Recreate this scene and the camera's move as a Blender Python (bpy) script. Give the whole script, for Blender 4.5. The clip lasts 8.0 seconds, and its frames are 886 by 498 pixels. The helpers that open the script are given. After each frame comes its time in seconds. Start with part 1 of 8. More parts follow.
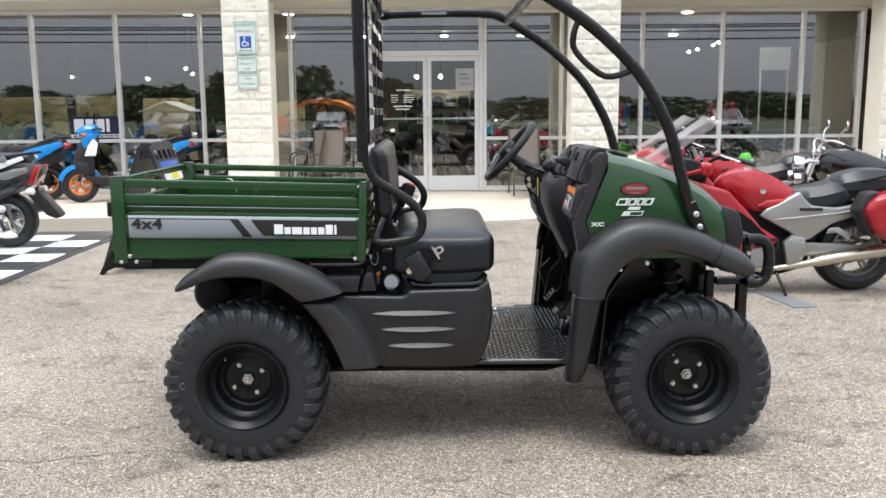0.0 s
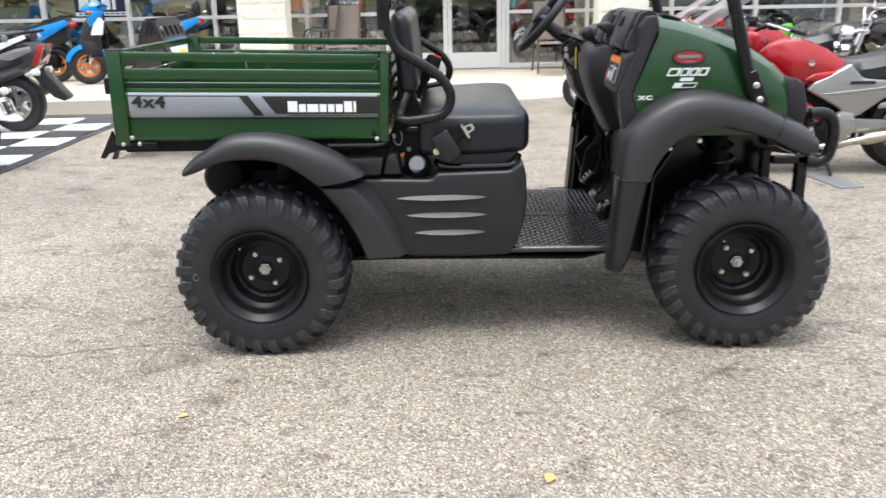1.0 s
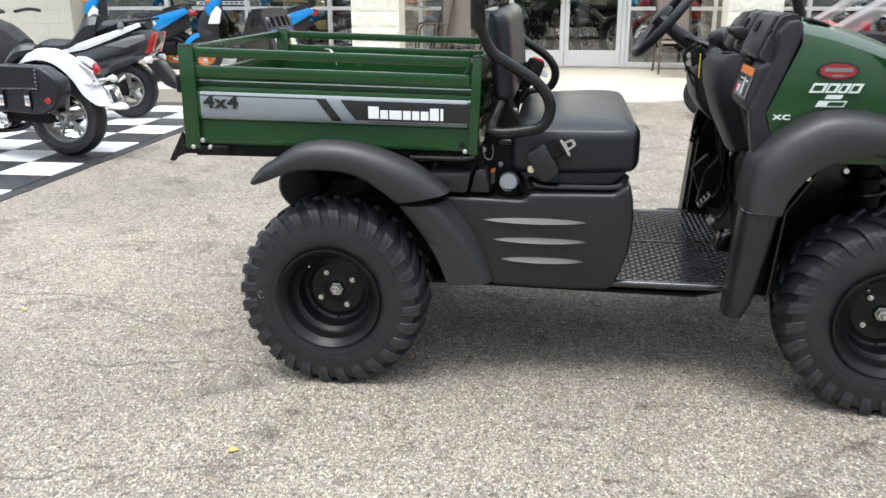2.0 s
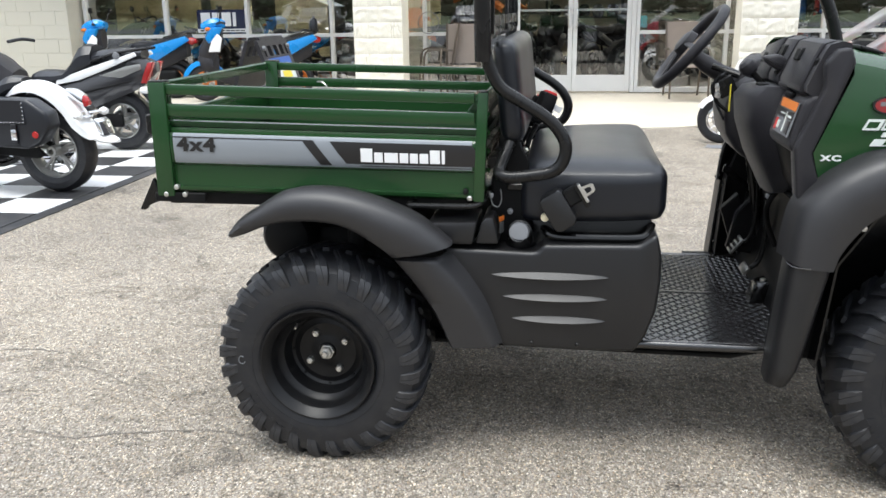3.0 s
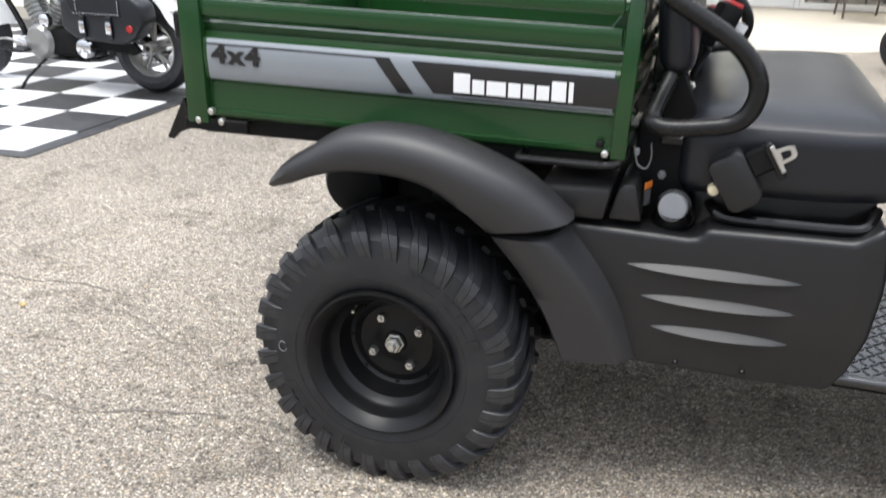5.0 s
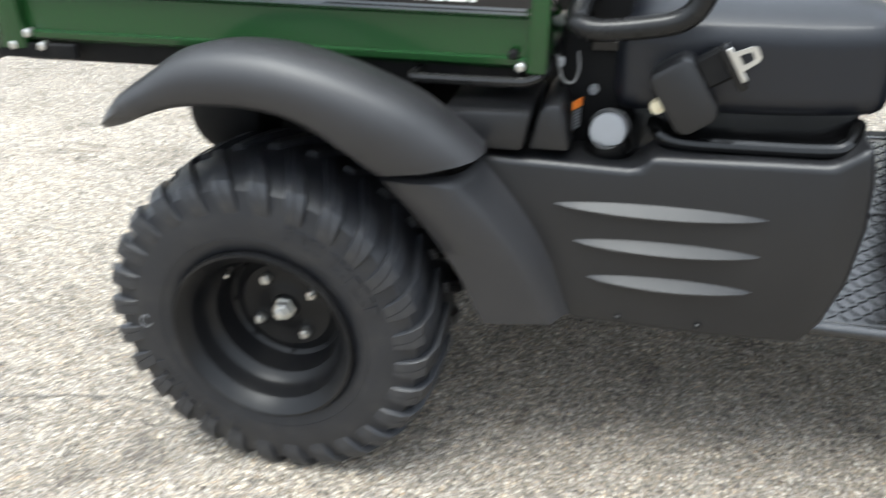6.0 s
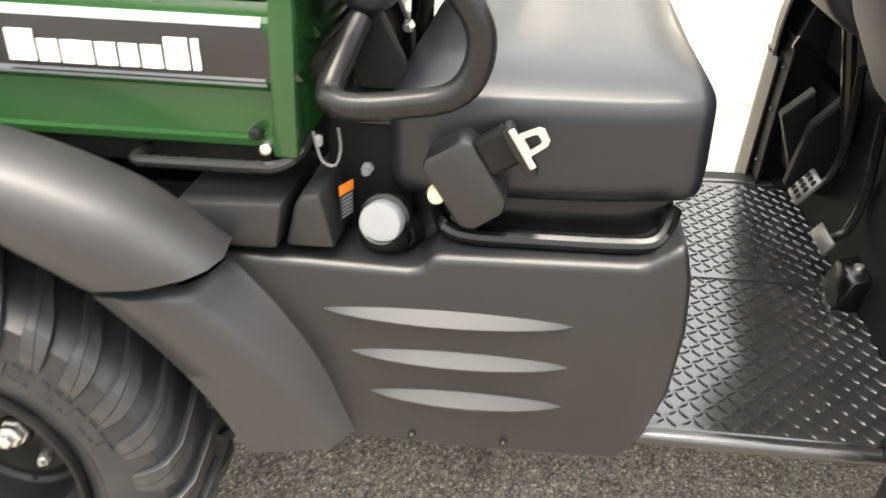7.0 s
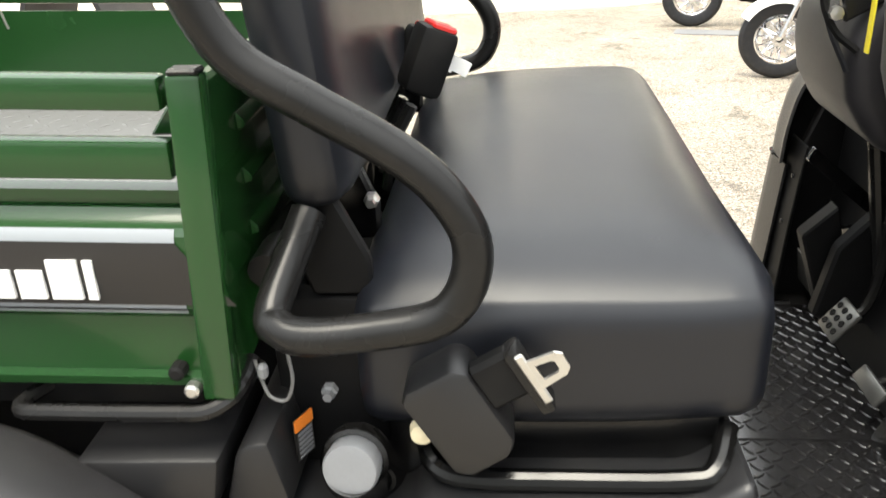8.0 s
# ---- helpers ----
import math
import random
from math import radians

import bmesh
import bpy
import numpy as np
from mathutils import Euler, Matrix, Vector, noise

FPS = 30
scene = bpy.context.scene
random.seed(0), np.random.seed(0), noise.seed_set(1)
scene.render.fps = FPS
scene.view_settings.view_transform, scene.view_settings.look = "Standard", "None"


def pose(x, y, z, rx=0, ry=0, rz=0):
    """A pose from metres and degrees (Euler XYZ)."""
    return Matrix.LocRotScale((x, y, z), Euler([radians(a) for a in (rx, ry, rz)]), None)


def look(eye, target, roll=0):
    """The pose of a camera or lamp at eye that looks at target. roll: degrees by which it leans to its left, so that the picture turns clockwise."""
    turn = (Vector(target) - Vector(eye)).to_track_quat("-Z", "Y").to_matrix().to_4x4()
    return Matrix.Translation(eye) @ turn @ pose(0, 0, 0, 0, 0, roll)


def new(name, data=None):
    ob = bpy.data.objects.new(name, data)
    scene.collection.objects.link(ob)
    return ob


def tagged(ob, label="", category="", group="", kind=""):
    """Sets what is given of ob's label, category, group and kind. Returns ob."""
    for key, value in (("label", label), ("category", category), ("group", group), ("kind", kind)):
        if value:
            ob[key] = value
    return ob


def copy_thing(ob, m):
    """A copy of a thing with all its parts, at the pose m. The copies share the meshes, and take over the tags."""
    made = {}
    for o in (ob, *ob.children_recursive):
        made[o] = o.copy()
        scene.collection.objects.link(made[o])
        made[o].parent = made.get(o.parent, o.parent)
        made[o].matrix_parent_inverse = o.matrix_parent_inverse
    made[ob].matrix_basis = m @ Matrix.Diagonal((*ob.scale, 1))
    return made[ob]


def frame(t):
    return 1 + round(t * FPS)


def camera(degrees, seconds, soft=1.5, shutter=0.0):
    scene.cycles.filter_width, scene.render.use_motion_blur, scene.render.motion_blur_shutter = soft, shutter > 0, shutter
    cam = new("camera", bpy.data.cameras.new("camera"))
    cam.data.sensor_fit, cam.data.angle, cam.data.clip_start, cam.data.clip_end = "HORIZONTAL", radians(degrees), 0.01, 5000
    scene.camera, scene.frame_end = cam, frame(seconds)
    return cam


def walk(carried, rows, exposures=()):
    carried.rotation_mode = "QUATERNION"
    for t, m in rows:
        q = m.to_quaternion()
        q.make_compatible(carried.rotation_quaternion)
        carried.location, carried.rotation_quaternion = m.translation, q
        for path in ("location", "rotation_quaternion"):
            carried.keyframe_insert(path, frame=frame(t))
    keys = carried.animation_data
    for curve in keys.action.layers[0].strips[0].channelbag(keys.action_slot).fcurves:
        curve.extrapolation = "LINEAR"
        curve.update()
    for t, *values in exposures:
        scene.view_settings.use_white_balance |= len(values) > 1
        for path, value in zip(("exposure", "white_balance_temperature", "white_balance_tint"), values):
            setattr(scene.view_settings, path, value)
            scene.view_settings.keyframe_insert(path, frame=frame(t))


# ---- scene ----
cam = camera(55.2, 8.0, soft=1.5, shutter=0.4)
PATH = [
    (0, (0.75, -3.354, 1.39), (0.78, -1.379, 1.071), -0.4),
    (0.5, (0.712, -3.235, 1.367), (0.757, -1.277, 0.962), -0.7),
    (1, (0.709, -3.082, 1.333), (0.692, -1.17, 0.745), -1.1),
    (1.5, (0.758, -2.859, 1.346), (0.59, -0.957, 0.752), -0.8),
    (2, (0.763, -2.71, 1.337), (0.493, -0.821, 0.738), -0.2),
    (2.2, (0.753, -2.62, 1.34), (0.479, -0.731, 0.745), -0.5),
    (3.3, (0.723, -2.287, 1.345), (0.432, -0.383, 0.806), -0.8),
    (3.5, (0.717, -2.215, 1.349), (0.475, -0.306, 0.803), -0.3),
    (4, (0.768, -2.025, 1.337), (0.533, -0.11, 0.809), 1.6),
    (4.5, (0.732, -1.855, 1.312), (0.251, -0.018, 0.683), 1.0),
    (4.7, (0.674, -1.769, 1.298), (0.119, 0.035, 0.637), 1.1),
    (5.8, (0.597, -1.377, 1.187), (0.111, 0.312, 0.233), -1.6),
    (6, (0.65, -1.284, 1.194), (0.211, 0.422, 0.246), -1.3),
    (6.5, (0.776, -1.087, 1.218), (0.458, 0.65, 0.28), 0.0),
    (7, (0.797, -0.945, 1.216), (0.579, 0.796, 0.257), 0.4),
    (7.5, (0.766, -0.753, 1.248), (0.613, 1.039, 0.373), -1.0),
    (8, (0.749, -0.638, 1.261), (0.597, 1.176, 0.433), -2.2),
]
EXPOSURES = [(0.0, 0.91, 6470, 10), (0.5, 1.04, 6470, 10), (1.0, 1.08, 6460, 10), (1.5, 1.02, 6370, 6), (2.0, 0.98, 6330, 7), (3.5, 0.98, 6450, 8), (4.5, 1.02, 6550, 10), (4.7, 1.02, 6500, 10), (5.8, 1.07, 6450, 8), (6.0, 1.45, 6280, 5), (6.5, 2.50, 7000, 7), (7.0, 2.52, 7500, 8), (7.5, 2.28, 7500, 7), (8.0, 1.84, 7250, 6)]
walk(cam, [(t, look(eye, target, roll)) for t, eye, target, roll in PATH], EXPOSURES)

# ---- daylight: a bright overcast sky ----
world = bpy.data.worlds.new("overcast_sky")
scene.world = world
world.use_nodes = True
wn, wl = world.node_tree.nodes, world.node_tree.links
sky = wn.new("ShaderNodeTexSky")
sky.sky_type, sky.sun_disc = "NISHITA", False
sky.sun_elevation, sky.sun_rotation = radians(74), radians(205)
veil = wn.new("ShaderNodeMix")
veil.data_type = "RGBA"
veil.inputs[0].default_value = 0.86
veil.inputs[7].default_value = (9.4, 9.9, 10.9, 1)
# overcast: the zenith is brighter than the horizon
tc = wn.new("ShaderNodeTexCoord")
up = wn.new("ShaderNodeSeparateXYZ")
fall = wn.new("ShaderNodeMapRange")
fall.inputs[3].default_value, fall.inputs[4].default_value = 0.33, 1.66
wl.new(tc.outputs["Generated"], up.inputs[0]), wl.new(up.outputs[2], fall.inputs[0])
dome = wn.new("ShaderNodeVectorMath")
dome.operation = "SCALE"
wl.new(veil.outputs[2], dome.inputs[0]), wl.new(fall.outputs[0], dome.inputs["Scale"])
wl.new(sky.outputs[0], veil.inputs[6])
wl.new(dome.outputs[0], wn["Background"].inputs[0])
wn["Background"].inputs[1].default_value = 0.089
sun = new("sun", bpy.data.lights.new("sun", "SUN"))
sun.data.energy, sun.data.angle, sun.data.color = 1.6, radians(32), (1.0, 0.97, 0.92)
sun.matrix_world = look((-1.5, -3.2, 12), (0, 0, 0))

# ---- materials ----
def mat(name, color, rough=0.5, metal=0.0, var=0.12, scale=6.0, grain=0.0, grain_scale=300.0, bump=0.0, coat=0.0, dust=0.0, spec=0.5, sheen=0.0):
    """Plain surface with broad tone variation, fine grain and relief."""
    m = bpy.data.materials.new(name)
    m.use_nodes = True
    n, l = m.node_tree.nodes, m.node_tree.links
    b = n["Principled BSDF"]
    tc = n.new("ShaderNodeTexCoord")
    big = n.new("ShaderNodeTexNoise")
    big.inputs["Scale"].default_value, big.inputs["Detail"].default_value = scale, 4
    l.new(tc.outputs["Object"], big.inputs["Vector"])
    ramp = n.new("ShaderNodeMapRange")
    ramp.inputs[3].default_value, ramp.inputs[4].default_value = 1 - var, 1 + var
    l.new(big.outputs[0], ramp.inputs[0])
    fine = n.new("ShaderNodeTexNoise")
    fine.inputs["Scale"].default_value, fine.inputs["Detail"].default_value = grain_scale, 3
    l.new(tc.outputs["Object"], fine.inputs["Vector"])
    fr = n.new("ShaderNodeMapRange")
    fr.inputs[3].default_value, fr.inputs[4].default_value = 1 - grain, 1 + grain
    l.new(fine.outputs[0], fr.inputs[0])
    mul = n.new("ShaderNodeMath")
    mul.operation = "MULTIPLY"
    l.new(ramp.outputs[0], mul.inputs[0]), l.new(fr.outputs[0], mul.inputs[1])
    hsv = n.new("ShaderNodeHueSaturation")
    hsv.inputs["Color"].default_value = (*color, 1)
    l.new(mul.outputs[0], hsv.inputs["Value"])
    out = hsv.outputs[0]
    if dust:
        dn = n.new("ShaderNodeTexNoise")
        dn.inputs["Scale"].default_value, dn.inputs["Detail"].default_value = scale * 2.3, 8
        l.new(tc.outputs["Object"], dn.inputs["Vector"])
        dr = n.new("ShaderNodeMapRange")
        dr.inputs[1].default_value, dr.inputs[2].default_value, dr.inputs[4].default_value = 0.48, 0.8, dust
        l.new(dn.outputs[0], dr.inputs[0])
        mx = n.new("ShaderNodeMix")
        mx.data_type = "RGBA"
        mx.inputs[7].default_value = (0.28, 0.25, 0.21, 1)
        l.new(dr.outputs[0], mx.inputs[0]), l.new(out, mx.inputs[6])
        out = mx.outputs[2]
    l.new(out, b.inputs["Base Color"])
    rr = n.new("ShaderNodeMapRange")
    rr.inputs[3].default_value, rr.inputs[4].default_value = max(rough - 0.08, 0.02), min(rough + 0.08, 1)
    l.new(big.outputs[0], rr.inputs[0])
    l.new(rr.outputs[0], b.inputs["Roughness"])
    b.inputs["Metallic"].default_value, b.inputs["Coat Weight"].default_value = metal, coat
    b.inputs["Coat Roughness"].default_value = 0.04
    b.inputs["Specular IOR Level"].default_value = spec
    b.inputs["Sheen Weight"].default_value, b.inputs["Sheen Roughness"].default_value = sheen, 0.35
    if bump:
        bp = n.new("ShaderNodeBump")
        bp.inputs["Strength"].default_value, bp.inputs["Distance"].default_value = bump, 0.002
        l.new(fine.outputs[0], bp.inputs["Height"])
        l.new(bp.outputs[0], b.inputs["Normal"])
    return m


def asphalt_material():
    m = bpy.data.materials.new("worn_asphalt")
    m.use_nodes = True
    n, l = m.node_tree.nodes, m.node_tree.links
    b = n["Principled BSDF"]
    tc = n.new("ShaderNodeTexCoord")

    def ramp(src, *stops):
        r = n.new("ShaderNodeValToRGB")
        while len(r.color_ramp.elements) < len(stops):
            r.color_ramp.elements.new(0.5)
        for e, (p, c) in zip(r.color_ramp.elements, stops):
            e.position, e.color = p, (*c, 1)
        l.new(src, r.inputs[0])
        return r.outputs[0]

    def mix(kind, a, bb, fac=1.0, fsrc=None):
        x = n.new("ShaderNodeMix")
        x.data_type, x.blend_type = "RGBA", kind
        x.inputs[0].default_value = fac
        if fsrc:
            l.new(fsrc, x.inputs[0])
        l.new(a, x.inputs[6]), l.new(bb, x.inputs[7])
        return x.outputs[2]

    def noise_tex(scale, detail=4, rough=0.55, dist=0.0):
        x = n.new("ShaderNodeTexNoise")
        x.inputs["Scale"].default_value, x.inputs["Detail"].default_value = scale, detail
        x.inputs["Roughness"].default_value, x.inputs["Distortion"].default_value = rough, dist
        l.new(tc.outputs["Object"], x.inputs["Vector"])
        return x.outputs[0]

    v = n.new("ShaderNodeTexVoronoi")
    v.inputs["Scale"].default_value = 185
    l.new(tc.outputs["Object"], v.inputs["Vector"])
    sep = n.new("ShaderNodeSeparateColor")
    l.new(v.outputs["Color"], sep.inputs[0])
    stones = ramp(sep.outputs[0], (0.0, (0.12, 0.110, 0.098)), (0.18, (0.245, 0.224, 0.198)), (0.50, (0.325, 0.298, 0.262)), (0.84, (0.42, 0.388, 0.342)), (0.95, (0.72, 0.675, 0.60)), (1.0, (0.42, 0.31, 0.21)))
    gaps = ramp(v.outputs["Distance"], (0.28, (1.07, 1.07, 1.07)), (0.78, (0.48, 0.455, 0.43)))
    hue = ramp(sep.outputs[1], (0.0, (1.06, 0.97, 0.86)), (0.30, (1.0, 1.0, 1.0)), (0.75, (0.97, 1.0, 1.04)), (1.0, (1.08, 1.02, 0.90)))
    stones = mix("MULTIPLY", stones, hue)
    col = mix("MULTIPLY", stones, gaps, 0.9)
    tone = ramp(noise_tex(0.55, 6, 0.6), (0.3, (0.72, 0.71, 0.695)), (0.7, (1.12, 1.10, 1.06)))
    col = mix("MULTIPLY", col, tone)
    blot = ramp(noise_tex(3.1, 5, 0.65), (0.27, (0.58, 0.565, 0.55)), (0.38, (0.84, 0.83, 0.81)), (0.48, (1, 1, 1)), (0.8, (1.06, 1.05, 1.03)))
    col = mix("MULTIPLY", col, blot, 0.8)
    speck = ramp(noise_tex(38, 3, 0.75), (0.30, (0.50, 0.485, 0.47)), (0.47, (0.98, 0.98, 0.98)), (0.56, (1.04, 1.03, 1.02)), (0.70, (1.34, 1.32, 1.28)))
    col = mix("MULTIPLY", col, speck)
    # oil and damp stains with ragged edges
    stain = ramp(noise_tex(4.3, 7, 0.68, 0.6), (0.345, (0.46, 0.45, 0.45)), (0.385, (0.64, 0.63, 0.625)), (0.435, (1, 1, 1)))
    col = mix("MULTIPLY", col, stain, 0.75)
    # coarse pebbles showing through the worn binder, and dark pits
    pv = n.new("ShaderNodeTexVoronoi")
    pv.inputs["Scale"].default_value = 62
    l.new(tc.outputs["Object"], pv.inputs["Vector"])
    psep = n.new("ShaderNodeSeparateColor")
    l.new(pv.outputs["Color"], psep.inputs[0])
    kind = ramp(psep.outputs[0], (0.0, (0.42, 0.40, 0.39)), (0.10, (0.80, 0.79, 0.78)), (0.20, (1, 1, 1)), (0.84, (1.02, 1.02, 1.02)), (0.92, (1.40, 1.37, 1.30)), (1.0, (1.75, 1.72, 1.66)))
    core = ramp(pv.outputs["Distance"], (0.30, (1, 1, 1)), (0.52, (0, 0, 0)))
    cs = n.new("ShaderNodeSeparateColor")
    l.new(core, cs.inputs[0])
    plain = n.new("ShaderNodeRGB")
    plain.outputs[0].default_value = (1, 1, 1, 1)
    col = mix("MULTIPLY", col, mix("MIX", plain.outputs[0], kind, fsrc=cs.outputs[0]))
    warp = n.new("ShaderNodeTexNoise")
    warp.inputs["Scale"].default_value, warp.inputs["Detail"].default_value = 1.6, 7
    l.new(tc.outputs["Object"], warp.inputs["Vector"])
    va = n.new("ShaderNodeVectorMath")
    va.operation = "MULTIPLY_ADD"
    va.inputs[1].default_value = (0.45, 0.35, 0)
    l.new(warp.outputs["Color"], va.inputs[0]), l.new(tc.outputs["Object"], va.inputs[2])
    sq = n.new("ShaderNodeVectorMath")
    sq.operation = "MULTIPLY"
    sq.inputs[1].default_value = (0.42, 1.15, 1.0)
    l.new(va.outputs[0], sq.inputs[0])
    cr = n.new("ShaderNodeTexVoronoi")
    cr.feature = "DISTANCE_TO_EDGE"
    cr.inputs["Scale"].default_value = 0.85
    l.new(sq.outputs[0], cr.inputs["Vector"])
    crack = ramp(cr.outputs["Distance"], (0.0, (0.62, 0.60, 0.58)), (0.0030, (0.84, 0.83, 0.82)), (0.007, (1, 1, 1)))
    holes = ramp(noise_tex(2.2, 2), (0.42, (0, 0, 0)), (0.55, (1, 1, 1)))
    white = n.new("ShaderNodeRGB")
    white.outputs[0].default_value = (1, 1, 1, 1)
    hs = n.new("ShaderNodeSeparateColor")
    l.new(holes, hs.inputs[0])
    crack = mix("MIX", crack, white.outputs[0], fsrc=hs.outputs[0])
    col = mix("MULTIPLY", col, crack)
    l.new(col, b.inputs["Base Color"])
    b.inputs["Roughness"].default_value = 0.88
    bp = n.new("ShaderNodeBump")
    bp.inputs["Strength"].default_value, bp.inputs["Distance"].default_value = 0.7, 0.004
    bp.invert = True
    l.new(v.outputs["Distance"], bp.inputs["Height"])
    l.new(bp.outputs[0], b.inputs["Normal"])
    return m


def glass_material(name, ior, tint, rough=0.0):
    m = bpy.data.materials.new(name)
    m.use_nodes = True
    n, l = m.node_tree.nodes, m.node_tree.links
    tr, gl, mx, fr = n.new("ShaderNodeBsdfTransparent"), n.new("ShaderNodeBsdfGlossy"), n.new("ShaderNodeMixShader"), n.new("ShaderNodeMapRange")
    tr.inputs[0].default_value = (*tint, 1)
    gl.inputs["Roughness"].default_value = rough
    # gloss grows towards grazing angles, alike on both faces of a pane
    lw, pw = n.new("ShaderNodeLayerWeight"), n.new("ShaderNodeMath")
    lw.inputs[0].default_value, pw.operation, pw.inputs[1].default_value = 0.5, "POWER", 5
    fr.inputs[3].default_value, fr.inputs[4].default_value = ((ior - 1) / (ior + 1)) ** 2, 1.0
    l.new(lw.outputs["Facing"], pw.inputs[0]), l.new(pw.outputs[0], fr.inputs[0])
    l.new(fr.outputs[0], mx.inputs[0]), l.new(tr.outputs[0], mx.inputs[1]), l.new(gl.outputs[0], mx.inputs[2])
    l.new(mx.outputs[0], n["Material Output"].inputs[0])
    return m


def glow(name, color, strength):
    m = bpy.data.materials.new(name)
    m.use_nodes = True
    b = m.node_tree.nodes["Principled BSDF"]
    b.inputs["Base Color"].default_value = (*color, 1)
    b.inputs["Emission Color"].default_value = (*color, 1)
    b.inputs["Emission Strength"].default_value = strength
    return m


ASPHALT = asphalt_material()
CONCRETE = mat("pale_concrete", (0.52, 0.475, 0.395), 0.85, var=0.10, scale=0.9, grain=0.12, grain_scale=120, bump=0.3, dust=0.12)
BLOCK = mat("cream_split_block", (0.80, 0.765, 0.665), 0.85, var=0.09, scale=3, grain=0.10, grain_scale=45, bump=1.0)
MORTAR = mat("cream_mortar", (0.79, 0.755, 0.655), 0.9, grain=0.1, grain_scale=90)
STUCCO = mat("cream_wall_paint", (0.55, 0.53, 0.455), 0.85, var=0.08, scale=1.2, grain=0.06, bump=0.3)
ALU = mat("white_aluminium_frame", (0.66, 0.66, 0.65), 0.42, var=0.05, scale=2, grain=0.03)
GLASS = glass_material("shop_window_glass", 2.85, (0.88, 0.90, 0.90))
DOORGLASS = glass_material("door_glass", 2.0, (0.86, 0.88, 0.88))
CLEAR = glass_material("clear_plastic", 1.7, (0.97, 0.975, 0.98))
hn, hl = CLEAR.node_tree.nodes, CLEAR.node_tree.links
haze, scuff = hn.new("ShaderNodeMixShader"), hn.new("ShaderNodeBsdfTranslucent")
scuff.inputs[0].default_value, haze.inputs[0].default_value = (0.85, 0.87, 0.88, 1), 0.30
hl.new(hn["Material Output"].inputs[0].links[0].from_socket, haze.inputs[1]), hl.new(scuff.outputs[0], haze.inputs[2])
hl.new(haze.outputs[0], hn["Material Output"].inputs[0])
GREEN = mat("green_enamel", (0.0095, 0.047, 0.0110), 0.24, spec=0.42, var=0.06, scale=4, grain=0.02, coat=0.25)
PLASTIC = mat("black_moulded_plastic", (0.0108, 0.0108, 0.0118), 0.38, spec=0.44, var=0.10, scale=3, grain=0.10, grain_scale=900, bump=0.12, dust=0.015)
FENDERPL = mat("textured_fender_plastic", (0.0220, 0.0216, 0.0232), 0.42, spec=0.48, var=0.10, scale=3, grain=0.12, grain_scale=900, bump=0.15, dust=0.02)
DASHBLACK = mat("charcoal_dash_plastic", (0.021, 0.020, 0.023), 0.5, spec=0.28, sheen=0.06, var=0.12, dust=0.03, grain=0.1, grain_scale=700, bump=0.12)
STEEL = mat("black_satin_steel", (0.0095, 0.0093, 0.0093), 0.27, spec=0.28, var=0.12, scale=9, grain=0.05, dust=0.02)
DARK = mat("matt_black_chassis", (0.0075, 0.0075, 0.0078), 0.55, spec=0.12, dust=0.03)
# near-zero black: shade of the footwell and filler recess is put into the colour
FOOTWELL = mat("recess_shade_black", (0.0050, 0.0050, 0.0054), 0.55, spec=0.14, dust=0.01)
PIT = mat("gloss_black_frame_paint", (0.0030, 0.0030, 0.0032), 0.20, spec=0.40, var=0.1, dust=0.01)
RUBBER = mat("black_tyre_rubber", (0.0112, 0.0120, 0.0147), 0.46, spec=0.46, var=0.18, scale=11, grain=0.10, grain_scale=260, bump=0.15, dust=0.05)
# same rubber, scuffed, and lightened for the sky light on the lugs
LUGRUBBER = mat("scuffed_skylit_tread_rubber", (0.0140, 0.0151, 0.0184), 0.42, spec=0.54, var=0.3, scale=14, grain=0.15, grain_scale=240, bump=0.2, dust=0.06)
RIM = mat("gloss_black_rim", (0.0072, 0.0073, 0.0080), 0.36, spec=0.24, var=0.1, dust=0.03)
VINYL = mat("black_seat_vinyl", (0.0071, 0.0081, 0.0114), 0.36, spec=0.47, var=0.06, scale=3, grain=0.12, grain_scale=1100, bump=0.10)
PLATE = mat("black_diamond_plate", (0.012, 0.012, 0.013), 0.17, spec=0.85, var=0.25, scale=12, dust=0.02)
PEDAL = mat("worn_steel", (0.13, 0.13, 0.125), 0.36, 0.7, var=0.25, scale=30)
BEDLINER = mat("grey_bed_plate", (0.13, 0.13, 0.13), 0.5, var=0.12, scale=8, grain=0.1)
ZINC = mat("zinc_plated_bolt", (0.62, 0.61, 0.58), 0.3, 0.9, var=0.15, scale=40)
GREYGLOSS = mat("gloss_charcoal_paint", (0.030, 0.030, 0.033), 0.22, coat=0.5, var=0.1)
CHROME = mat("chrome", (0.75, 0.75, 0.76), 0.10, 1.0, var=0.05)
SILVERSTICK = mat("silver_decal", (0.25, 0.27, 0.29), 0.42, 0.15, var=0.04, grain=0.04, grain_scale=1500)
BLACKSTICK = mat("black_decal", (0.014, 0.013, 0.013), 0.35)
WHITE = mat("white_paint", (0.80, 0.80, 0.79), 0.4, var=0.03)
GREYCAP = mat("grey_cap_plastic", (0.175, 0.18, 0.19), 0.55, var=0.05, grain=0.05)
ORANGE = mat("orange_paint", (0.72, 0.20, 0.03), 0.4)
RED = mat("red_fairing_paint", (0.33, 0.006, 0.013), 0.27, coat=0.25, var=0.05)
STICKERRED = mat("faded_red_ink", (0.26, 0.022, 0.025), 0.4)
REDPL = mat("red_plastic", (0.55, 0.02, 0.02), 0.3)
BLUE = mat("blue_scooter_paint", (0.0, 0.205, 0.56), 0.28, coat=0.12, var=0.05)
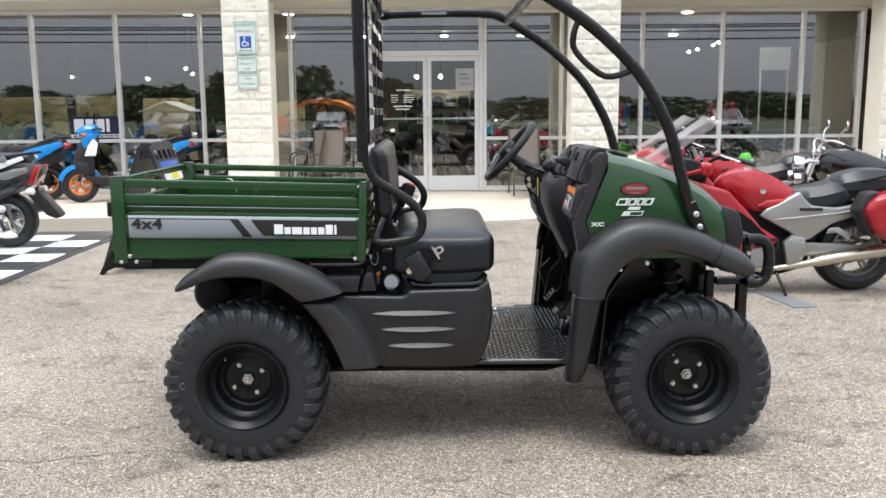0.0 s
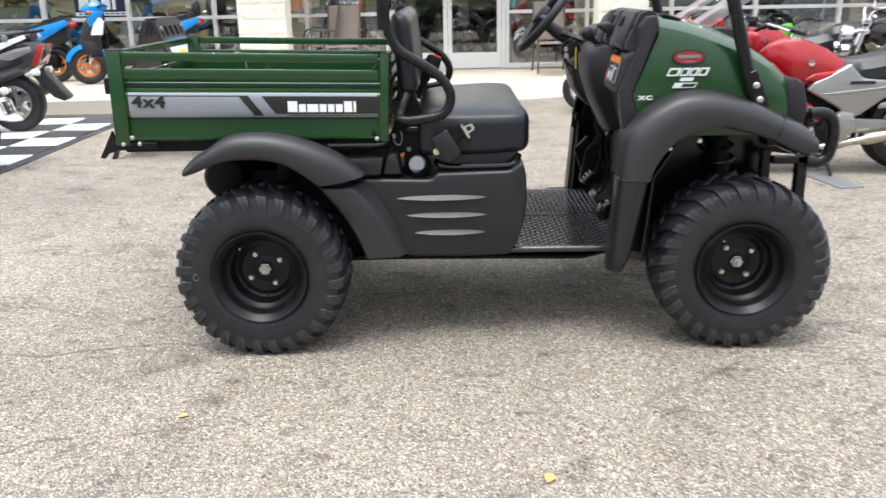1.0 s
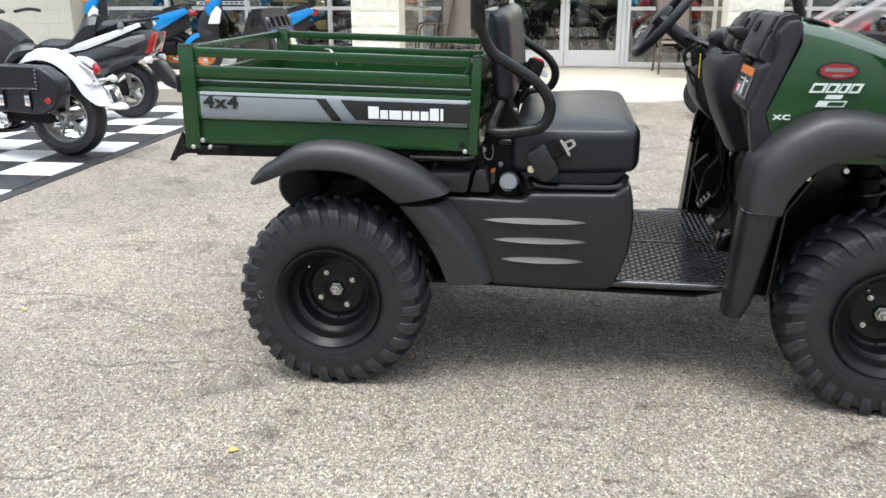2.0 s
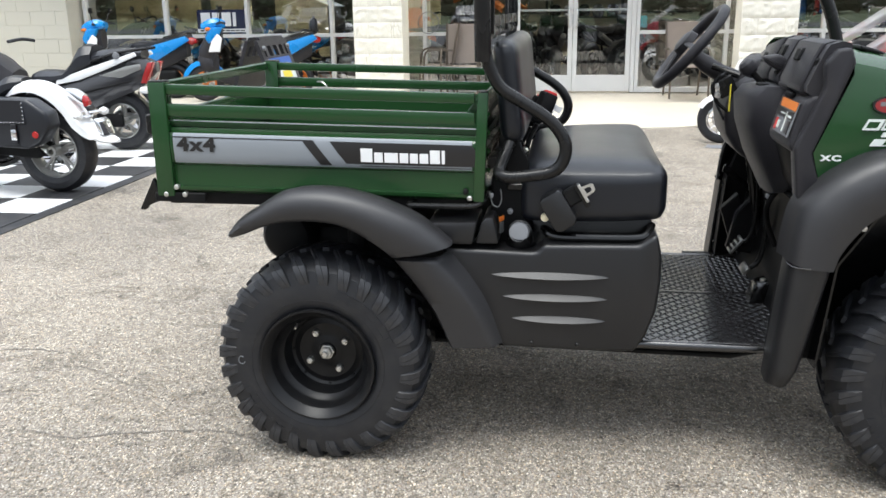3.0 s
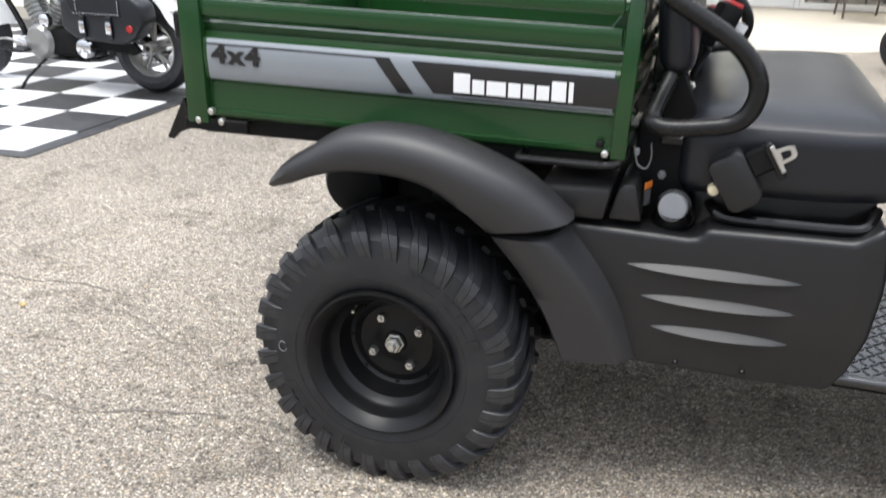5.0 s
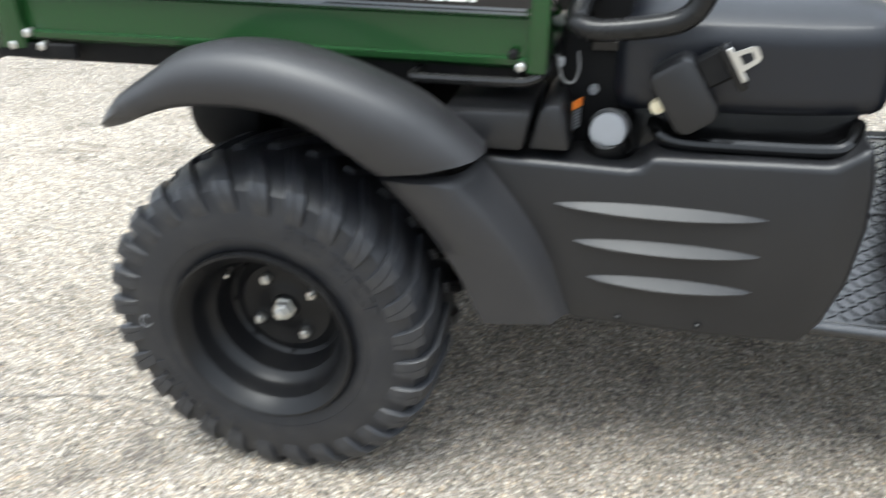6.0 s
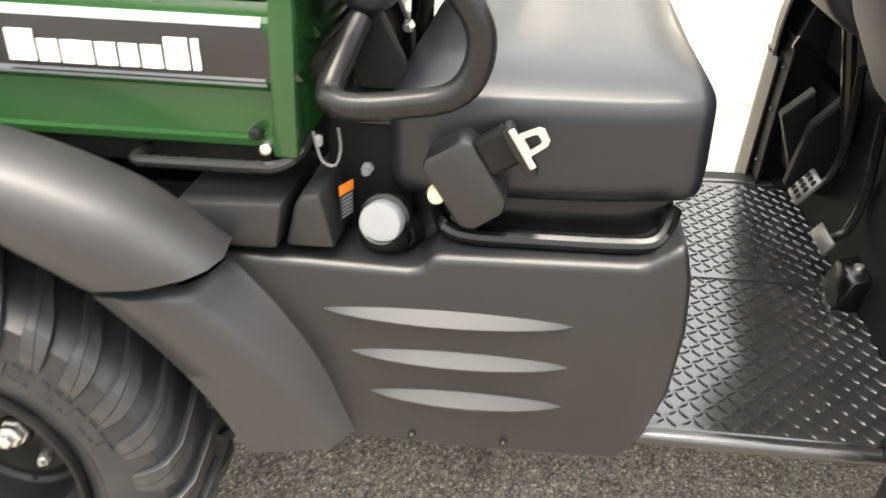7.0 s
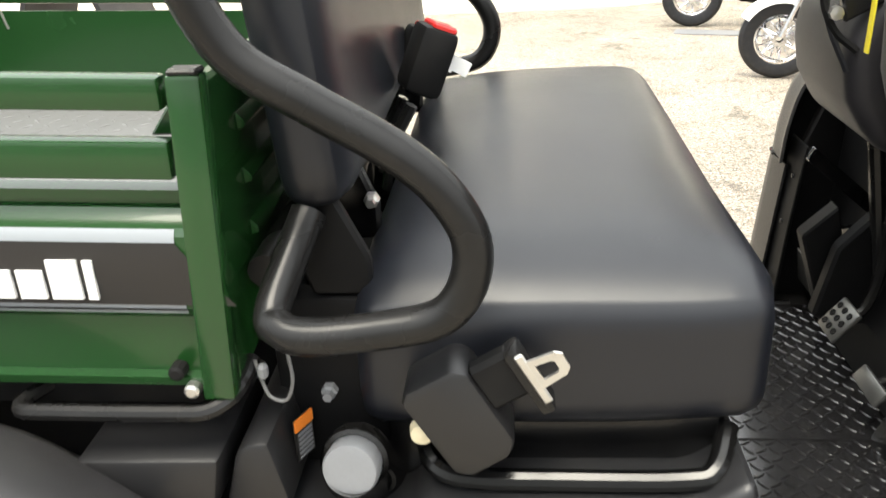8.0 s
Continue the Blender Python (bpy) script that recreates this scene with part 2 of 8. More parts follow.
SILVER = mat("silver_paint", (0.32, 0.32, 0.305), 0.3, 0.6, var=0.05)
LIME = mat("lime_plastic", (0.06, 0.38, 0.02), 0.35)
GLOSSBLACK = mat("gloss_black_enamel", (0.006, 0.006, 0.007), 0.14, coat=0.7, var=0.05)
NAVY = mat("navy_tank_paint", (0.012, 0.016, 0.05), 0.2, coat=0.7)
CREAM = mat("cream_plastic", (0.62, 0.55, 0.38), 0.5)
YELLOW = mat("yellow_tag", (0.72, 0.60, 0.04), 0.5)
TAN = mat("tan_sling_fabric", (0.24, 0.20, 0.17), 0.8, var=0.1, grain=0.2, grain_scale=400)
MATBLACK = mat("black_vinyl_tile", (0.030, 0.031, 0.034), 0.45, var=0.25, scale=5, dust=0.18)
MATWHITE = mat("white_vinyl_tile", (0.74, 0.74, 0.74), 0.5, var=0.08, scale=5, dust=0.18)
SIGNWHITE = mat("white_sign_sheet", (0.66, 0.70, 0.67), 0.5, var=0.06)
PAPER = mat("greyed_paper", (0.36, 0.36, 0.35), 0.6, var=0.08)
SIGNGREEN = mat("faded_green_ink", (0.10, 0.30, 0.22), 0.5)
SIGNBLUE = mat("blue_sign_ink", (0.01, 0.10, 0.42), 0.45)
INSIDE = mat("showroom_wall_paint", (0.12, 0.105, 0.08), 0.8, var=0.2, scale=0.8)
DISPLAY = mat("yellow_slat_board", (0.55, 0.48, 0.28), 0.7, var=0.15, scale=1.5)
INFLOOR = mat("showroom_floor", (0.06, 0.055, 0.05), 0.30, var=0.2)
BRONZE = mat("bronze_steel", (0.11, 0.09, 0.07), 0.45, 0.4)
LEAF = mat("tree_foliage", (0.05, 0.075, 0.04), 0.8, var=0.4, scale=0.6)
BARK = mat("tree_bark", (0.12, 0.09, 0.07), 0.9)
FALLEN = mat("fallen_leaf", (0.55, 0.36, 0.12), 0.7, var=0.3, scale=60)
LAMP = glow("showroom_lamp", (1.0, 0.93, 0.80), 400.0)
SPOT = glow("showroom_spot", (1.0, 0.88, 0.68), 150.0)
TAIL = mat("red_lens", (0.35, 0.01, 0.01), 0.15, coat=0.5)
AMBER = mat("amber_lens", (0.6, 0.16, 0.01), 0.2)
BRASS = mat("exhaust_steel", (0.50, 0.45, 0.36), 0.25, 0.9)


# ---- shaping helpers ----
def thing(name, label, category, at=(0, 0, 0), turn=0.0, group="", kind=""):
    ob = new(name)
    ob.empty_display_size = 0.2
    ob.matrix_basis = pose(*at, 0, 0, turn)
    return tagged(ob, label, category, group, kind)


def part(name, bm, material, parent, label="", sharp=32, kind=""):
    me = bpy.data.meshes.new(name)
    bmesh.ops.recalc_face_normals(bm, faces=bm.faces)
    bm.to_mesh(me)
    bm.free()
    me.materials.append(material)
    me.polygons.foreach_set("use_smooth", [True] * len(me.polygons))
    me.set_sharp_from_angle(angle=radians(sharp))
    ob = new(name, me)
    if parent:
        ob.parent = parent
    return tagged(ob, label, kind=kind)


def again(ob, m, parent=None):
    """One more part on the same mesh."""
    o = new(ob.name.split(".")[0], ob.data)
    o.parent = parent or ob.parent
    o.matrix_basis = m
    return o


def round_edges(bm, faces, width, seg=2, angle=25):
    if width <= 0:
        return
    edges = {e for f in faces for e in f.edges if len(e.link_faces) == 2 and e.calc_face_angle(0) > radians(angle)}
    bmesh.ops.bevel(bm, geom=list(edges), offset=width, segments=seg, affect="EDGES", profile=0.5)


def box(bm, x0, x1, y0, y1, z0, z1, bevel=0.0, seg=2, m=None):
    c = Matrix.Translation(((x0 + x1) / 2, (y0 + y1) / 2, (z0 + z1) / 2)) @ Matrix.Diagonal((x1 - x0, y1 - y0, z1 - z0, 1))
    made = bmesh.ops.create_cube(bm, size=1, matrix=(m @ c) if m else c)
    round_edges(bm, list({f for v in made["verts"] for f in v.link_faces}), bevel, seg)
    return bm


def prism(bm, profile, a0, a1, bevel=0.0, seg=2, axis="y", m=None):
    """Extrude an outline; axis y takes (x, z) pairs, x takes (y, z), z takes (x, y)."""
    def put(p, a):
        v = {"y": (p[0], a, p[1]), "x": (a, p[0], p[1]), "z": (p[0], p[1], a)}[axis]
        return (m @ Vector(v)) if m else v
    lo, hi = [bm.verts.new(put(p, a0)) for p in profile], [bm.verts.new(put(p, a1)) for p in profile]
    faces = [bm.faces.new(lo), bm.faces.new(hi[::-1])]
    for i in range(len(profile)):
        j = (i + 1) % len(profile)
        faces.append(bm.faces.new((lo[j], lo[i], hi[i], hi[j])))
    bmesh.ops.recalc_face_normals(bm, faces=faces)
    round_edges(bm, faces, bevel, seg)
    return bm


def curve(points, n=6):
    """Catmull-Rom through the points, n steps a span."""
    p = [Vector(q) for q in points]
    p = [2 * p[0] - p[1]] + p + [2 * p[-1] - p[-2]]
    out = []
    for i in range(1, len(p) - 2):
        a, b, c, d = p[i - 1:i + 3]
        for k in range(n):
            t = k / n
            out.append(0.5 * (2 * b + (c - a) * t + (2 * a - 5 * b + 4 * c - d) * t * t + (3 * b - a - 3 * c + d) * t ** 3))
    out.append(p[-2].copy())
    return out


def tube(bm, points, r, n=10, steps=6, cap=True, flat=1.0):
    pts = curve(points, steps) if steps > 1 else [Vector(p) for p in points]
    rings, up = [], None
    for i, p in enumerate(pts):
        d = (pts[min(i + 1, len(pts) - 1)] - pts[max(i - 1, 0)]).normalized()
        if up is None:
            up = Vector((0, 0, 1)) if abs(d.z) < 0.9 else Vector((0, 1, 0))
        up = (up - d * up.dot(d)).normalized()
        side = d.cross(up)
        rad = r[min(i * len(r) // len(pts), len(r) - 1)] if isinstance(r, (list, tuple)) else r
        rings.append([bm.verts.new(p + (up * math.cos(a) * flat + side * math.sin(a)) * rad) for a in (2 * math.pi * k / n for k in range(n))])
    for a, b in zip(rings, rings[1:]):
        for k in range(n):
            bm.faces.new((a[k], a[(k + 1) % n], b[(k + 1) % n], b[k]))
    if cap:
        bm.faces.new(rings[0][::-1]), bm.faces.new(rings[-1])
    return bm


def loft(bm, sections, closed=False, cap=False):
    """Skin between rows of points."""
    rows = [[bm.verts.new(p) for p in s] for s in sections]
    for a, b in zip(rows, rows[1:]):
        for k in range(len(a) if closed else len(a) - 1):
            j = (k + 1) % len(a)
            bm.faces.new((a[k], a[j], b[j], b[k]))
    if cap:
        bm.faces.new(rows[0][::-1]), bm.faces.new(rows[-1])
    return bm


def lathe(bm, profile, n=32, at=(0, 0, 0), axis="y", cap=False, m=None):
    """Turn (along, radius) pairs round an axis through at."""
    at = Vector(at)
    rows = []
    for k in range(n):
        a = 2 * math.pi * k / n
        c, s = math.cos(a), math.sin(a)
        ring = []
        for u, r in profile:
            v = Vector({"y": (r * c, u, r * s), "x": (u, r * c, r * s), "z": (r * c, r * s, u)}[axis]) + at
            ring.append(bm.verts.new(m @ v if m else v))
        rows.append(ring)
    for k in range(n):
        a, b = rows[k], rows[(k + 1) % n]
        for i in range(len(profile) - 1):
            bm.faces.new((a[i], a[i + 1], b[i + 1], b[i]))
    if cap:
        bm.faces.new([r[0] for r in rows]), bm.faces.new([r[-1] for r in rows][::-1])
    return bm


def rod(bm, p0, p1, r, n=10, r2=None):
    return tube(bm, [p0, p1], [r, r if r2 is None else r2], n, 1)


def mirror(bm, c):
    """Swap sides across the plane y = c."""
    for v in bm.verts:
        v.co.y = 2 * c - v.co.y
    bmesh.ops.reverse_faces(bm, faces=bm.faces)
    return bm


def thick(bm, t):
    bmesh.ops.recalc_face_normals(bm, faces=bm.faces)
    bmesh.ops.solidify(bm, geom=list(bm.faces), thickness=t)
    return bm


def words(name, text, size, material, parent, m, label="", extrude=0.0008, align="CENTER", spacing=1.0, bold=0.0):
    cu = bpy.data.curves.new(name, "FONT")
    cu.body, cu.size, cu.extrude, cu.align_x, cu.align_y, cu.space_character, cu.offset = text, size, extrude, align, "CENTER", spacing, bold
    tmp = new(name + "_tmp", cu)
    me = bpy.data.meshes.new_from_object(tmp.evaluated_get(bpy.context.evaluated_depsgraph_get()))
    bpy.data.objects.remove(tmp)
    me.materials.clear()
    me.materials.append(material)
    ob = new(name, me)
    ob.parent = parent
    ob.matrix_basis = m
    return tagged(ob, label)


# ---- the lot, the pavement and the shop front ----
FACADE = 10.10


def quad_sheet(name, corners, material, label, kind="structure", z=0.0):
    bm = bmesh.new()
    bm.faces.new([bm.verts.new((x, y, z)) for x, y in corners])
    return tagged(part(name, bm, material, None), label, name, kind=kind)


ground = quad_sheet("ground", [(-400, -400), (400, -400), (400, 400), (-400, 400)], ASPHALT, "worn pale grey asphalt parking lot with fine cracks")


ROAD = mat("dark_road_asphalt", (0.055, 0.055, 0.058), 0.8, var=0.2, scale=0.4, grain=0.2, grain_scale=90)
GRASS = mat("mown_grass", (0.050, 0.070, 0.024), 0.9, var=0.35, scale=0.5, grain=0.3, grain_scale=40)
# ground strips out of direct view, added so the lower panes mirror dark ground
quad_sheet("drive_lane", [(-220, -26), (220, -26), (220, -6.6), (-220, -6.6)], ROAD, "added dark asphalt strip that keeps the window reflections dark", z=0.004)
quad_sheet("verge", [(-220, -31), (220, -31), (220, -26), (-220, -26)], GRASS, "mown grass verge between the lot and the road", z=0.005)
quad_sheet("road", [(-220, -43), (220, -43), (220, -31), (-220, -31)], ROAD, "dark asphalt road beyond the verge", z=0.004)
quad_sheet("meadow", [(-220, -180), (220, -180), (220, -43), (-220, -43)], GRASS, "rough grass beneath the far trees", z=0.005)


def pavement():
    """Concrete walk along the shop: a kerb at the far end, flush in front of the doors."""
    bm = bmesh.new()
    edge = curve([(-14, 6.65, 0), (-6, 6.75, 0), (-3.2, 6.95, 0), (-1.0, 7.2, 0), (1.0, 7.35, 0), (1.9, 7.5, 0), (2.6, 7.95, 0), (3.6, 8.6, 0), (6, 8.75, 0), (14, 8.75, 0)], 6)
    front, top, back = [], [], []
    for p in edge:
        rise = 0.15 if p.x < -2.2 else max(0.012, 0.15 - (p.x + 2.2) * 0.09) if p.x < 2 else min(0.15, 0.012 + max(0, p.x - 2.6) * 0.09)
        front.append(bm.verts.new((p.x, p.y, -0.05)))
        top.append(bm.verts.new((p.x, p.y + 0.01, rise)))
        back.append(bm.verts.new((p.x, 10.3, 0.155)))
    for i in range(len(edge) - 1):
        bm.faces.new((front[i], front[i + 1], top[i + 1], top[i]))
        bm.faces.new((top[i], top[i + 1], back[i + 1], back[i]))
    return tagged(part("pavement", bm, CONCRETE, None, sharp=40), "pale concrete pavement with a low kerb along the shop", "pavement", kind="structure")


pavement()


def window_bay(name, x0, x1, z0, z1, rails, mullions, label):
    """Glazed bay: an aluminium frame with panes between its bars."""
    w = thing(name, label, "window", (0, 0, 0), kind="structure")
    t, y0, y1 = 0.05, FACADE - 0.03, FACADE + 0.08
    fb = bmesh.new()
    box(fb, x0, x0 + t, y0, y1, z0, z1, 0.004, 1), box(fb, x1 - t, x1, y0, y1, z0, z1, 0.004, 1)
    box(fb, x0 + t, x1 - t, y0, y1, z0, z0 + 0.07, 0.004, 1), box(fb, x0 + t, x1 - t, y0, y1, z1 - t, z1, 0.004, 1)
    part("window_frame", fb, ALU, w)
    for x in mullions:
        part("mullion", box(bmesh.new(), x - t / 2, x + t / 2, y0 - 0.003, y1, z0 + 0.07, z1 - t, 0.004, 1), ALU, w)
    xs = [x0 + t / 2] + list(mullions) + [x1 - t / 2]
    for a, b in zip(xs, xs[1:]):
        for r in rails:
            part("rail", box(bmesh.new(), a + t / 2, b - t / 2, y0, y1, r - 0.025, r + 0.025, 0.004, 1), ALU, w)
        zs = [z0 + 0.045] + list(rails) + [z1 - t / 2]
        for c, d in zip(zs, zs[1:]):
            p = part("pane", box(bmesh.new(), a + t / 2, b - t / 2, FACADE + 0.022, FACADE + 0.028, c + 0.025, d - 0.025), GLASS, w)
            p.visible_shadow = False
    return w


Z0, RAIL, HEAD = 0.155, 0.98, 2.95
window_bay("window_1", -6.66, -2.05, Z0, HEAD, [RAIL], [-5.34, -4.06, -2.77], "tall shop windows in white aluminium frames")
window_bay("window_2", -2.00, -0.16, Z0, HEAD, [RAIL], [-1.39], "tall shop windows beside the entrance doors")
window_bay("window_3", 1.60, 3.40, Z0, HEAD, [RAIL], [2.82], "tall shop windows beside the entrance doors")
window_bay("window_4", 3.45, 7.55, Z0, HEAD, [RAIL], [4.08, 5.33, 6.59], "tall shop windows in white aluminium frames")
window_bay("window_5", 8.2, 13.4, Z0, HEAD, [RAIL], [9.5, 10.8, 12.1], "tall shop windows in white aluminium frames")


def door_leaf(parent, x0, x1, hinge_left):
    st, y0, y1, z0, z1 = 0.062, FACADE - 0.015, FACADE + 0.03, 0.165, 2.245
    leaf = part("door_leaf", box(bmesh.new(), x0, x0 + st, y0, y1, z0, z1, 0.004, 1), ALU, parent)
    for bmx in (box(bmesh.new(), x1 - st, x1, y0, y1, z0, z1, 0.004, 1), ):
        part("stile", bmx, ALU, leaf)
    part("bottom_rail", box(bmesh.new(), x0 + st, x1 - st, y0, y1, z0, z0 + 0.23, 0.004, 1), ALU, leaf)
    part("top_rail", box(bmesh.new(), x0 + st, x1 - st, y0, y1, z1 - 0.07, z1, 0.004, 1), ALU, leaf)
    part("push_bar", rod(bmesh.new(), (x0 + st, y0 + 0.07, 1.29), (x1 - st, y0 + 0.07, 1.29), 0.016, 8), ALU, leaf)
    g = part("pane", box(bmesh.new(), x0 + st, x1 - st, FACADE + 0.004, FACADE + 0.010, z0 + 0.23, z1 - 0.07), DOORGLASS, leaf)
    g.visible_shadow = False
    hx = x1 - 0.045 if hinge_left else x0 + 0.045
    s = -0.07 if hinge_left else 0.07
    part("pull_handle", tube(bmesh.new(), [(hx, y0, 1.30), (hx, y0 - 0.05, 1.30), (hx + s * 0.2, y0 - 0.06, 1.26), (hx + s * 0.2, y0 - 0.06, 1.10), (hx, y0 - 0.05, 1.06), (hx, y0, 1.06)], 0.013, 8, 4), CHROME, leaf, "polished pull handle")
    return leaf


def entrance():
    d = thing("door_1", "white aluminium double glass entrance doors, closed", "door", kind="structure")
    fb = bmesh.new()
    box(fb, -0.155, -0.085, FACADE - 0.03, FACADE + 0.08, 0.155, HEAD, 0.004, 1), box(fb, 1.535, 1.595, FACADE - 0.03, FACADE + 0.08, 0.155, HEAD, 0.004, 1)
    box(fb, -0.085, 1.535, FACADE - 0.03, FACADE + 0.08, 2.25, 2.33, 0.004, 1), box(fb, -0.085, 1.535, FACADE - 0.03, FACADE + 0.08, HEAD - 0.05, HEAD, 0.004, 1)
    part("door_frame", fb, ALU, d)
    t = part("transom_pane", box(bmesh.new(), -0.085, 1.535, FACADE + 0.022, FACADE + 0.028, 2.33, HEAD - 0.05), GLASS, d)
    t.visible_shadow = False
    door_leaf(d, -0.08, 0.722, True)
    door_leaf(d, 0.728, 1.53, False)
    part("door_lettering", box(bmesh.new(), 0.24, 0.46, FACADE, FACADE + 0.003, 1.725, 1.742), WHITE, d, "white lettering too small to read")
    for z in (1.655, 1.62, 1.585, 1.55):
        for x0, w in ((0.16, 0.11), (0.35, 0.17)):
            part("door_lettering", box(bmesh.new(), x0, x0 + w * (0.8 if z < 1.56 else 1), FACADE, FACADE + 0.003, z - 0.006, z + 0.006), WHITE, d, "white lettering too small to read")
    for z, w in ((1.485, 0.30), (1.44, 0.22)):
        part("door_lettering", box(bmesh.new(), 0.34 - w / 2, 0.34 + w / 2, FACADE, FACADE + 0.003, z - 0.008, z + 0.008), WHITE, d, "white lettering too small to read")
    n = part("paper_notice", box(bmesh.new(), 1.17, 1.45, FACADE - 0.001, FACADE + 0.002, 1.72, 2.06), PAPER, d, "grey paper notice on the glass")
    for k, (x0, x1) in enumerate(((1.21, 1.36), (1.22, 1.40), (1.25, 1.42))):
        part("scrawl", tube(bmesh.new(), [(x0 + (x1 - x0) * t / 8, FACADE - 0.004, 1.97 - k * 0.075 + (0.022 if t % 2 else -0.016)) for t in range(9)], 0.005, 5, 3), GREYCAP, n)
    return d


entrance()


def block_pillar(name, x0, x1, y0, y1):
    """Split-face block pillar: a mortar core with rough blocks laid in bond."""
    p = thing(name, "cream split-face concrete block pillar", "pillar", kind="structure")
    part("mortar_core", box(bmesh.new(), x0 + 0.006, x1 - 0.006, y0 + 0.004, y1, 0.15, 3.15), MORTAR, p)
    rng = random.Random(name)
    course, z, row = 0.203, 0.155, 0
    while z < 3.12:
        cut = [x0, (x0 + x1) / 2 + (0.0 if row % 2 else 0.16), x1] if row % 2 else [x0, x0 + 0.2, x1 - 0.16, x1]
        for a, b in zip(cut, cut[1:]):
            bm = bmesh.new()
            nx, nz = 11, 7
            face = [[(a + 0.003 + (b - a - 0.006) * i / nx, y0 - (0 if i in (0, nx) or k in (0, nz) else rng.uniform(0.0, 0.020)), z + 0.003 + (course - 0.006) * k / nz) for i in range(nx + 1)] for k in range(nz + 1)]
            loft(bm, face)
            rim = [face[0][0], face[0][-1], face[-1][-1], face[-1][0]]
            box(bm, a + 0.0035, b - 0.0035, y0 + 0.0005, y1 - 0.02, z + 0.0035, z + course - 0.0035)
            part("block", bm, BLOCK, p, sharp=40)
        z += course
        row += 1
    return p


block_pillar("pillar_1", -2.159, -1.493, 8.96, 9.42)
block_pillar("pillar_2", 2.794, 3.478, 8.96, 9.42)
block_pillar("pillar_3", 7.281, 7.784, 8.96, 9.42)


def plain_wall(name, x0, x1, y0, y1, z0, z1, material, label):
    return tagged(part(name, box(bmesh.new(), x0, x1, y0, y1, z0, z1, 0.01, 1), material, None), label, "wall", kind="structure")


def coursed_wall(name, x0, x1):
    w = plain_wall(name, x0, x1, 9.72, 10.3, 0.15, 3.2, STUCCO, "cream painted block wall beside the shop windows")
    for r in range(15):
        z = 0.155 + r * 0.203
        off = 0.2 if r % 2 else 0.0
        x = x1 - off
        while x > max(x0, x1 - 3.2):
            a = max(x - 0.406, x0)
            part("block", box(bmesh.new(), a + 0.003, x - 0.003, 9.7145, 9.75, z + 0.003, z + 0.200, 0.003, 1), STUCCO, w)
            x -= 0.406
        if off:
            part("block", box(bmesh.new(), x1 - off + 0.003, x1 - 0.001, 9.7145, 9.75, z + 0.003, z + 0.200, 0.003, 1), STUCCO, w)
    return w


coursed_wall("wall_west", -14, -6.70)
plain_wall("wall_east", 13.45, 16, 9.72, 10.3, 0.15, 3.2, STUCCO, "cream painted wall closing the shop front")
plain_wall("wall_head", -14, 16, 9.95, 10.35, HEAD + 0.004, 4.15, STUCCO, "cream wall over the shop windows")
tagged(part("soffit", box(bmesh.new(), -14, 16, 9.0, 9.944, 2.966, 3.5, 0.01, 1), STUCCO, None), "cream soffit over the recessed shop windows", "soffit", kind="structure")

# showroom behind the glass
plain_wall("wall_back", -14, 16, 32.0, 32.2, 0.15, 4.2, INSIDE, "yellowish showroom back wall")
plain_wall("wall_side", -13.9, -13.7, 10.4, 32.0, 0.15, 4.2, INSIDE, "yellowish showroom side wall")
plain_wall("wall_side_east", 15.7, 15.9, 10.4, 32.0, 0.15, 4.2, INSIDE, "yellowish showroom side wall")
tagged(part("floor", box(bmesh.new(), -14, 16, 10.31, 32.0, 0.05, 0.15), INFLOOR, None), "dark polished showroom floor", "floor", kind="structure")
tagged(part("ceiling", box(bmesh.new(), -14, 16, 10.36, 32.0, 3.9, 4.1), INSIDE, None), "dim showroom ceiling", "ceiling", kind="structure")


def checker_floor():
    """Black and white vinyl tiles laid on the lot, with a black border."""
    f = thing("checkered_floor", "black and white checkered vinyl floor laid on the asphalt", "floor", (-2.81, 1.87, 0), kind="structure")
    part("border", box(bmesh.new(), -4.72, 0, 0, 4.92, 0.0, 0.006), MATBLACK, f)
    s = 0.45
    blanks = {}
    for i in range(10):
        for j in range(10):
            key = (i + j) % 2
            m = pose(-0.10 - s * (i + 0.5), 0.09 + s * (j + 0.5), 0.010)
            if key not in blanks:
                blanks[key] = part("tile", box(bmesh.new(), -s / 2 + 0.002, s / 2 - 0.002, -s / 2 + 0.002, s / 2 - 0.002, -0.005, 0.003, 0.002, 1), MATBLACK if key else MATWHITE, f)
                blanks[key].matrix_basis = m
            else:
                again(blanks[key], m)
    return f


checker_floor()


# ---- the utility vehicle ----
MID = 0.557
utv = thing("utility_vehicle", "dark green and black four-wheel utility vehicle with cargo bed", "utility vehicle")


def both(name, make, material, parent=None, label="", sharp=32):
    """The same part on either side of the vehicle."""
    a = part(name, make(), material, parent or utv, label, sharp)
    b = part(name, mirror(make(), MID), material, parent or utv, label, sharp)
    return a, b


def tyre_mesh():
    bm = bmesh.new()
    c = 0.022
    half = [(-0.118, 0.172), (-0.128, 0.185), (-0.134, 0.215), (-0.131, 0.252), (-0.1225, 0.2925), (-0.096, 0.3105), (-0.045, 0.3170), (0, 0.3185)]
    prof = [(c + u, r) for u, r in half] + [(c - u, r) for u, r in half[-2::-1]]
    lathe(bm, prof, 72)
    return bm


LUGS = 28


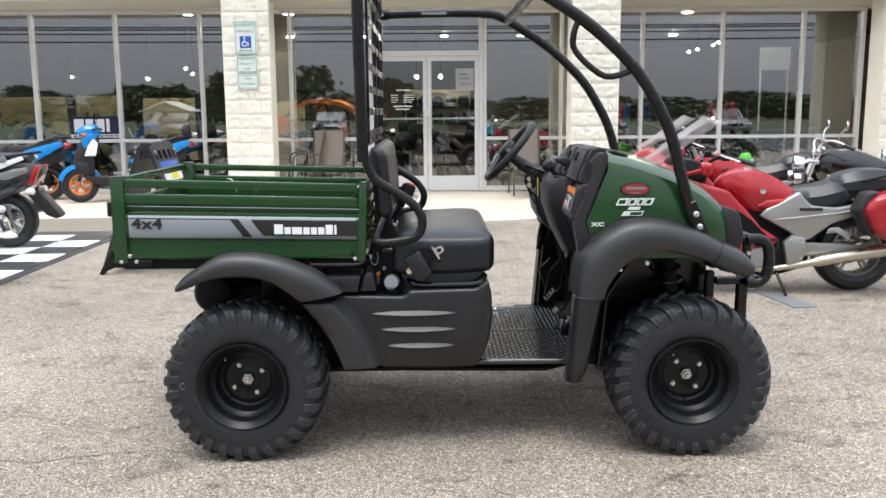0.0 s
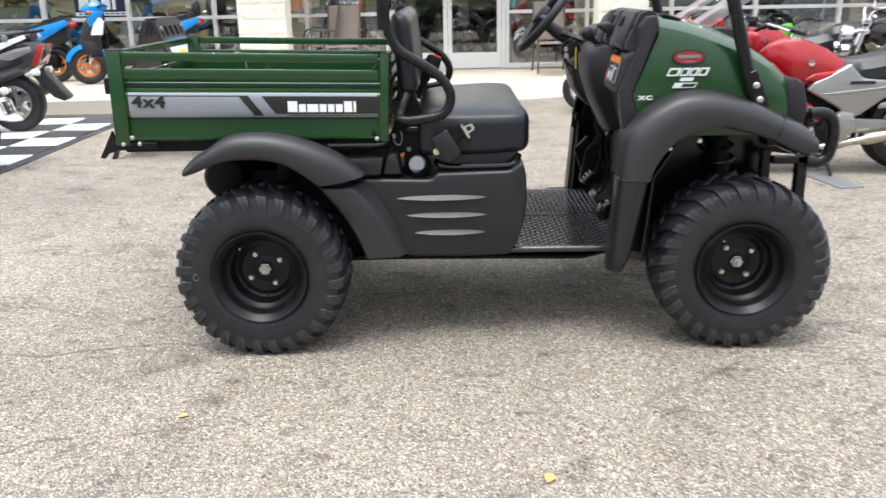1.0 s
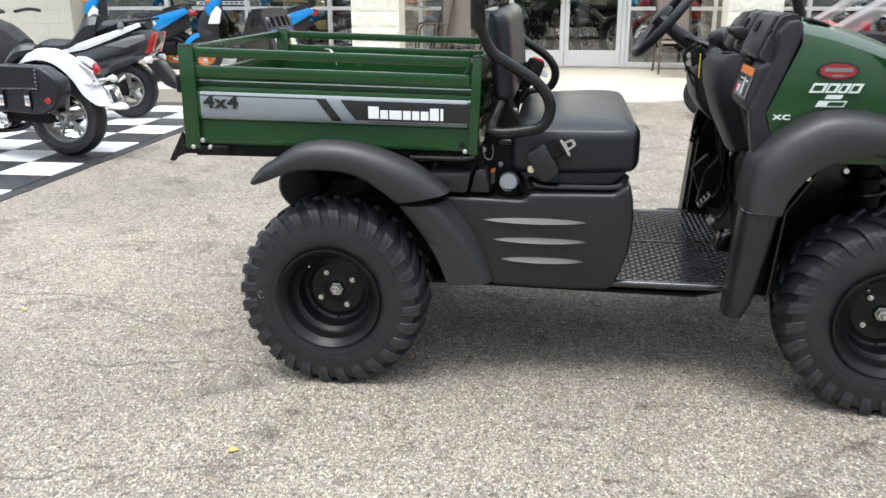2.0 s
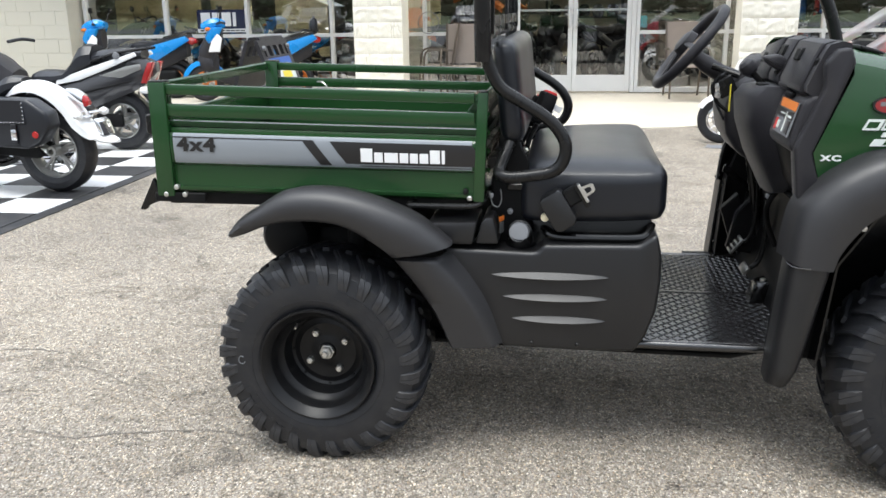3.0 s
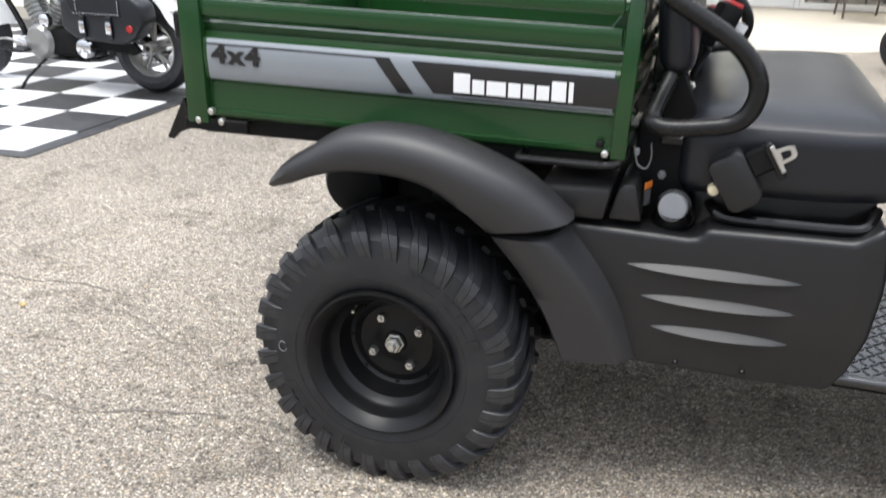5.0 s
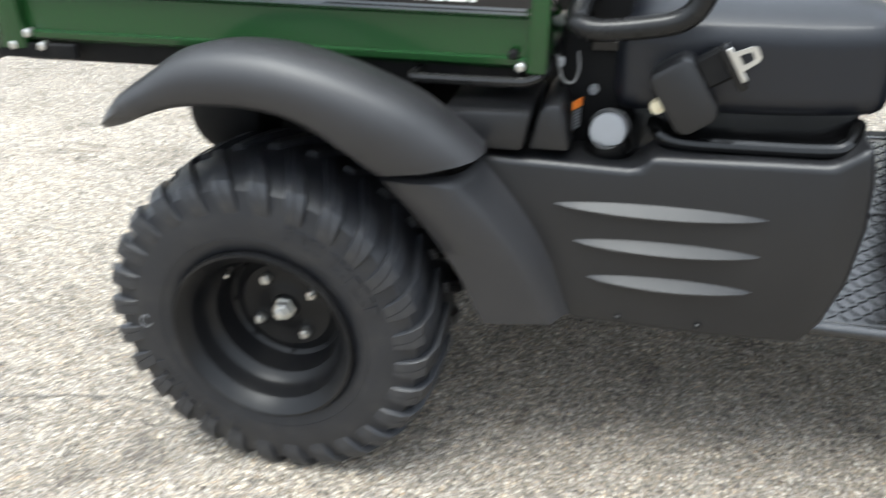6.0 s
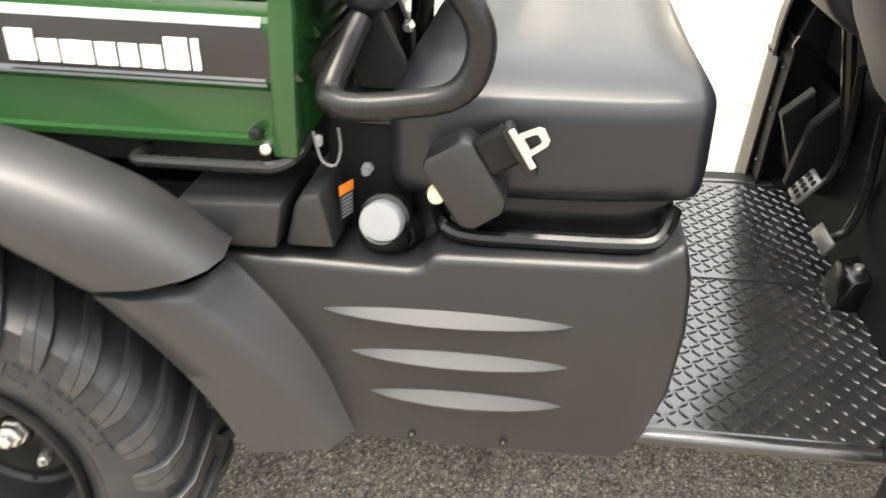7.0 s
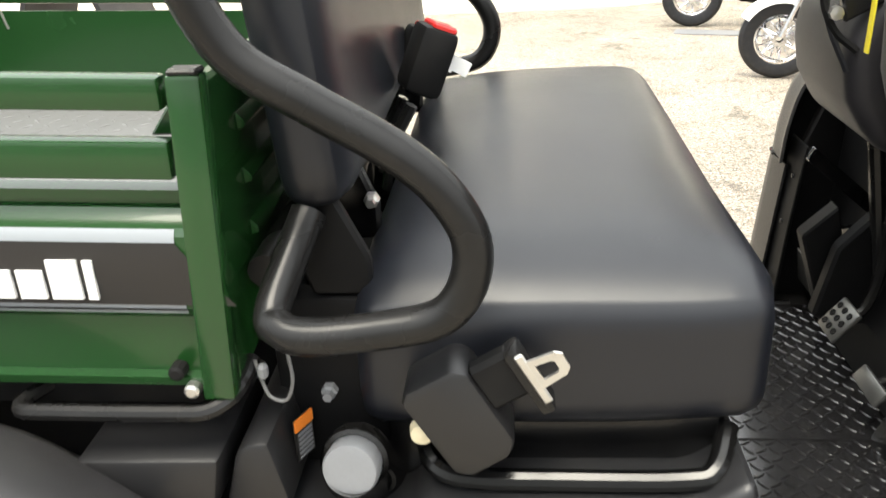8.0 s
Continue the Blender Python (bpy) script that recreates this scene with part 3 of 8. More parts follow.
def lug_mesh(side):
    """One tread bar: from the side wall over the shoulder to the middle, leaning forward."""
    c = 0.022
    st = [(0.1300, 0.250, -0.022, 0.098), (0.1345, 0.268, -0.010, 0.108), (0.1330, 0.292, 0.004, 0.117), (0.1230, 0.3105, 0.022, 0.114), (0.094, 0.3240, 0.06, 0.093), (0.045, 0.3285, 0.14, 0.073), (0.004, 0.329, 0.205, 0.056)]
    low = [(0.120, 0.25), (0.118, 0.266), (0.113, 0.282), (0.100, 0.292), (0.08, 0.300), (0.042, 0.306), (0.002, 0.307)]
    bm = bmesh.new()
    sipe = (-0.20, -0.14, -0.04, 0.08, 0.14, 0.06, -0.04)
    for half in (-1, 1):
        rows = []
        for (u, r, da, w), (ul, rl), cut in zip(st, low, sipe):
            ring = []
            edge = [(0.0, 0.55), (0.86, 0.51), (1.0, 0.46), (1.0, cut * half + 0.016), (0.65, cut * half + 0.010), (0.0, cut * half + 0.008)]
            for f, sh in edge:
                a = da + half * sh * w * 1.10
                uu, rr = ul + (u - ul) * f, rl + (r - rl) * f
                ring.append((rr * math.cos(a), c + side * uu, rr * math.sin(a)))
            rows.append(ring)
        loft(bm, rows, closed=True, cap=True)
    return bm


def wheel(at, steer=0.0, far=False):
    w = part("wheel", lathe(bmesh.new(), [(-0.093, 0.150), (-0.104, 0.158), (-0.114, 0.167), (-0.118, 0.171), (-0.118, 0.1755), (-0.110, 0.1775), (-0.100, 0.1765), (-0.092, 0.171), (-0.05, 0.160), (0.15, 0.160), (0.152, 0.176)], 64), RIM, utv, "gloss black steel wheel")
    spin = random.Random(str(at)).uniform(0, 0.27)
    m = pose(*at, 0, 0, steer + (180 if far else 0))
    w.matrix_basis = m
    t = tyre_mesh()
    for v in t.verts:
        x, z = v.co.x, v.co.z
        v.co.x, v.co.z = x * math.cos(spin) - z * math.sin(spin), x * math.sin(spin) + z * math.cos(spin)
        if v.co.z < -at[2]:
            v.co.z = -at[2] + (v.co.z + at[2]) * 0.02
    part("tyre", t, RUBBER, w, "chunky black off-road tyre", sharp=40)
    for side in (-1, 1):
        first = None
        for k in range(LUGS):
            m = Matrix.Rotation(-2 * math.pi * (k + (0.5 if side > 0 else 0)) / LUGS - spin, 4, "Y")
            if LUG_MESH.get(side) is None:
                LUG_MESH[side] = part("tread_lug", lug_mesh(side), LUGRUBBER, w, sharp=30)
                LUG_MESH[side].matrix_basis = m
            else:
                again(LUG_MESH[side], m, w)
    # raised characters and rings moulded into the side wall
    mk = bmesh.new()
    rngw = random.Random(7)
    for arc0 in (0.35, 3.5):
        a = arc0
        for k in range(11):
            wd = rngw.choice((0.045, 0.06, 0.07))
            for r0, r1 in ((0.222, 0.226), (0.244, 0.248)) if k % 3 else ((0.222, 0.248),):
                n0 = [(r0, a), (r1, a), (r1, a + wd), (r0, a + wd)]
                lo = [mk.verts.new((r * math.cos(b), 0.022 - 0.130, r * math.sin(b))) for r, b in n0]
                hi = [mk.verts.new((r * math.cos(b), 0.022 - 0.1348, r * math.sin(b))) for r, b in n0]
                mk.faces.new(hi)
                for q in range(4):
                    mk.faces.new((lo[q], lo[(q + 1) % 4], hi[(q + 1) % 4], hi[q]))
            a += wd + 0.03
    lathe(mk, [(0.022 - 0.128, 0.203), (0.022 - 0.1332, 0.204), (0.022 - 0.1332, 0.206), (0.022 - 0.128, 0.207)], 72)
    part("sidewall_moulding", mk, RUBBER, w, "raised unreadable moulding on the side wall")
    # deep dished disc
    part("disc", lathe(bmesh.new(), [(-0.095, 0.152), (-0.080, 0.147), (-0.062, 0.145), (-0.052, 0.140), (-0.040, 0.126), (-0.015, 0.122), (0.006, 0.116), (0.012, 0.108), (0.010, 0.098), (0.006, 0.090), (0.010, 0.060), (0.006, 0.044), (0.002, 0.034), (0.002, 0.0001)], 64), RIM, w)
    for k in range(16):
        a = 2 * math.pi * k / 16
        part("vent_slot", box(bmesh.new(), -0.005, 0.005, -0.004, 0.002, -0.0035, 0.0035, 0.002, 1, pose(0.111 * math.cos(a), 0.010, 0.111 * math.sin(a)) @ Matrix.Rotation(-a + math.pi / 2, 4, "Y")), DARK, w) if k % 2 == 0 else None
    hub = lathe(bmesh.new(), [(0.006, 0.030), (-0.004, 0.026), (-0.006, 0.020)], 20)
    part("hub", hub, RIM, w)
    nut = lathe(bmesh.new(), [(-0.004, 0.0235), (-0.007, 0.0235), (-0.007, 0.0205), (-0.019, 0.0205), (-0.022, 0.0175), (-0.022, 0.0115), (-0.032, 0.0115), (-0.035, 0.0085), (-0.035, 0.0001)], 6)
    part("hub_nut", nut, ZINC, w, "zinc axle nut", sharp=20)
    for k in range(4):
        a = radians(38 if at[0] > 1 else 31) + k * math.pi / 2
        part("wheel_nut", lathe(bmesh.new(), [(0.010, 0.0125), (0.001, 0.0125), (-0.005, 0.0095), (-0.005, 0.0055), (-0.012, 0.005), (-0.012, 0.0001)], 6, (0.067 * math.cos(a), 0, 0.067 * math.sin(a))), ZINC, w, "zinc wheel nut", sharp=20)
    part("valve", rod(bmesh.new(), (0.13 * math.cos(2.2), -0.05, 0.13 * math.sin(2.2)), (0.125 * math.cos(2.2), -0.075, 0.125 * math.sin(2.2)), 0.0035, 8), ZINC, w)
    return w


HUB = 0.318
LUG_MESH = {}
part("tyre_tag", lathe(bmesh.new(), [(-0.098, 0.009), (-0.103, 0.008), (-0.104, 0.0001)], 12, (-0.284, 0, 0.300)), GREYCAP, utv)
for cx, cz, tilt in ((-0.236, HUB + 0.012, 0.3), (1.80 + 0.132, HUB - 0.226, 0.9)):
    loop = [(0.007 * (1 + 0.5 * k / 12) * math.cos(tilt + 0.5 * k), 0.010 * math.sin(tilt + 0.5 * k) - 0.0008 * k) for k in range(13)]
    part("chalk_mark", tube(bmesh.new(), [(cx + dx, -0.1135, cz + dz) for dx, dz in loop], 0.0011, 5, 2), GREYCAP, utv, "chalk check mark on the tyre")
wheel((0.0, 0.0, HUB))
wheel((1.80, 0.0, HUB), -2.0)
wheel((0.0, 2 * MID, HUB), 0, True)
wheel((1.80, 2 * MID, HUB), -2.0, True)


def arch(upper, lower, outer=-0.105, inner=0.12, lip=0.03, bulge=0.012, n=5, t=0.006, flare=0.0, tuck=-0.012, pinch=0.0, seam=None):
    """Moulded fender: a face between two arcs, rounded over at the top and turned in at the lip."""
    u, lo = curve([(x, 0, z) for x, z in upper], n), curve([(x, 0, z) for x, z in lower], n)
    rows, flat = [], outer
    for i, (a, b) in enumerate(zip(u, lo)):
        d = (a - b)
        nrm = Vector((-d.x, 0, -d.z)).normalized() * -1
        outer = flat - flare * math.sin(math.pi * i / (len(u) - 1)) ** 0.8 + pinch * max(0, 1 - i / 9)
        fade, sink = min(1, i / 4) * lip, tuck * min(1, i / 8) if tuck > 0 else tuck
        rows.append([
            (a.x - nrm.x * sink, inner, a.z - nrm.z * sink), (a.x - nrm.x * sink * 0.12, (inner + outer + 0.055) / 2, a.z - nrm.z * sink * 0.12),
            (a.x, outer + 0.055, a.z), (a.x - d.x * 0.06, outer + 0.022, a.z - d.z * 0.06), (a.x - d.x * 0.2, outer + 0.002, a.z - d.z * 0.2),
            (a.x - d.x * 0.5, outer - bulge, a.z - d.z * 0.5), (b.x + d.x * 0.12, outer - bulge * 0.4, b.z + d.z * 0.12),
            (b.x, outer + 0.004, b.z), (b.x + d.x * 0.02, outer + 0.004 + fade, b.z + d.z * 0.02)])
    if seam is not None:
        mid = min(rows, key=lambda r: abs(r[5][0] - seam))
        return tube(bmesh.new(), [(x, y - 0.0006, z + 0.0003) for x, y, z in mid[2:8]], 0.0022, 6, 3)
    return thick(loft(bmesh.new(), rows), t)


def rear_fender():
    return arch([(-0.256, 0.720), (-0.222, 0.757), (-0.165, 0.793), (-0.07, 0.846), (0.05, 0.854), (0.17, 0.83), (0.29, 0.782), (0.355, 0.735), (0.405, 0.69)],
                [(-0.245, 0.700), (-0.195, 0.718), (-0.14, 0.742), (-0.07, 0.760), (0.03, 0.763), (0.11, 0.748), (0.18, 0.708), (0.21, 0.685), (0.238, 0.658)], inner=0.06, flare=0.020, tuck=0.075, pinch=0.018)


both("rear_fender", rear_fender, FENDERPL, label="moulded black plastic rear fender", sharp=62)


def rear_fender_lower():
    up = curve([(0.386, 0, 0.646), (0.446, 0, 0.570), (0.498, 0, 0.48), (0.538, 0, 0.366)], 6)
    lo = curve([(0.238, 0, 0.650), (0.30, 0, 0.565), (0.35, 0, 0.475), (0.392, 0, 0.366)], 6)
    rows = []
    for k, (a, b) in enumerate(zip(up, lo)):
        d, t = a - b, k / (len(up) - 1)
        yo = -0.102 + 0.052 * t
        rows.append([(b.x + 0.004, 0.02, b.z), (b.x, yo + 0.018, b.z), (b.x + 0.010, yo, b.z), (b.x + d.x * 0.40, yo - 0.002 + 0.008 * t, b.z + d.z * 0.40),
                     (b.x + d.x * 0.74, yo + 0.010 + 0.008 * t, b.z + d.z * 0.74), (b.x + d.x * 0.86, yo * 0.72 + 0.004, b.z + d.z * 0.86), (a.x, 0.006, a.z), (a.x + 0.012, 0.020, a.z)])
    top = [(p[0], p[1], p[2]) for p in rows[0]]
    rows.insert(0, [(x + 0.002, y + 0.03, z + 0.004) for x, y, z in top])
    return thick(loft(bmesh.new(), rows), 0.005)


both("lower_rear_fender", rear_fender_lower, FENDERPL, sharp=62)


def fin(bm, x0, x1, z, y):
    """Spindle-shaped ledge, its upper side catching the sky."""
    n, rows = 16, []
    for k in range(n + 1):
        t = k / n
        h = 0.0105 * math.sin(math.pi * min(max(t, 0.002), 0.998)) ** 0.6
        x = x0 + (x1 - x0) * t
        rows.append([(x, y + 0.004, z + h), (x, y - 0.001, z + h), (x, y - h * 1.7, z - h * 0.62), (x, y - h * 1.5, z - h), (x, y + 0.004, z - h)])
    return loft(bm, rows, closed=True, cap=True)


def side_skirt():
    prof = [(0.355, 0.662), (0.42, 0.658), (0.628, 0.652), (0.648, 0.654), (0.660, 0.676), (0.935, 0.680), (0.962, 0.700), (0.985, 0.716), (0.998, 0.66), (1.002, 0.58), (0.992, 0.48), (0.965, 0.40), (0.935, 0.352), (0.78, 0.348), (0.545, 0.352), (0.520, 0.40), (0.47, 0.49), (0.40, 0.58)]
    return prism(bmesh.new(), prof, 0.014, 0.16, 0.014, 3)


skirts = both("side_skirt", side_skirt, PLASTIC, label="black plastic side skirt with three ledges")
for s, side in enumerate(skirts):
    for x0, x1, z in ((0.51, 0.855, 0.582), (0.545, 0.853, 0.515), (0.572, 0.848, 0.447)):
        f = fin(bmesh.new(), x0, x1, z, 0.015)
        part("ledge", mirror(f, MID) if s else f, PLASTIC, side)
    for x in (0.632, 0.768):
        f = lathe(bmesh.new(), [(0.017, 0.0065), (0.011, 0.006), (0.008, 0.0035), (0.008, 0.0001)], 12, (x, 0, 0.370))
        part("bolt", mirror(f, MID) if s else f, STEEL, side)


def engine_cover():
    bm = bmesh.new()
    prism(bm, [(0.315, 0.672), (0.320, 0.736), (0.468, 0.740), (0.455, 0.672)], 0.008, 0.20, 0.008)
    return bm


both("engine_cover", engine_cover, PLASTIC)
both("battery_cover", lambda: prism(bmesh.new(), [(0.462, 0.672), (0.480, 0.738), (0.492, 0.750), (0.515, 0.752), (0.532, 0.672)], 0.020, 0.21, 0.008), PLASTIC)
lab = part("warning_label", box(bmesh.new(), 0.5265, 0.5285, 0.070, 0.10, 0.690, 0.742), BLACKSTICK, utv, "black warning label with an orange head")
part("label_head", box(bmesh.new(), 0.5275, 0.5300, 0.070, 0.10, 0.728, 0.742), ORANGE, lab)
for k in range(6):
    part("label_line", box(bmesh.new(), 0.5275, 0.5297, 0.074, 0.097, 0.693 + k * 0.0056, 0.6955 + k * 0.0056), GREYCAP, lab)
lab.matrix_basis = pose(0.532, 0.080, 0.0, 0, 0, -24) @ pose(-0.5275, -0.081, 0.0)
# black filler recess and fuel cap
part("inner_panel", box(bmesh.new(), 0.50, 0.72, 0.12, 0.16, 0.62, 0.86, 0.01), FOOTWELL, utv)
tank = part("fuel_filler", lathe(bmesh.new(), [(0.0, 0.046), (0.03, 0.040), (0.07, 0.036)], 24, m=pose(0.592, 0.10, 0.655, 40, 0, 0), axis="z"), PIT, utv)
cap_m = pose(0.590, 0.050, 0.703, 76, 0, -4)
cap = part("fuel_cap", lathe(bmesh.new(), [(-0.012, 0.0298), (0.008, 0.0298), (0.013, 0.0275), (0.0145, 0.021), (0.0135, 0.0001)], 32, axis="z", m=cap_m), GREYCAP, tank, "grey screw fuel cap")
part("cap_lanyard", tube(bmesh.new(), [cap_m @ Vector(q) for q in ((0.031, 0.0, -0.006), (0.040, -0.014, -0.012), (0.036, -0.032, -0.022), (0.018, -0.040, -0.030))], 0.0022, 6, 4), DARK, tank)
part("cap_collar", lathe(bmesh.new(), [(-0.03, 0.036), (-0.010, 0.036), (-0.008, 0.031)], 28, axis="z", m=cap_m), STEEL, tank)
part("frame_rail", box(bmesh.new(), -0.22, 1.98, 0.30, 0.37, 0.27, 0.33, 0.008), DARK, utv)
part("frame_rail", box(bmesh.new(), -0.22, 1.98, 0.75, 0.82, 0.27, 0.33, 0.008), DARK, utv)
part("engine", box(bmesh.new(), -0.10, 0.62, 0.24, 0.88, 0.26, 0.66, 0.03), DARK, utv)
part("muffler", lathe(bmesh.new(), [(0.165, 0.012), (0.168, 0.045), (0.180, 0.072), (0.205, 0.088), (0.25, 0.094), (0.74, 0.094), (0.78, 0.06)], 28, (-0.172, 0, 0.632), cap=True), DARK, utv, "black cylindrical muffler")
part("rear_axle", rod(bmesh.new(), (0, 0.03, HUB), (0, 2 * MID - 0.03, HUB), 0.034), DARK, utv)
part("front_axle", rod(bmesh.new(), (1.8, 0.03, HUB), (1.8, 2 * MID - 0.03, HUB), 0.025), DARK, utv)
for y in (0.16, 2 * MID - 0.16):
    part("shock_absorber", rod(bmesh.new(), (1.80, y, 0.36), (1.76, y + (0.06 if y < MID else -0.06), 0.84), 0.032, 12), DARK, utv)
    part("rear_spring", rod(bmesh.new(), (0.03, y, 0.36), (0.08, y, 0.72), 0.032, 12), DARK, utv)
for y, lean in ((0.16, 0.06), (2 * MID - 0.16, -0.06)):
    coil = [(1.80 - 0.04 * t + 0.052 * math.cos(t * 44), y + lean * t + 0.052 * math.sin(t * 44), 0.44 + 0.34 * t) for t in (k / 84 for k in range(85))]
    part("coil_spring", tube(bmesh.new(), coil, 0.008, 6, 1), STEEL, utv)
part("belly_panel", box(bmesh.new(), 0.42, 1.42, 0.14, 0.97, 0.325, 0.352, 0.006), DARK, utv)
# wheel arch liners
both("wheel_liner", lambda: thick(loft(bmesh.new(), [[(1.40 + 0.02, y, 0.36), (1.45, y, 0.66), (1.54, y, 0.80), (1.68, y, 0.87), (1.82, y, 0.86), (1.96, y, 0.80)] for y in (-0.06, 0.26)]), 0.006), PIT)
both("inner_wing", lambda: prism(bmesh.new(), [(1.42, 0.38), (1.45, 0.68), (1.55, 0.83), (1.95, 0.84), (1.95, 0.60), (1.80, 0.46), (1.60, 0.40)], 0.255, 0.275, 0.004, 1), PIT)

# ---- seat ----
def cushion(x0, x1, y0, y1, z0, z1, r, crown, lean=0.0, n=14, tip=0.0):
    """Upholstered pad: rounded all round, slightly crowned and dimpled."""
    bm = box(bmesh.new(), x0, x1, y0, y1, z0, z1)
    bmesh.ops.subdivide_edges(bm, edges=list(bm.edges), cuts=n, use_grid_fill=True)
    cx, cy, cz = (x0 + x1) / 2, (y0 + y1) / 2, (z0 + z1) / 2
    hx, hy, hz = (x1 - x0) / 2, (y1 - y0) / 2, (z1 - z0) / 2
    for v in bm.verts:
        p = v.co - Vector((cx, cy, cz))
        core = Vector((max(-hx + r, min(hx - r, p.x)), max(-hy + r, min(hy - r, p.y)), max(-hz + r, min(hz - r, p.z))))
        d = p - core
        if d.length > 1e-6:
            core += d.normalized() * min(d.length, r)
        u, w = core.x / hx, core.y / hy
        if core.z > 0:
            core.z += crown * (1 - abs(u) ** 3) * (1 - w ** 6) * (1 + 0.35 * u * w)
        core.z += 0.0040 * noise.noise((core.x * 5, core.y * 4, 0.3)) + 0.0025 * noise.noise((core.x * 9, core.y * 9, core.z * 9))
        v.co = core + Vector((cx + lean * core.z, cy, cz + tip * (core.x - hx)))
    return bm


seat = part("seat", cushion(0.585, 1.017, 0.078, 1.045, 0.728, 0.892, 0.044, 0.024, tip=0.035), VINYL, utv, "black vinyl bench seat", sharp=60)
part("backrest", cushion(0.512, 0.588, 0.10, 1.01, 0.955, 1.255, 0.036, 0.0, -0.10), VINYL, utv, "black vinyl backrest", sharp=60)
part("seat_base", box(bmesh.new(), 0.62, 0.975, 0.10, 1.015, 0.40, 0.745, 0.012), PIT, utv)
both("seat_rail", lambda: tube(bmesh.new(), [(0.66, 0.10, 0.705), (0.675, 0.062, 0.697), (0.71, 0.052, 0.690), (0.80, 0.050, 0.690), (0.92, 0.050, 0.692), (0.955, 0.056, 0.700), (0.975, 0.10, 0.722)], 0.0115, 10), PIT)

# ---- belts ----
def belt_reel():
    m = pose(0.701, 0.060, 0.775, 0, -31, 0)
    r = part("belt_reel", prism(bmesh.new(), [(-0.036, -0.050), (-0.037, 0.044), (-0.026, 0.053), (0.026, 0.053), (0.037, 0.042), (0.037, -0.046), (0.022, -0.060), (-0.022, -0.062)], -0.035, 0.03, 0.007, 2, m=m), PLASTIC, utv, "black seat belt reel with a bright metal tongue")
    part("webbing", box(bmesh.new(), 0.034, 0.080, -0.030, -0.008, -0.010, 0.042, 0.005, 1, m), DARK, r)
    part("tongue_grip", box(bmesh.new(), 0.074, 0.090, -0.036, -0.004, -0.034, 0.042, 0.005, 2, m), STEEL, r)
    tg = bmesh.new()
    mt = m @ pose(0, -0.038, 0)
    box(tg, 0.084, 0.093, -0.002, 0.002, -0.020, 0.038, 0.0015, 1, mt)
    outer = [(0.089, -0.004), (0.118, -0.001), (0.124, 0.004), (0.125, 0.020), (0.119, 0.025), (0.089, 0.029)]
    inner = [(0.097, 0.004), (0.112, 0.005), (0.115, 0.008), (0.115, 0.017), (0.112, 0.019), (0.097, 0.021)]
    for a, b in ((-0.0018, 0.0018), ):
        for k in range(6):
            q = (k + 1) % 6
            vs = [tg.verts.new(mt @ Vector((p[0], d, p[1]))) for d in (a, b) for p in (outer[k], outer[q], inner[q], inner[k])]
            for f in ((0, 1, 2, 3), (7, 6, 5, 4), (0, 4, 5, 1), (2, 6, 7, 3)):
                tg.faces.new([vs[i] for i in f])
    part("tongue", tg, ZINC, r, "bright steel belt tongue")
    part("anchor", lathe(bmesh.new(), [(0.0, 0.013), (-0.012, 0.011), (-0.014, 0.0001)], 16, (0.664, 0.052, 0.750)), CREAM, r, "cream plastic belt anchor")


belt_reel()


def buckle(y, x, z):
    b = part("buckle", box(bmesh.new(), -0.026, 0.026, -0.030, 0.030, -0.034, 0.056, 0.010, 2, pose(x, y, z, 0, 22, 20)), DARK, utv, "black belt buckle with a red button")
    part("button", box(bmesh.new(), -0.014, 0.020, -0.024, 0.024, 0.052, 0.062, 0.003, 1, pose(x, y, z, 0, 22, 20)), REDPL, b)
    part("stalk", tube(bmesh.new(), [(x - 0.02, y, z - 0.05), (x - 0.045, y, z - 0.10), (x - 0.06, y, z - 0.17)], 0.009, 8), STEEL, b)
    part("tongue", box(bmesh.new(), 0.020, 0.048, -0.002, 0.002, 0.008, 0.028, 0, 1, pose(x + 0.01, y, z, 0, 30, 20)), WHITE, b)


buckle(0.48, 0.640, 1.015)
buckle(0.64, 0.61, 0.985)

# ---- roll cage ----
RT = 0.0235


def rear_hoop():
    half = [(0.487, 0.012, 1.20), (0.486, 0.004, 1.30), (0.482, -0.008, 1.55), (0.480, -0.012, 1.78), (0.480, -0.010, 1.90), (0.480, 0.012, 1.975), (0.480, 0.075, 2.018), (0.480, 0.20, 2.026)]
    return tube(bmesh.new(), half + [(x, 2 * MID - y, z) for x, y, z in half[::-1]], RT, 14, 5)


hoop = part("rear_hoop", rear_hoop(), STEEL, utv, "black tubular hoop behind the seat")


def cage_side():
    bm = bmesh.new()
    tube(bm, [(0.500, -0.006, 1.882), (0.54, -0.002, 1.884), (0.80, 0.0, 1.890), (1.02, -0.004, 1.888), (1.12, -0.008, 1.870), (1.235, -0.016, 1.806), (1.385, -0.02, 1.705), (1.54, -0.022, 1.560), (1.63, -0.022, 1.43), (1.695, -0.022, 1.30), (1.745, -0.022, 1.13), (1.785, -0.02, 1.00), (1.820, -0.02, 0.918)], RT, 14, 5)
    return bm


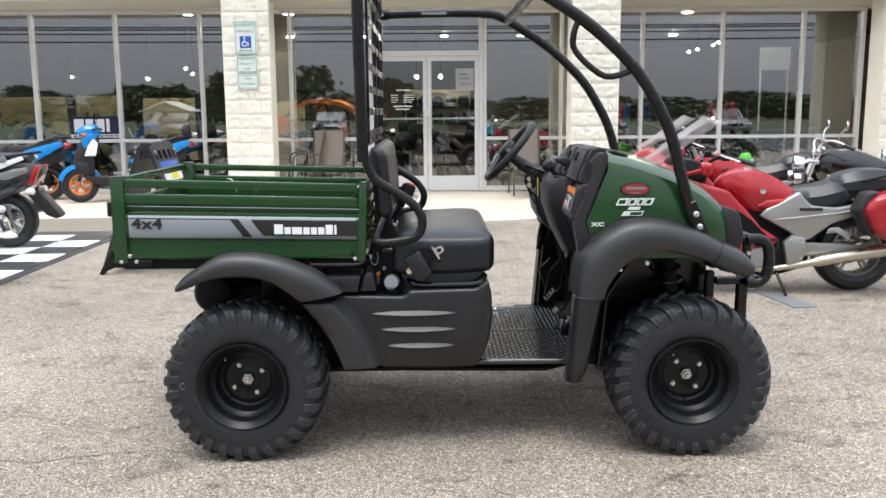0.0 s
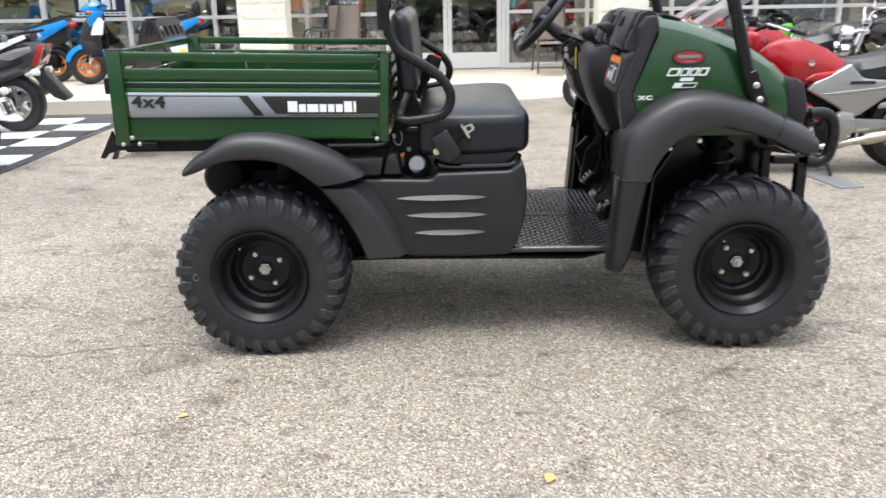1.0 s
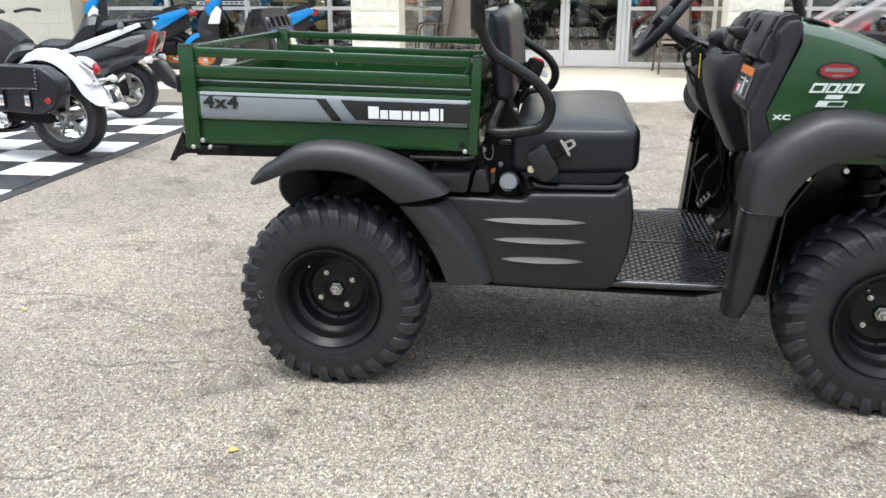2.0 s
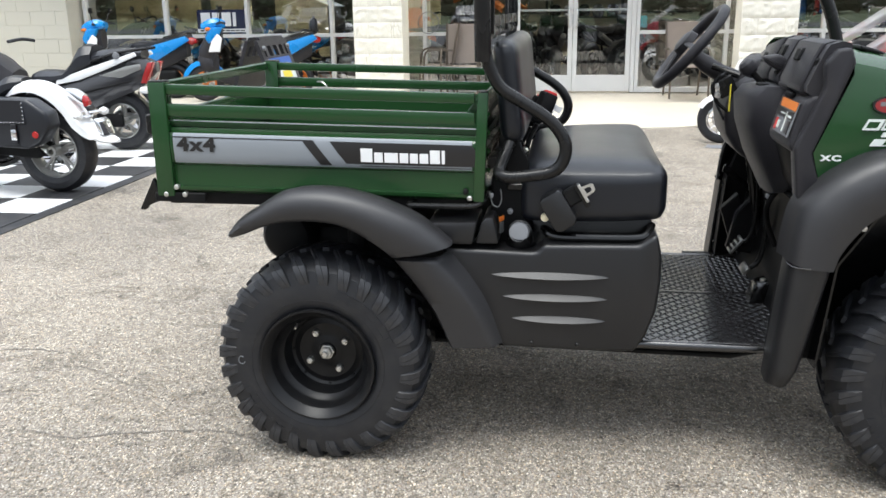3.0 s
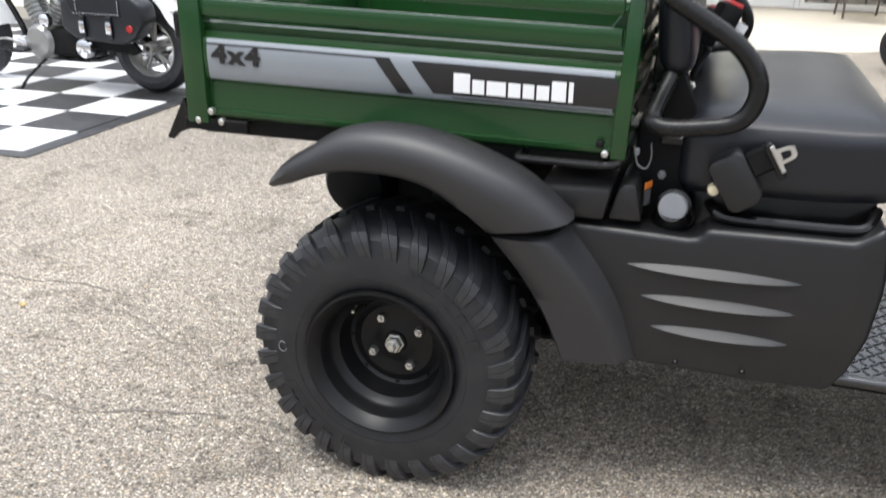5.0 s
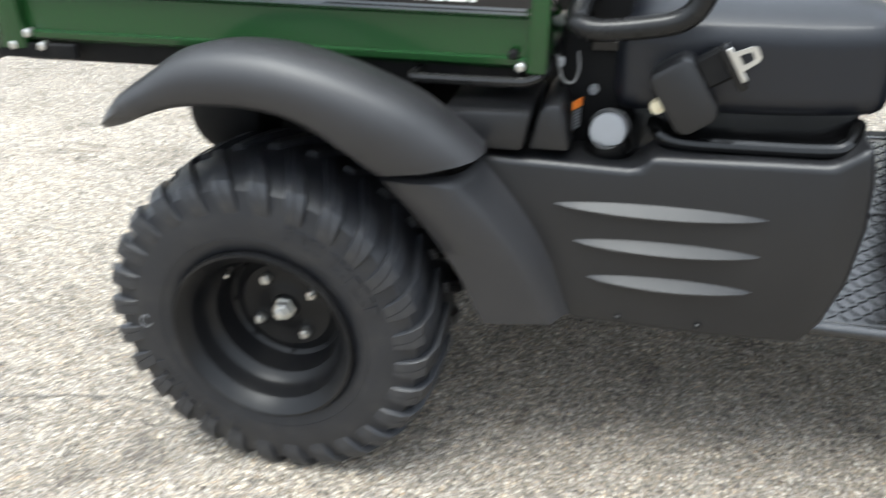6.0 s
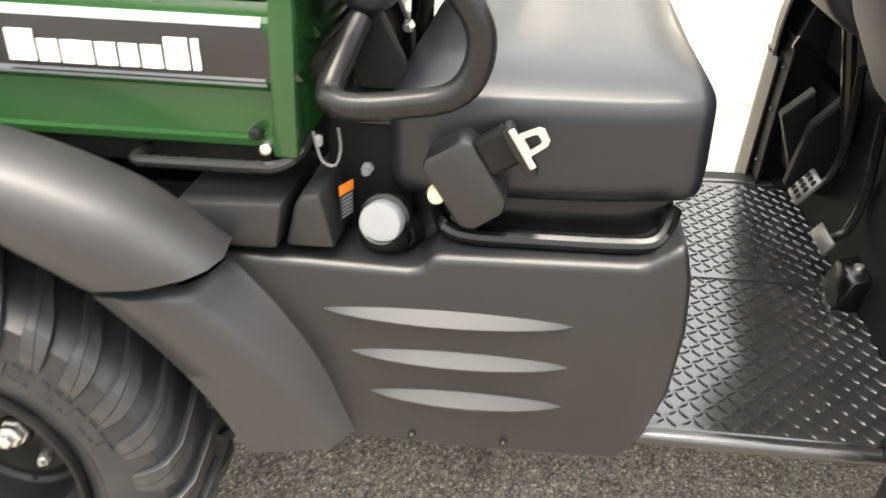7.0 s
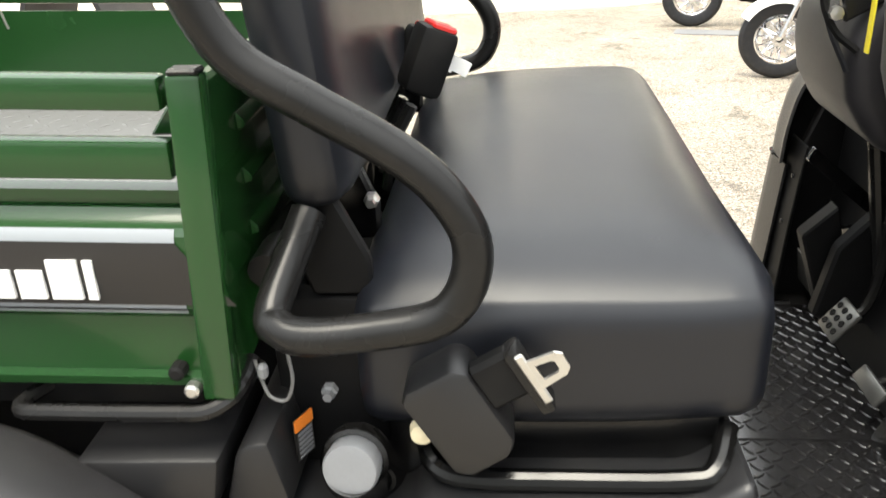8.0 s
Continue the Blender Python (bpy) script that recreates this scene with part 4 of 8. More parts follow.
side_tubes = both("cage_tube", cage_side, STEEL, label="black tubular roll cage side")
for s, side in enumerate(side_tubes):
    def flip(b):
        return mirror(b, MID) if s else b
    part("armrest", flip(tube(bmesh.new(), [(0.484, 0.010, 1.27), (0.500, 0.014, 1.195), (0.532, 0.018, 1.130), (0.59, 0.02, 1.090), (0.655, 0.02, 1.050), (0.694, 0.02, 1.015), (0.718, 0.02, 0.970), (0.714, 0.02, 0.925), (0.688, 0.02, 0.893), (0.635, 0.02, 0.880), (0.57, 0.02, 0.873), (0.541, 0.028, 0.876), (0.530, 0.05, 0.888), (0.555, 0.12, 0.955)], 0.0180, 12, 5)), STEEL, side, "bent tube armrest")
    if not s:
        part("grab_handle", flip(tube(bmesh.new(), [(1.325, -0.02, 1.735), (1.310, -0.02, 1.69), (1.308, -0.02, 1.635), (1.345, -0.02, 1.585), (1.40, -0.02, 1.54), (1.44, -0.02, 1.522), (1.49, -0.02, 1.527), (1.548, -0.02, 1.55)], 0.0125, 10, 5)), STEEL, side)
    part("foot_plate", flip(prism(bmesh.new(), [(1.775, 1.03), (1.80, 1.04), (1.855, 0.915), (1.845, 0.895), (1.80, 0.90)], -0.045, -0.030, 0.003, 1)), STEEL, side)
    for x, z in ((1.800, 0.985), (1.817, 0.935)):
        part("cage_bolt", flip(lathe(bmesh.new(), [(-0.040, 0.013), (-0.053, 0.012), (-0.056, 0.008), (-0.056, 0.0001)], 14, (x, 0, z))), ZINC, side, "bright cage bolt")
for s, side in enumerate(side_tubes):
    jb = bmesh.new()
    tube(jb, [(0.478, -0.010, 1.881), (0.548, -0.002, 1.884)], 0.030, 14, 1)
    part("clamp_sleeve", mirror(jb, MID) if s else jb, STEEL, side)
    for x in (0.515, ):
        for yy in (-0.036, 0.034):
            jb = lathe(bmesh.new(), [(0.0, 0.0001), (0.004 if yy > 0 else -0.004, 0.010), (0.0, 0.011)], 12, (x, yy, 1.882))
            part("sleeve_bolt", mirror(jb, MID) if s else jb, ZINC, side)
part("cage_label", box(bmesh.new(), 0.715, 0.845, 2 * MID - 0.0265, 2 * MID - 0.0225, 1.879, 1.893, 0.001, 1), GREYCAP, side_tubes[1], "small pale sticker on the tube")
for x, z in ((1.16, 1.853), ):
    part("cross_tube", rod(bmesh.new(), (x, 0.0, z), (x, 2 * MID, z), RT, 14), STEEL, utv)
part("cross_tube", rod(bmesh.new(), (0.487, 0.0, 1.27), (0.487, 2 * MID, 1.27), 0.018, 12), STEEL, utv)
part("cross_tube", rod(bmesh.new(), (0.51, 0.10, 0.90), (0.51, 2 * MID - 0.10, 0.90), 0.018, 12), STEEL, utv)
guard = part("rear_screen", box(bmesh.new(), 0.505, 0.515, 0.03, 0.05, 1.27, 2.0), STEEL, utv, "slatted black steel rear screen")
part("screen_edge", box(bmesh.new(), 0.505, 0.515, 2 * MID - 0.05, 2 * MID - 0.03, 1.27, 2.0), STEEL, guard)
part("screen_edge", box(bmesh.new(), 0.505, 0.515, MID - 0.01, MID + 0.01, 1.27, 2.0), STEEL, guard)
for k in range(8):
    z = 1.29 + k * 0.09
    part("slat", box(bmesh.new(), 0.506, 0.514, 0.05, 2 * MID - 0.05, z, z + 0.030, 0.002, 1), STEEL, guard)
for y in (0.125, 2 * MID - 0.145):
    part("arm_bracket", prism(bmesh.new(), [(0.535, 0.90), (0.545, 0.985), (0.572, 0.985), (0.612, 0.90), (0.612, 0.86), (0.55, 0.86)], y, y + 0.016, 0.004, 1), FOOTWELL, utv)
for y in (0.27, 2 * MID - 0.29):
    part("seat_bracket", prism(bmesh.new(), [(0.50, 0.72), (0.515, 1.05), (0.54, 1.05), (0.60, 0.90), (0.60, 0.86), (0.555, 0.86), (0.55, 0.72)], y, y + 0.02, 0.004, 1), PIT, utv)
for y, x, z in ((0.262, 0.594, 0.913), (0.262, 0.547, 0.850), (0.118, 0.558, 0.750)):
    part("frame_bolt", lathe(bmesh.new(), [(0.004, 0.0095), (-0.006, 0.009), (-0.008, 0.006), (-0.016, 0.0055), (-0.016, 0.0001)], 6, (x, y, z)), ZINC if y > 0.2 else GREYCAP, utv, sharp=20)
both("underbed_rod", lambda: tube(bmesh.new(), [(0.290, 0.09, 0.788), (0.266, 0.05, 0.785), (0.268, 0.030, 0.783), (0.30, 0.026, 0.783), (0.42, 0.026, 0.783), (0.46, 0.028, 0.785), (0.482, 0.05, 0.794), (0.488, 0.09, 0.806)], 0.0085, 10, 5), STEEL)
part("cable_loop", tube(bmesh.new(), [(0.500, 0.062, 0.822), (0.505, 0.060, 0.800), (0.512, 0.058, 0.782), (0.528, 0.058, 0.778), (0.536, 0.060, 0.800), (0.533, 0.064, 0.828)], 0.0020, 6, 5), BEDLINER, utv, "looped grey control cable")
part("cable_end", box(bmesh.new(), 0.502, 0.512, 0.055, 0.066, 0.802, 0.818, 0.003, 1), GREYCAP, utv)
part("frame_strap", box(bmesh.new(), 0.548, 0.64, 0.112, 0.119, 0.815, 0.835, 0.003, 1), PIT, utv)

# ---- cargo bed ----
bed = part("cargo_bed", box(bmesh.new(), -0.50, 0.475, 0.03, 2 * MID - 0.03, 0.815, 0.835), BEDLINER, utv, "dark green steel cargo bed with open side rails")
bed.matrix_basis = Matrix.Translation((0, MID * 0.06, 0)) @ Matrix.Diagonal((1, 0.94, 1, 1))
part("bed_frame", box(bmesh.new(), -0.505, 0.44, 0.035, 2 * MID - 0.035, 0.765, 0.815, 0.006), DARK, bed)


def slope(z):
    """The bed rises a little towards the tail."""
    return lambda x: z + (0.030 * (z - 0.80) / 0.33 + 0.010 * (1.13 - z) / 0.33) * (0.5 - (x + 0.52) / 1.02)


def long_bar(z0, z1, y0, y1, x0=-0.47, x1=0.46, bevel=0.004):
    bm = bmesh.new()
    a, b = slope(z0), slope(z1)
    vs = [[(x, y0, a(x)), (x, y1, a(x)), (x, y1, b(x)), (x, y0, b(x))] for x in (x0, x1)]
    loft(bm, vs, closed=True, cap=True)
    bmesh.ops.recalc_face_normals(bm, faces=bm.faces)
    round_edges(bm, list(bm.faces), bevel, 2)
    return bm


def bed_panel():
    """Pressed side: a long raised panel over a plain lower web with a folded foot."""
    prof = [(0.802, 0.022), (0.812, 0.006), (0.822, 0.004), (0.824, 0.016), (0.884, 0.018), (0.890, 0.010), (0.900, 0.004), (0.940, 0.000), (0.960, 0.001), (0.975, 0.003), (0.982, 0.008), (0.986, 0.016), (0.996, 0.024), (0.998, 0.030), (1.003, 0.030), (1.005, 0.022), (1.014, 0.022), (1.016, 0.030), (1.016, 0.040), (0.802, 0.040)]
    rows = []
    for x in (-0.475, -0.2, 0.1, 0.462):
        rows.append([(x, y, slope(z)(x)) for z, y in prof])
    bm = loft(bmesh.new(), rows, closed=True, cap=True)
    return bm


def bed_side(s):
    f = (lambda b: mirror(b, MID)) if s else (lambda b: b)
    side = part("bed_side", f(bed_panel()), GREEN, bed, sharp=25)
    part("top_rail", f(long_bar(1.092, 1.122, 0.004, 0.030)), GREEN, side)
    part("middle_rail", f(long_bar(1.029, 1.065, 0.004, 0.028)), GREEN, side)
    for x0, x1, zt in ((-0.522, -0.468, 1.142), (0.456, 0.500, 1.112)):
        bm = bmesh.new()
        taper = 0.013 if x0 > 0 else 0.0
        prism(bm, [(x0 - 0.002, 0.795), (x1 - taper, 0.795), (x1, zt), (x0 + taper, zt)], -0.004, 0.022 if x0 > 0 else 0.045, 0.005, 2)
        part("post", f(bm), GREEN, side)
        part("post_cap", f(box(bmesh.new(), x0 + 0.002 + taper, x1 - 0.002, -0.002, 0.020 if x0 > 0 else 0.043, zt - 0.002, zt + 0.004, 0.002, 1)), STEEL, side)
    for x, z in ((-0.495, 0.802), (-0.460, 0.825), (-0.435, 0.802), (0.433, 0.826), (0.445, 0.806)):
        part("bed_bolt", f(lathe(bmesh.new(), [(0.01, 0.0082), (-0.005, 0.0078), (-0.007, 0.005), (-0.007, 0.0001)], 10, (x, 0, z))), ZINC if x != 0.433 else DARK, side)
    part("hinge_plate", f(box(bmesh.new(), -0.535, -0.37, 0.000, 0.012, 0.778, 0.806, 0.003, 1)), DARK, side)
    part("latch", f(box(bmesh.new(), -0.542, -0.522, 0.004, 0.03, 0.985, 1.045, 0.004, 1)), STEEL, side)
    return side


for y in (0.004, 2 * MID - 0.022):
    part("tail_gusset", prism(bmesh.new(), [(-0.536, 0.852), (-0.520, 0.80), (-0.498, 0.800), (-0.498, 0.788), (-0.560, 0.764), (-0.572, 0.748), (-0.592, 0.750)], y, y + 0.018, 0.003, 1), PIT, bed)
near_side = bed_side(0)
bed_side(1)
part("tailgate", box(bmesh.new(), -0.530, -0.510, 0.04, 2 * MID - 0.04, 0.80, 1.04, 0.005, 2), GREEN, bed)
for z in (0.86, 0.96):
    part("tailgate_rib", box(bmesh.new(), -0.537, -0.530, 0.10, 2 * MID - 0.10, z, z + 0.03, 0.003, 1), GREEN, bed)
part("tailgate_rail", box(bmesh.new(), -0.525, -0.505, 0.045, 2 * MID - 0.045, 1.108, 1.138, 0.004, 1), GREEN, bed)
part("front_wall", box(bmesh.new(), 0.468, 0.4855, 0.0225, 2 * MID - 0.0225, 0.802, 1.098, 0.004, 1), GREEN, bed)
for k in range(4):
    z = 0.862 + k * 0.056
    for y0, y1 in ((0.12, 0.50), (0.61, 0.99)):
        part("front_louvre", prism(bmesh.new(), [(0.485, z), (0.4935, z + 0.003), (0.4945, z + 0.010), (0.485, z + 0.020)], y0, y1, 0.002, 1), GREEN, bed)
part("corner_gusset", prism(bmesh.new(), [(0.468, 1.048), (0.468, 1.10), (0.43, 1.048)], 0.045, 0.06, 0.002, 1), GREEN, bed)
# raised lozenges on the bed floor
bm = bmesh.new()
for i in range(24):
    for j in range(26):
        x, y = -0.46 + i * 0.038, 0.08 + j * 0.038
        a = 45 if (i + j) % 2 else -45
        m = pose(x, y, 0.8355, 0, 0, a)
        vs = [bm.verts.new(m @ Vector(p)) for p in ((-0.014, 0, 0), (0, -0.004, 0), (0.014, 0, 0), (0, 0.004, 0), (0, 0, 0.002))]
        for a, b in ((0, 1), (1, 2), (2, 3), (3, 0)):
            bm.faces.new((vs[a], vs[b], vs[4]))
part("bed_tread", bm, BEDLINER, bed, kind="stuff")


# ---- decals on the bed side ----
def decal(name, pts, y, material, parent, label=""):
    """Thin sticker on the pressed panel: outline in x and height."""
    bm = bmesh.new()
    prism(bm, [(x, slope(z)(x)) for x, z in pts], y, y + 0.004)
    return part(name, bm, material, parent, label)


def band(name, x0, x1, z0, z1, material, parent, lean=0.0, label="", lift=0.0015):
    """Sticker that follows the bulge of the panel."""
    prof = [(0.884, 0.018), (0.890, 0.010), (0.900, 0.004), (0.920, 0.0020), (0.940, 0.000), (0.960, 0.001), (0.975, 0.003), (0.982, 0.008), (0.986, 0.016)]
    zs = [z0] + [z for z, _ in prof if z0 < z < z1] + [z1]

    def depth(z):
        for (a, ya), (b, yb) in zip(prof, prof[1:]):
            if a <= z <= b:
                return ya + (yb - ya) * (z - a) / (b - a)
        return 0.018
    rows = []
    for k in range(7):
        t = k / 6
        row = []
        for z in zs:
            sh = lean * (z1 - z)
            x = x0 + sh + (x1 - x0) * t
            row.append((x, depth(z) - lift, slope(z)(x)))
        rows.append(row)
    return part(name, loft(bmesh.new(), rows), material, parent, label, sharp=60)


stick = band("side_decal", -0.458, 0.452, 0.893, 0.9815, SILVERSTICK, near_side, label="silver and black side decal", lift=0.001)
band("decal_field", 0.030, 0.452, 0.905, 0.970, BLACKSTICK, stick, 0.75, lift=0.002)
band("decal_line", -0.458, -0.03, 0.9685, 0.972, BLACKSTICK, stick, 0.0, lift=0.002)
band("decal_line", 0.12, 0.452, 0.898, 0.9005, BLACKSTICK, stick, 0.0, lift=0.002)
band("decal_slash", -0.055, -0.02, 0.899, 0.972, BLACKSTICK, stick, 0.75, lift=0.0022)
words("four_by_four_mark", "4x4", 0.068, BLACKSTICK, stick, pose(-0.384, -0.0035, 0.955, 90, 1.2, 0) @ Matrix.Diagonal((1.06, 0.84, 1, 1)), "dark four by four mark", 0.0005, spacing=1.16, bold=0.0028)
# brand mark as plain white blocks
x = 0.124
for w, h in ((0.038, 0.040), (0.028, 0.029), (0.043, 0.029), (0.028, 0.029), (0.026, 0.029), (0.028, 0.029), (0.032, 0.040), (0.012, 0.040)):
    o = decal("logo_block", [(x, 0.9125), (x + w - 0.003, 0.9125), (x + w - 0.003, 0.9125 + h), (x, 0.9125 + h)], -0.0045, WHITE, stick)
    x += w + 0.0025

# plate added under the chassis to deepen the shade on the asphalt
part("underbody_shade_plate", prism(bmesh.new(), [(-0.02, 0.42), (0.18, 0.30), (1.24, 0.285), (1.42, 0.33), (1.42, 0.345), (1.24, 0.30), (0.18, 0.315), (-0.02, 0.435)], 0.16, 2 * MID - 0.16, 0.004, 1), DARK, utv)
# ---- hood, dash and footwell ----
def hood():
    prof = []
    secs = [((1.422, 0.80), (1.376, 0.955), (1.462, 1.19), (1.470, 1.222), (1.476, 1.233)),
            ((1.50, 0.80), (1.53, 0.99), (1.558, 1.168), (1.56, 1.203), (1.562, 1.222)),
            ((1.63, 0.80), (1.655, 0.97), (1.675, 1.128), (1.676, 1.166), (1.678, 1.195)),
            ((1.76, 0.80), (1.78, 0.94), (1.795, 1.078), (1.797, 1.116), (1.80, 1.145)),
            ((1.86, 0.80), (1.875, 0.91), (1.885, 1.022), (1.888, 1.060), (1.892, 1.088)),
            ((1.925, 0.81), (1.935, 0.89), (1.945, 0.968), (1.950, 1.000), (1.958, 1.028)),
            ((1.955, 0.83), (1.960, 0.88), (1.968, 0.93), (1.985, 0.955), (2.00, 0.975))]
    rows = []
    for k, (b, m, s, t, c) in enumerate(secs):
        inset = 0.0 if k < 5 else 0.012 * (k - 4)
        half = [(b[0], 0.012 + inset, b[1]), (m[0], 0.000 + inset, m[1]), (s[0] - 0.003, 0.008 + inset, s[1] - 0.03), (s[0], 0.022 + inset, s[1]), (t[0], 0.065 + inset, t[1] - 0.008), (t[0], 0.11 + inset, t[1]), (t[0] * 0.5 + c[0] * 0.5, 0.27, (t[1] + 2 * c[1]) / 3), (c[0], MID, c[1])]
        rows.append(half + [(x, 2 * MID - y, z) for x, y, z in half[-2::-1]])
    cols = list(zip(*[curve(list(col), 3) for col in zip(*rows)]))
    return thick(loft(bmesh.new(), [list(c) for c in cols]), 0.006)


hood_ob = part("hood", hood(), GREEN, utv, "glossy dark green hood", sharp=30)
part("hood_vent", prism(bmesh.new(), [(1.50, 1.222), (1.565, 1.205), (1.56, 1.214), (1.50, 1.232)], 0.115, 0.20, 0.003, 1), DASHBLACK, hood_ob)
both("headlight_housing", lambda: prism(bmesh.new(), [(1.948, 0.835), (1.935, 0.96), (1.955, 1.005), (1.995, 0.985), (2.018, 0.90), (2.01, 0.835)], 0.012, 0.22, 0.012, 2), DASHBLACK)
part("grille", box(bmesh.new(), 1.95, 1.99, 0.2, 0.92, 0.72, 0.94, 0.01), DASHBLACK, utv)


def front_fender(seam=None):
    return arch([(1.325, 0.668), (1.330, 0.74), (1.348, 0.82), (1.390, 0.874), (1.443, 0.918), (1.535, 0.962), (1.66, 0.964), (1.80, 0.925), (1.90, 0.878), (1.985, 0.838), (2.022, 0.80)],
                [(1.432, 0.655), (1.445, 0.70), (1.475, 0.75), (1.515, 0.795), (1.56, 0.822), (1.62, 0.842), (1.69, 0.843), (1.78, 0.822), (1.86, 0.795), (1.945, 0.755), (2.015, 0.748)], inner=0.03, seam=seam)


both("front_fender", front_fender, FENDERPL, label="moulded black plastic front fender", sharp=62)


both("fender_seam", lambda: front_fender(1.872), PIT, sharp=62)


def front_flap():
    rows = []
    for t in (0, 0.3, 0.6, 0.85, 0.97, 1.0):
        z = 0.662 - t * 0.352
        xl, xr = 1.325 - 0.030 * t, 1.430 - 0.068 * t - 0.012 * (t > 0.9)
        y = -0.104 + 0.02 * (t > 0.99)
        rows.append([(xl + 0.004, 0.02, z), (xl, -0.05, z), (xl + 0.004, y + 0.02, z), (xl + 0.02, y, z), ((xl + xr) / 2, y - 0.008, z), (xr - 0.012, y, z), (xr, y + 0.02, z), (xr - 0.002, 0.0, z)])
    return thick(loft(bmesh.new(), rows), 0.006)


both("mud_flap", front_flap, PLASTIC, sharp=62)
# thin gloss tube added to draw the highlight along the flap's top edge
both("flap_edge_glint", lambda: tube(bmesh.new(), [(1.323, -0.05, 0.6625), (1.328, -0.085, 0.6625), (1.345, -0.105, 0.6625), (1.3775, -0.113, 0.6625), (1.418, -0.105, 0.6625), (1.431, -0.084, 0.6625)], 0.0024, 6, 4), PLATE)
for x, z in ((1.495, 0.775), (1.655, 0.853), (1.60, 0.80)):
    part("fender_bolt", lathe(bmesh.new(), [(-0.085, 0.009), (-0.10, 0.008), (-0.10, 0.0001)], 10, (x, 0, z)), ZINC, utv)


def dash_bar(shift, y0, y1, r=0.006, steps=None):
    """Stretch of the dash: a steep face towards the seat under a rounded crest, dropping away at the driver's side."""
    prof = [(1.372, 1.100), (1.352, 1.113), (1.351, 1.130), (1.368, 1.172), (1.388, 1.218), (1.398, 1.236), (1.425, 1.244), (1.452, 1.240), (1.462, 1.20), (1.44, 1.09)]
    ys = steps or [y0, y0 + r, y1 - r, y1]
    rows = []
    for i, y in enumerate(ys):
        e = 1.0 if 0 < i < len(ys) - 1 else 0.55
        drop = 0.28 * max(0, y - 0.50) ** 1.5
        rows.append([(x - shift * e if k < 7 else x, y, z + (shift * 0.3 * e if 2 < k < 8 else 0) - drop) for k, (x, z) in enumerate(prof)])
    return loft(bmesh.new(), rows, closed=True, cap=True)


dash_ob = part("dashboard", dash_bar(0.0, 0, 0, 0, [0.03, 0.04, 0.2, 0.4, 0.56, 0.66, 0.76, 0.86, 0.96, 1.06, 2 * MID - 0.012]), DASHBLACK, utv, "moulded charcoal dashboard with raised pods", sharp=50)
for y0, y1, d in ((0.066, 0.302, 0.009), (0.345, 0.47, 0.006), (0.50, 0.74, 0.007)):
    pod = part("dash_pod", dash_bar(d, y0, y1, 0.007), DASHBLACK, dash_ob, sharp=30)
    drop = 0.28 * max(0, y1 - 0.50) ** 1.5
    ym = y0 * 0.35 + y1 * 0.65
    part("pod_recess", prism(bmesh.new(), [(1.366 - d, 1.186 - drop), (1.380 - d, 1.221 - drop), (1.400, 1.221 - drop), (1.386, 1.186 - drop)], ym - 0.026, ym + 0.026, 0.004, 1), DARK, pod)
part("dash_pocket", box(bmesh.new(), 1.372, 1.41, 0.042, 0.080, 1.165, 1.200, 0.004, 1, None), DARK, dash_ob)
part("crest_gap", box(bmesh.new(), 1.374, 1.40, 0.262, 0.308, 1.160, 1.212, 0.01, 2), DARK, dash_ob)
# label panel under the crest, folded back at its foot
part("glove_box", prism(bmesh.new(), [(1.366, 1.104), (1.347, 1.085), (1.318, 0.972), (1.326, 0.955), (1.40, 0.90), (1.44, 0.90), (1.44, 1.08), (1.42, 1.104)], 0.022, 0.285, 0.010, 3), DASHBLACK, dash_ob)
part("pull_pocket", box(bmesh.new(), 1.338, 1.356, 0.150, 0.215, 1.084, 1.102, 0.006, 2), DARK, dash_ob)
part("lower_panel", prism(bmesh.new(), [(1.335, 0.955), (1.375, 0.84), (1.40, 0.80), (1.44, 0.80), (1.44, 0.95)], 0.05, 0.33, 0.008, 2), FOOTWELL, dash_ob)
part("shelf", prism(bmesh.new(), [(1.36, 1.128), (1.338, 1.118), (1.345, 1.098), (1.40, 1.10), (1.40, 1.13)], 0.21, 0.32, 0.008, 2), DASHBLACK, dash_ob)
part("steering_console", prism(bmesh.new(), [(1.318, 1.09), (1.268, 1.055), (1.246, 0.99), (1.262, 0.91), (1.305, 0.84), (1.40, 0.80), (1.43, 0.90), (1.42, 1.10), (1.36, 1.11)], 0.645, 0.93, 0.03, 4), DASHBLACK, dash_ob)
part("binnacle", prism(bmesh.new(), [(1.335, 1.09), (1.330, 1.13), (1.36, 1.165), (1.42, 1.17), (1.43, 1.10)], 0.69, 0.92, 0.016, 3), DASHBLACK, dash_ob)
# cheek framing the green side
part("dash_cheek", prism(bmesh.new(), [(1.391, 1.127), (1.384, 1.190), (1.412, 1.226), (1.446, 1.230), (1.460, 1.192), (1.374, 0.953), (1.411, 0.833), (1.366, 0.815), (1.345, 0.83), (1.327, 0.968)], -0.004, 0.055, 0.009, 3), DASHBLACK, dash_ob)
part("panel_screw", lathe(bmesh.new(), [(-0.002, 0.007), (-0.006, 0.006), (-0.006, 0.0001)], 12, (1.413, 0, 0.880)), DARK, dash_ob)
lm = pose(1.334, 0.135, 1.032, 0, 15, 0)
lb = part("caution_label", box(bmesh.new(), -0.008, -0.004, -0.085, 0.085, -0.046, 0.050, 0, 1, lm), GREYCAP, dash_ob, "grey caution label with an orange head")
part("label_head", box(bmesh.new(), -0.0095, -0.007, -0.085, 0.085, 0.026, 0.050, 0, 1, lm), ORANGE, lb)
part("label_block", box(bmesh.new(), -0.0095, -0.007, -0.080, 0.080, 0.000, 0.022, 0, 1, lm), BLACKSTICK, lb)
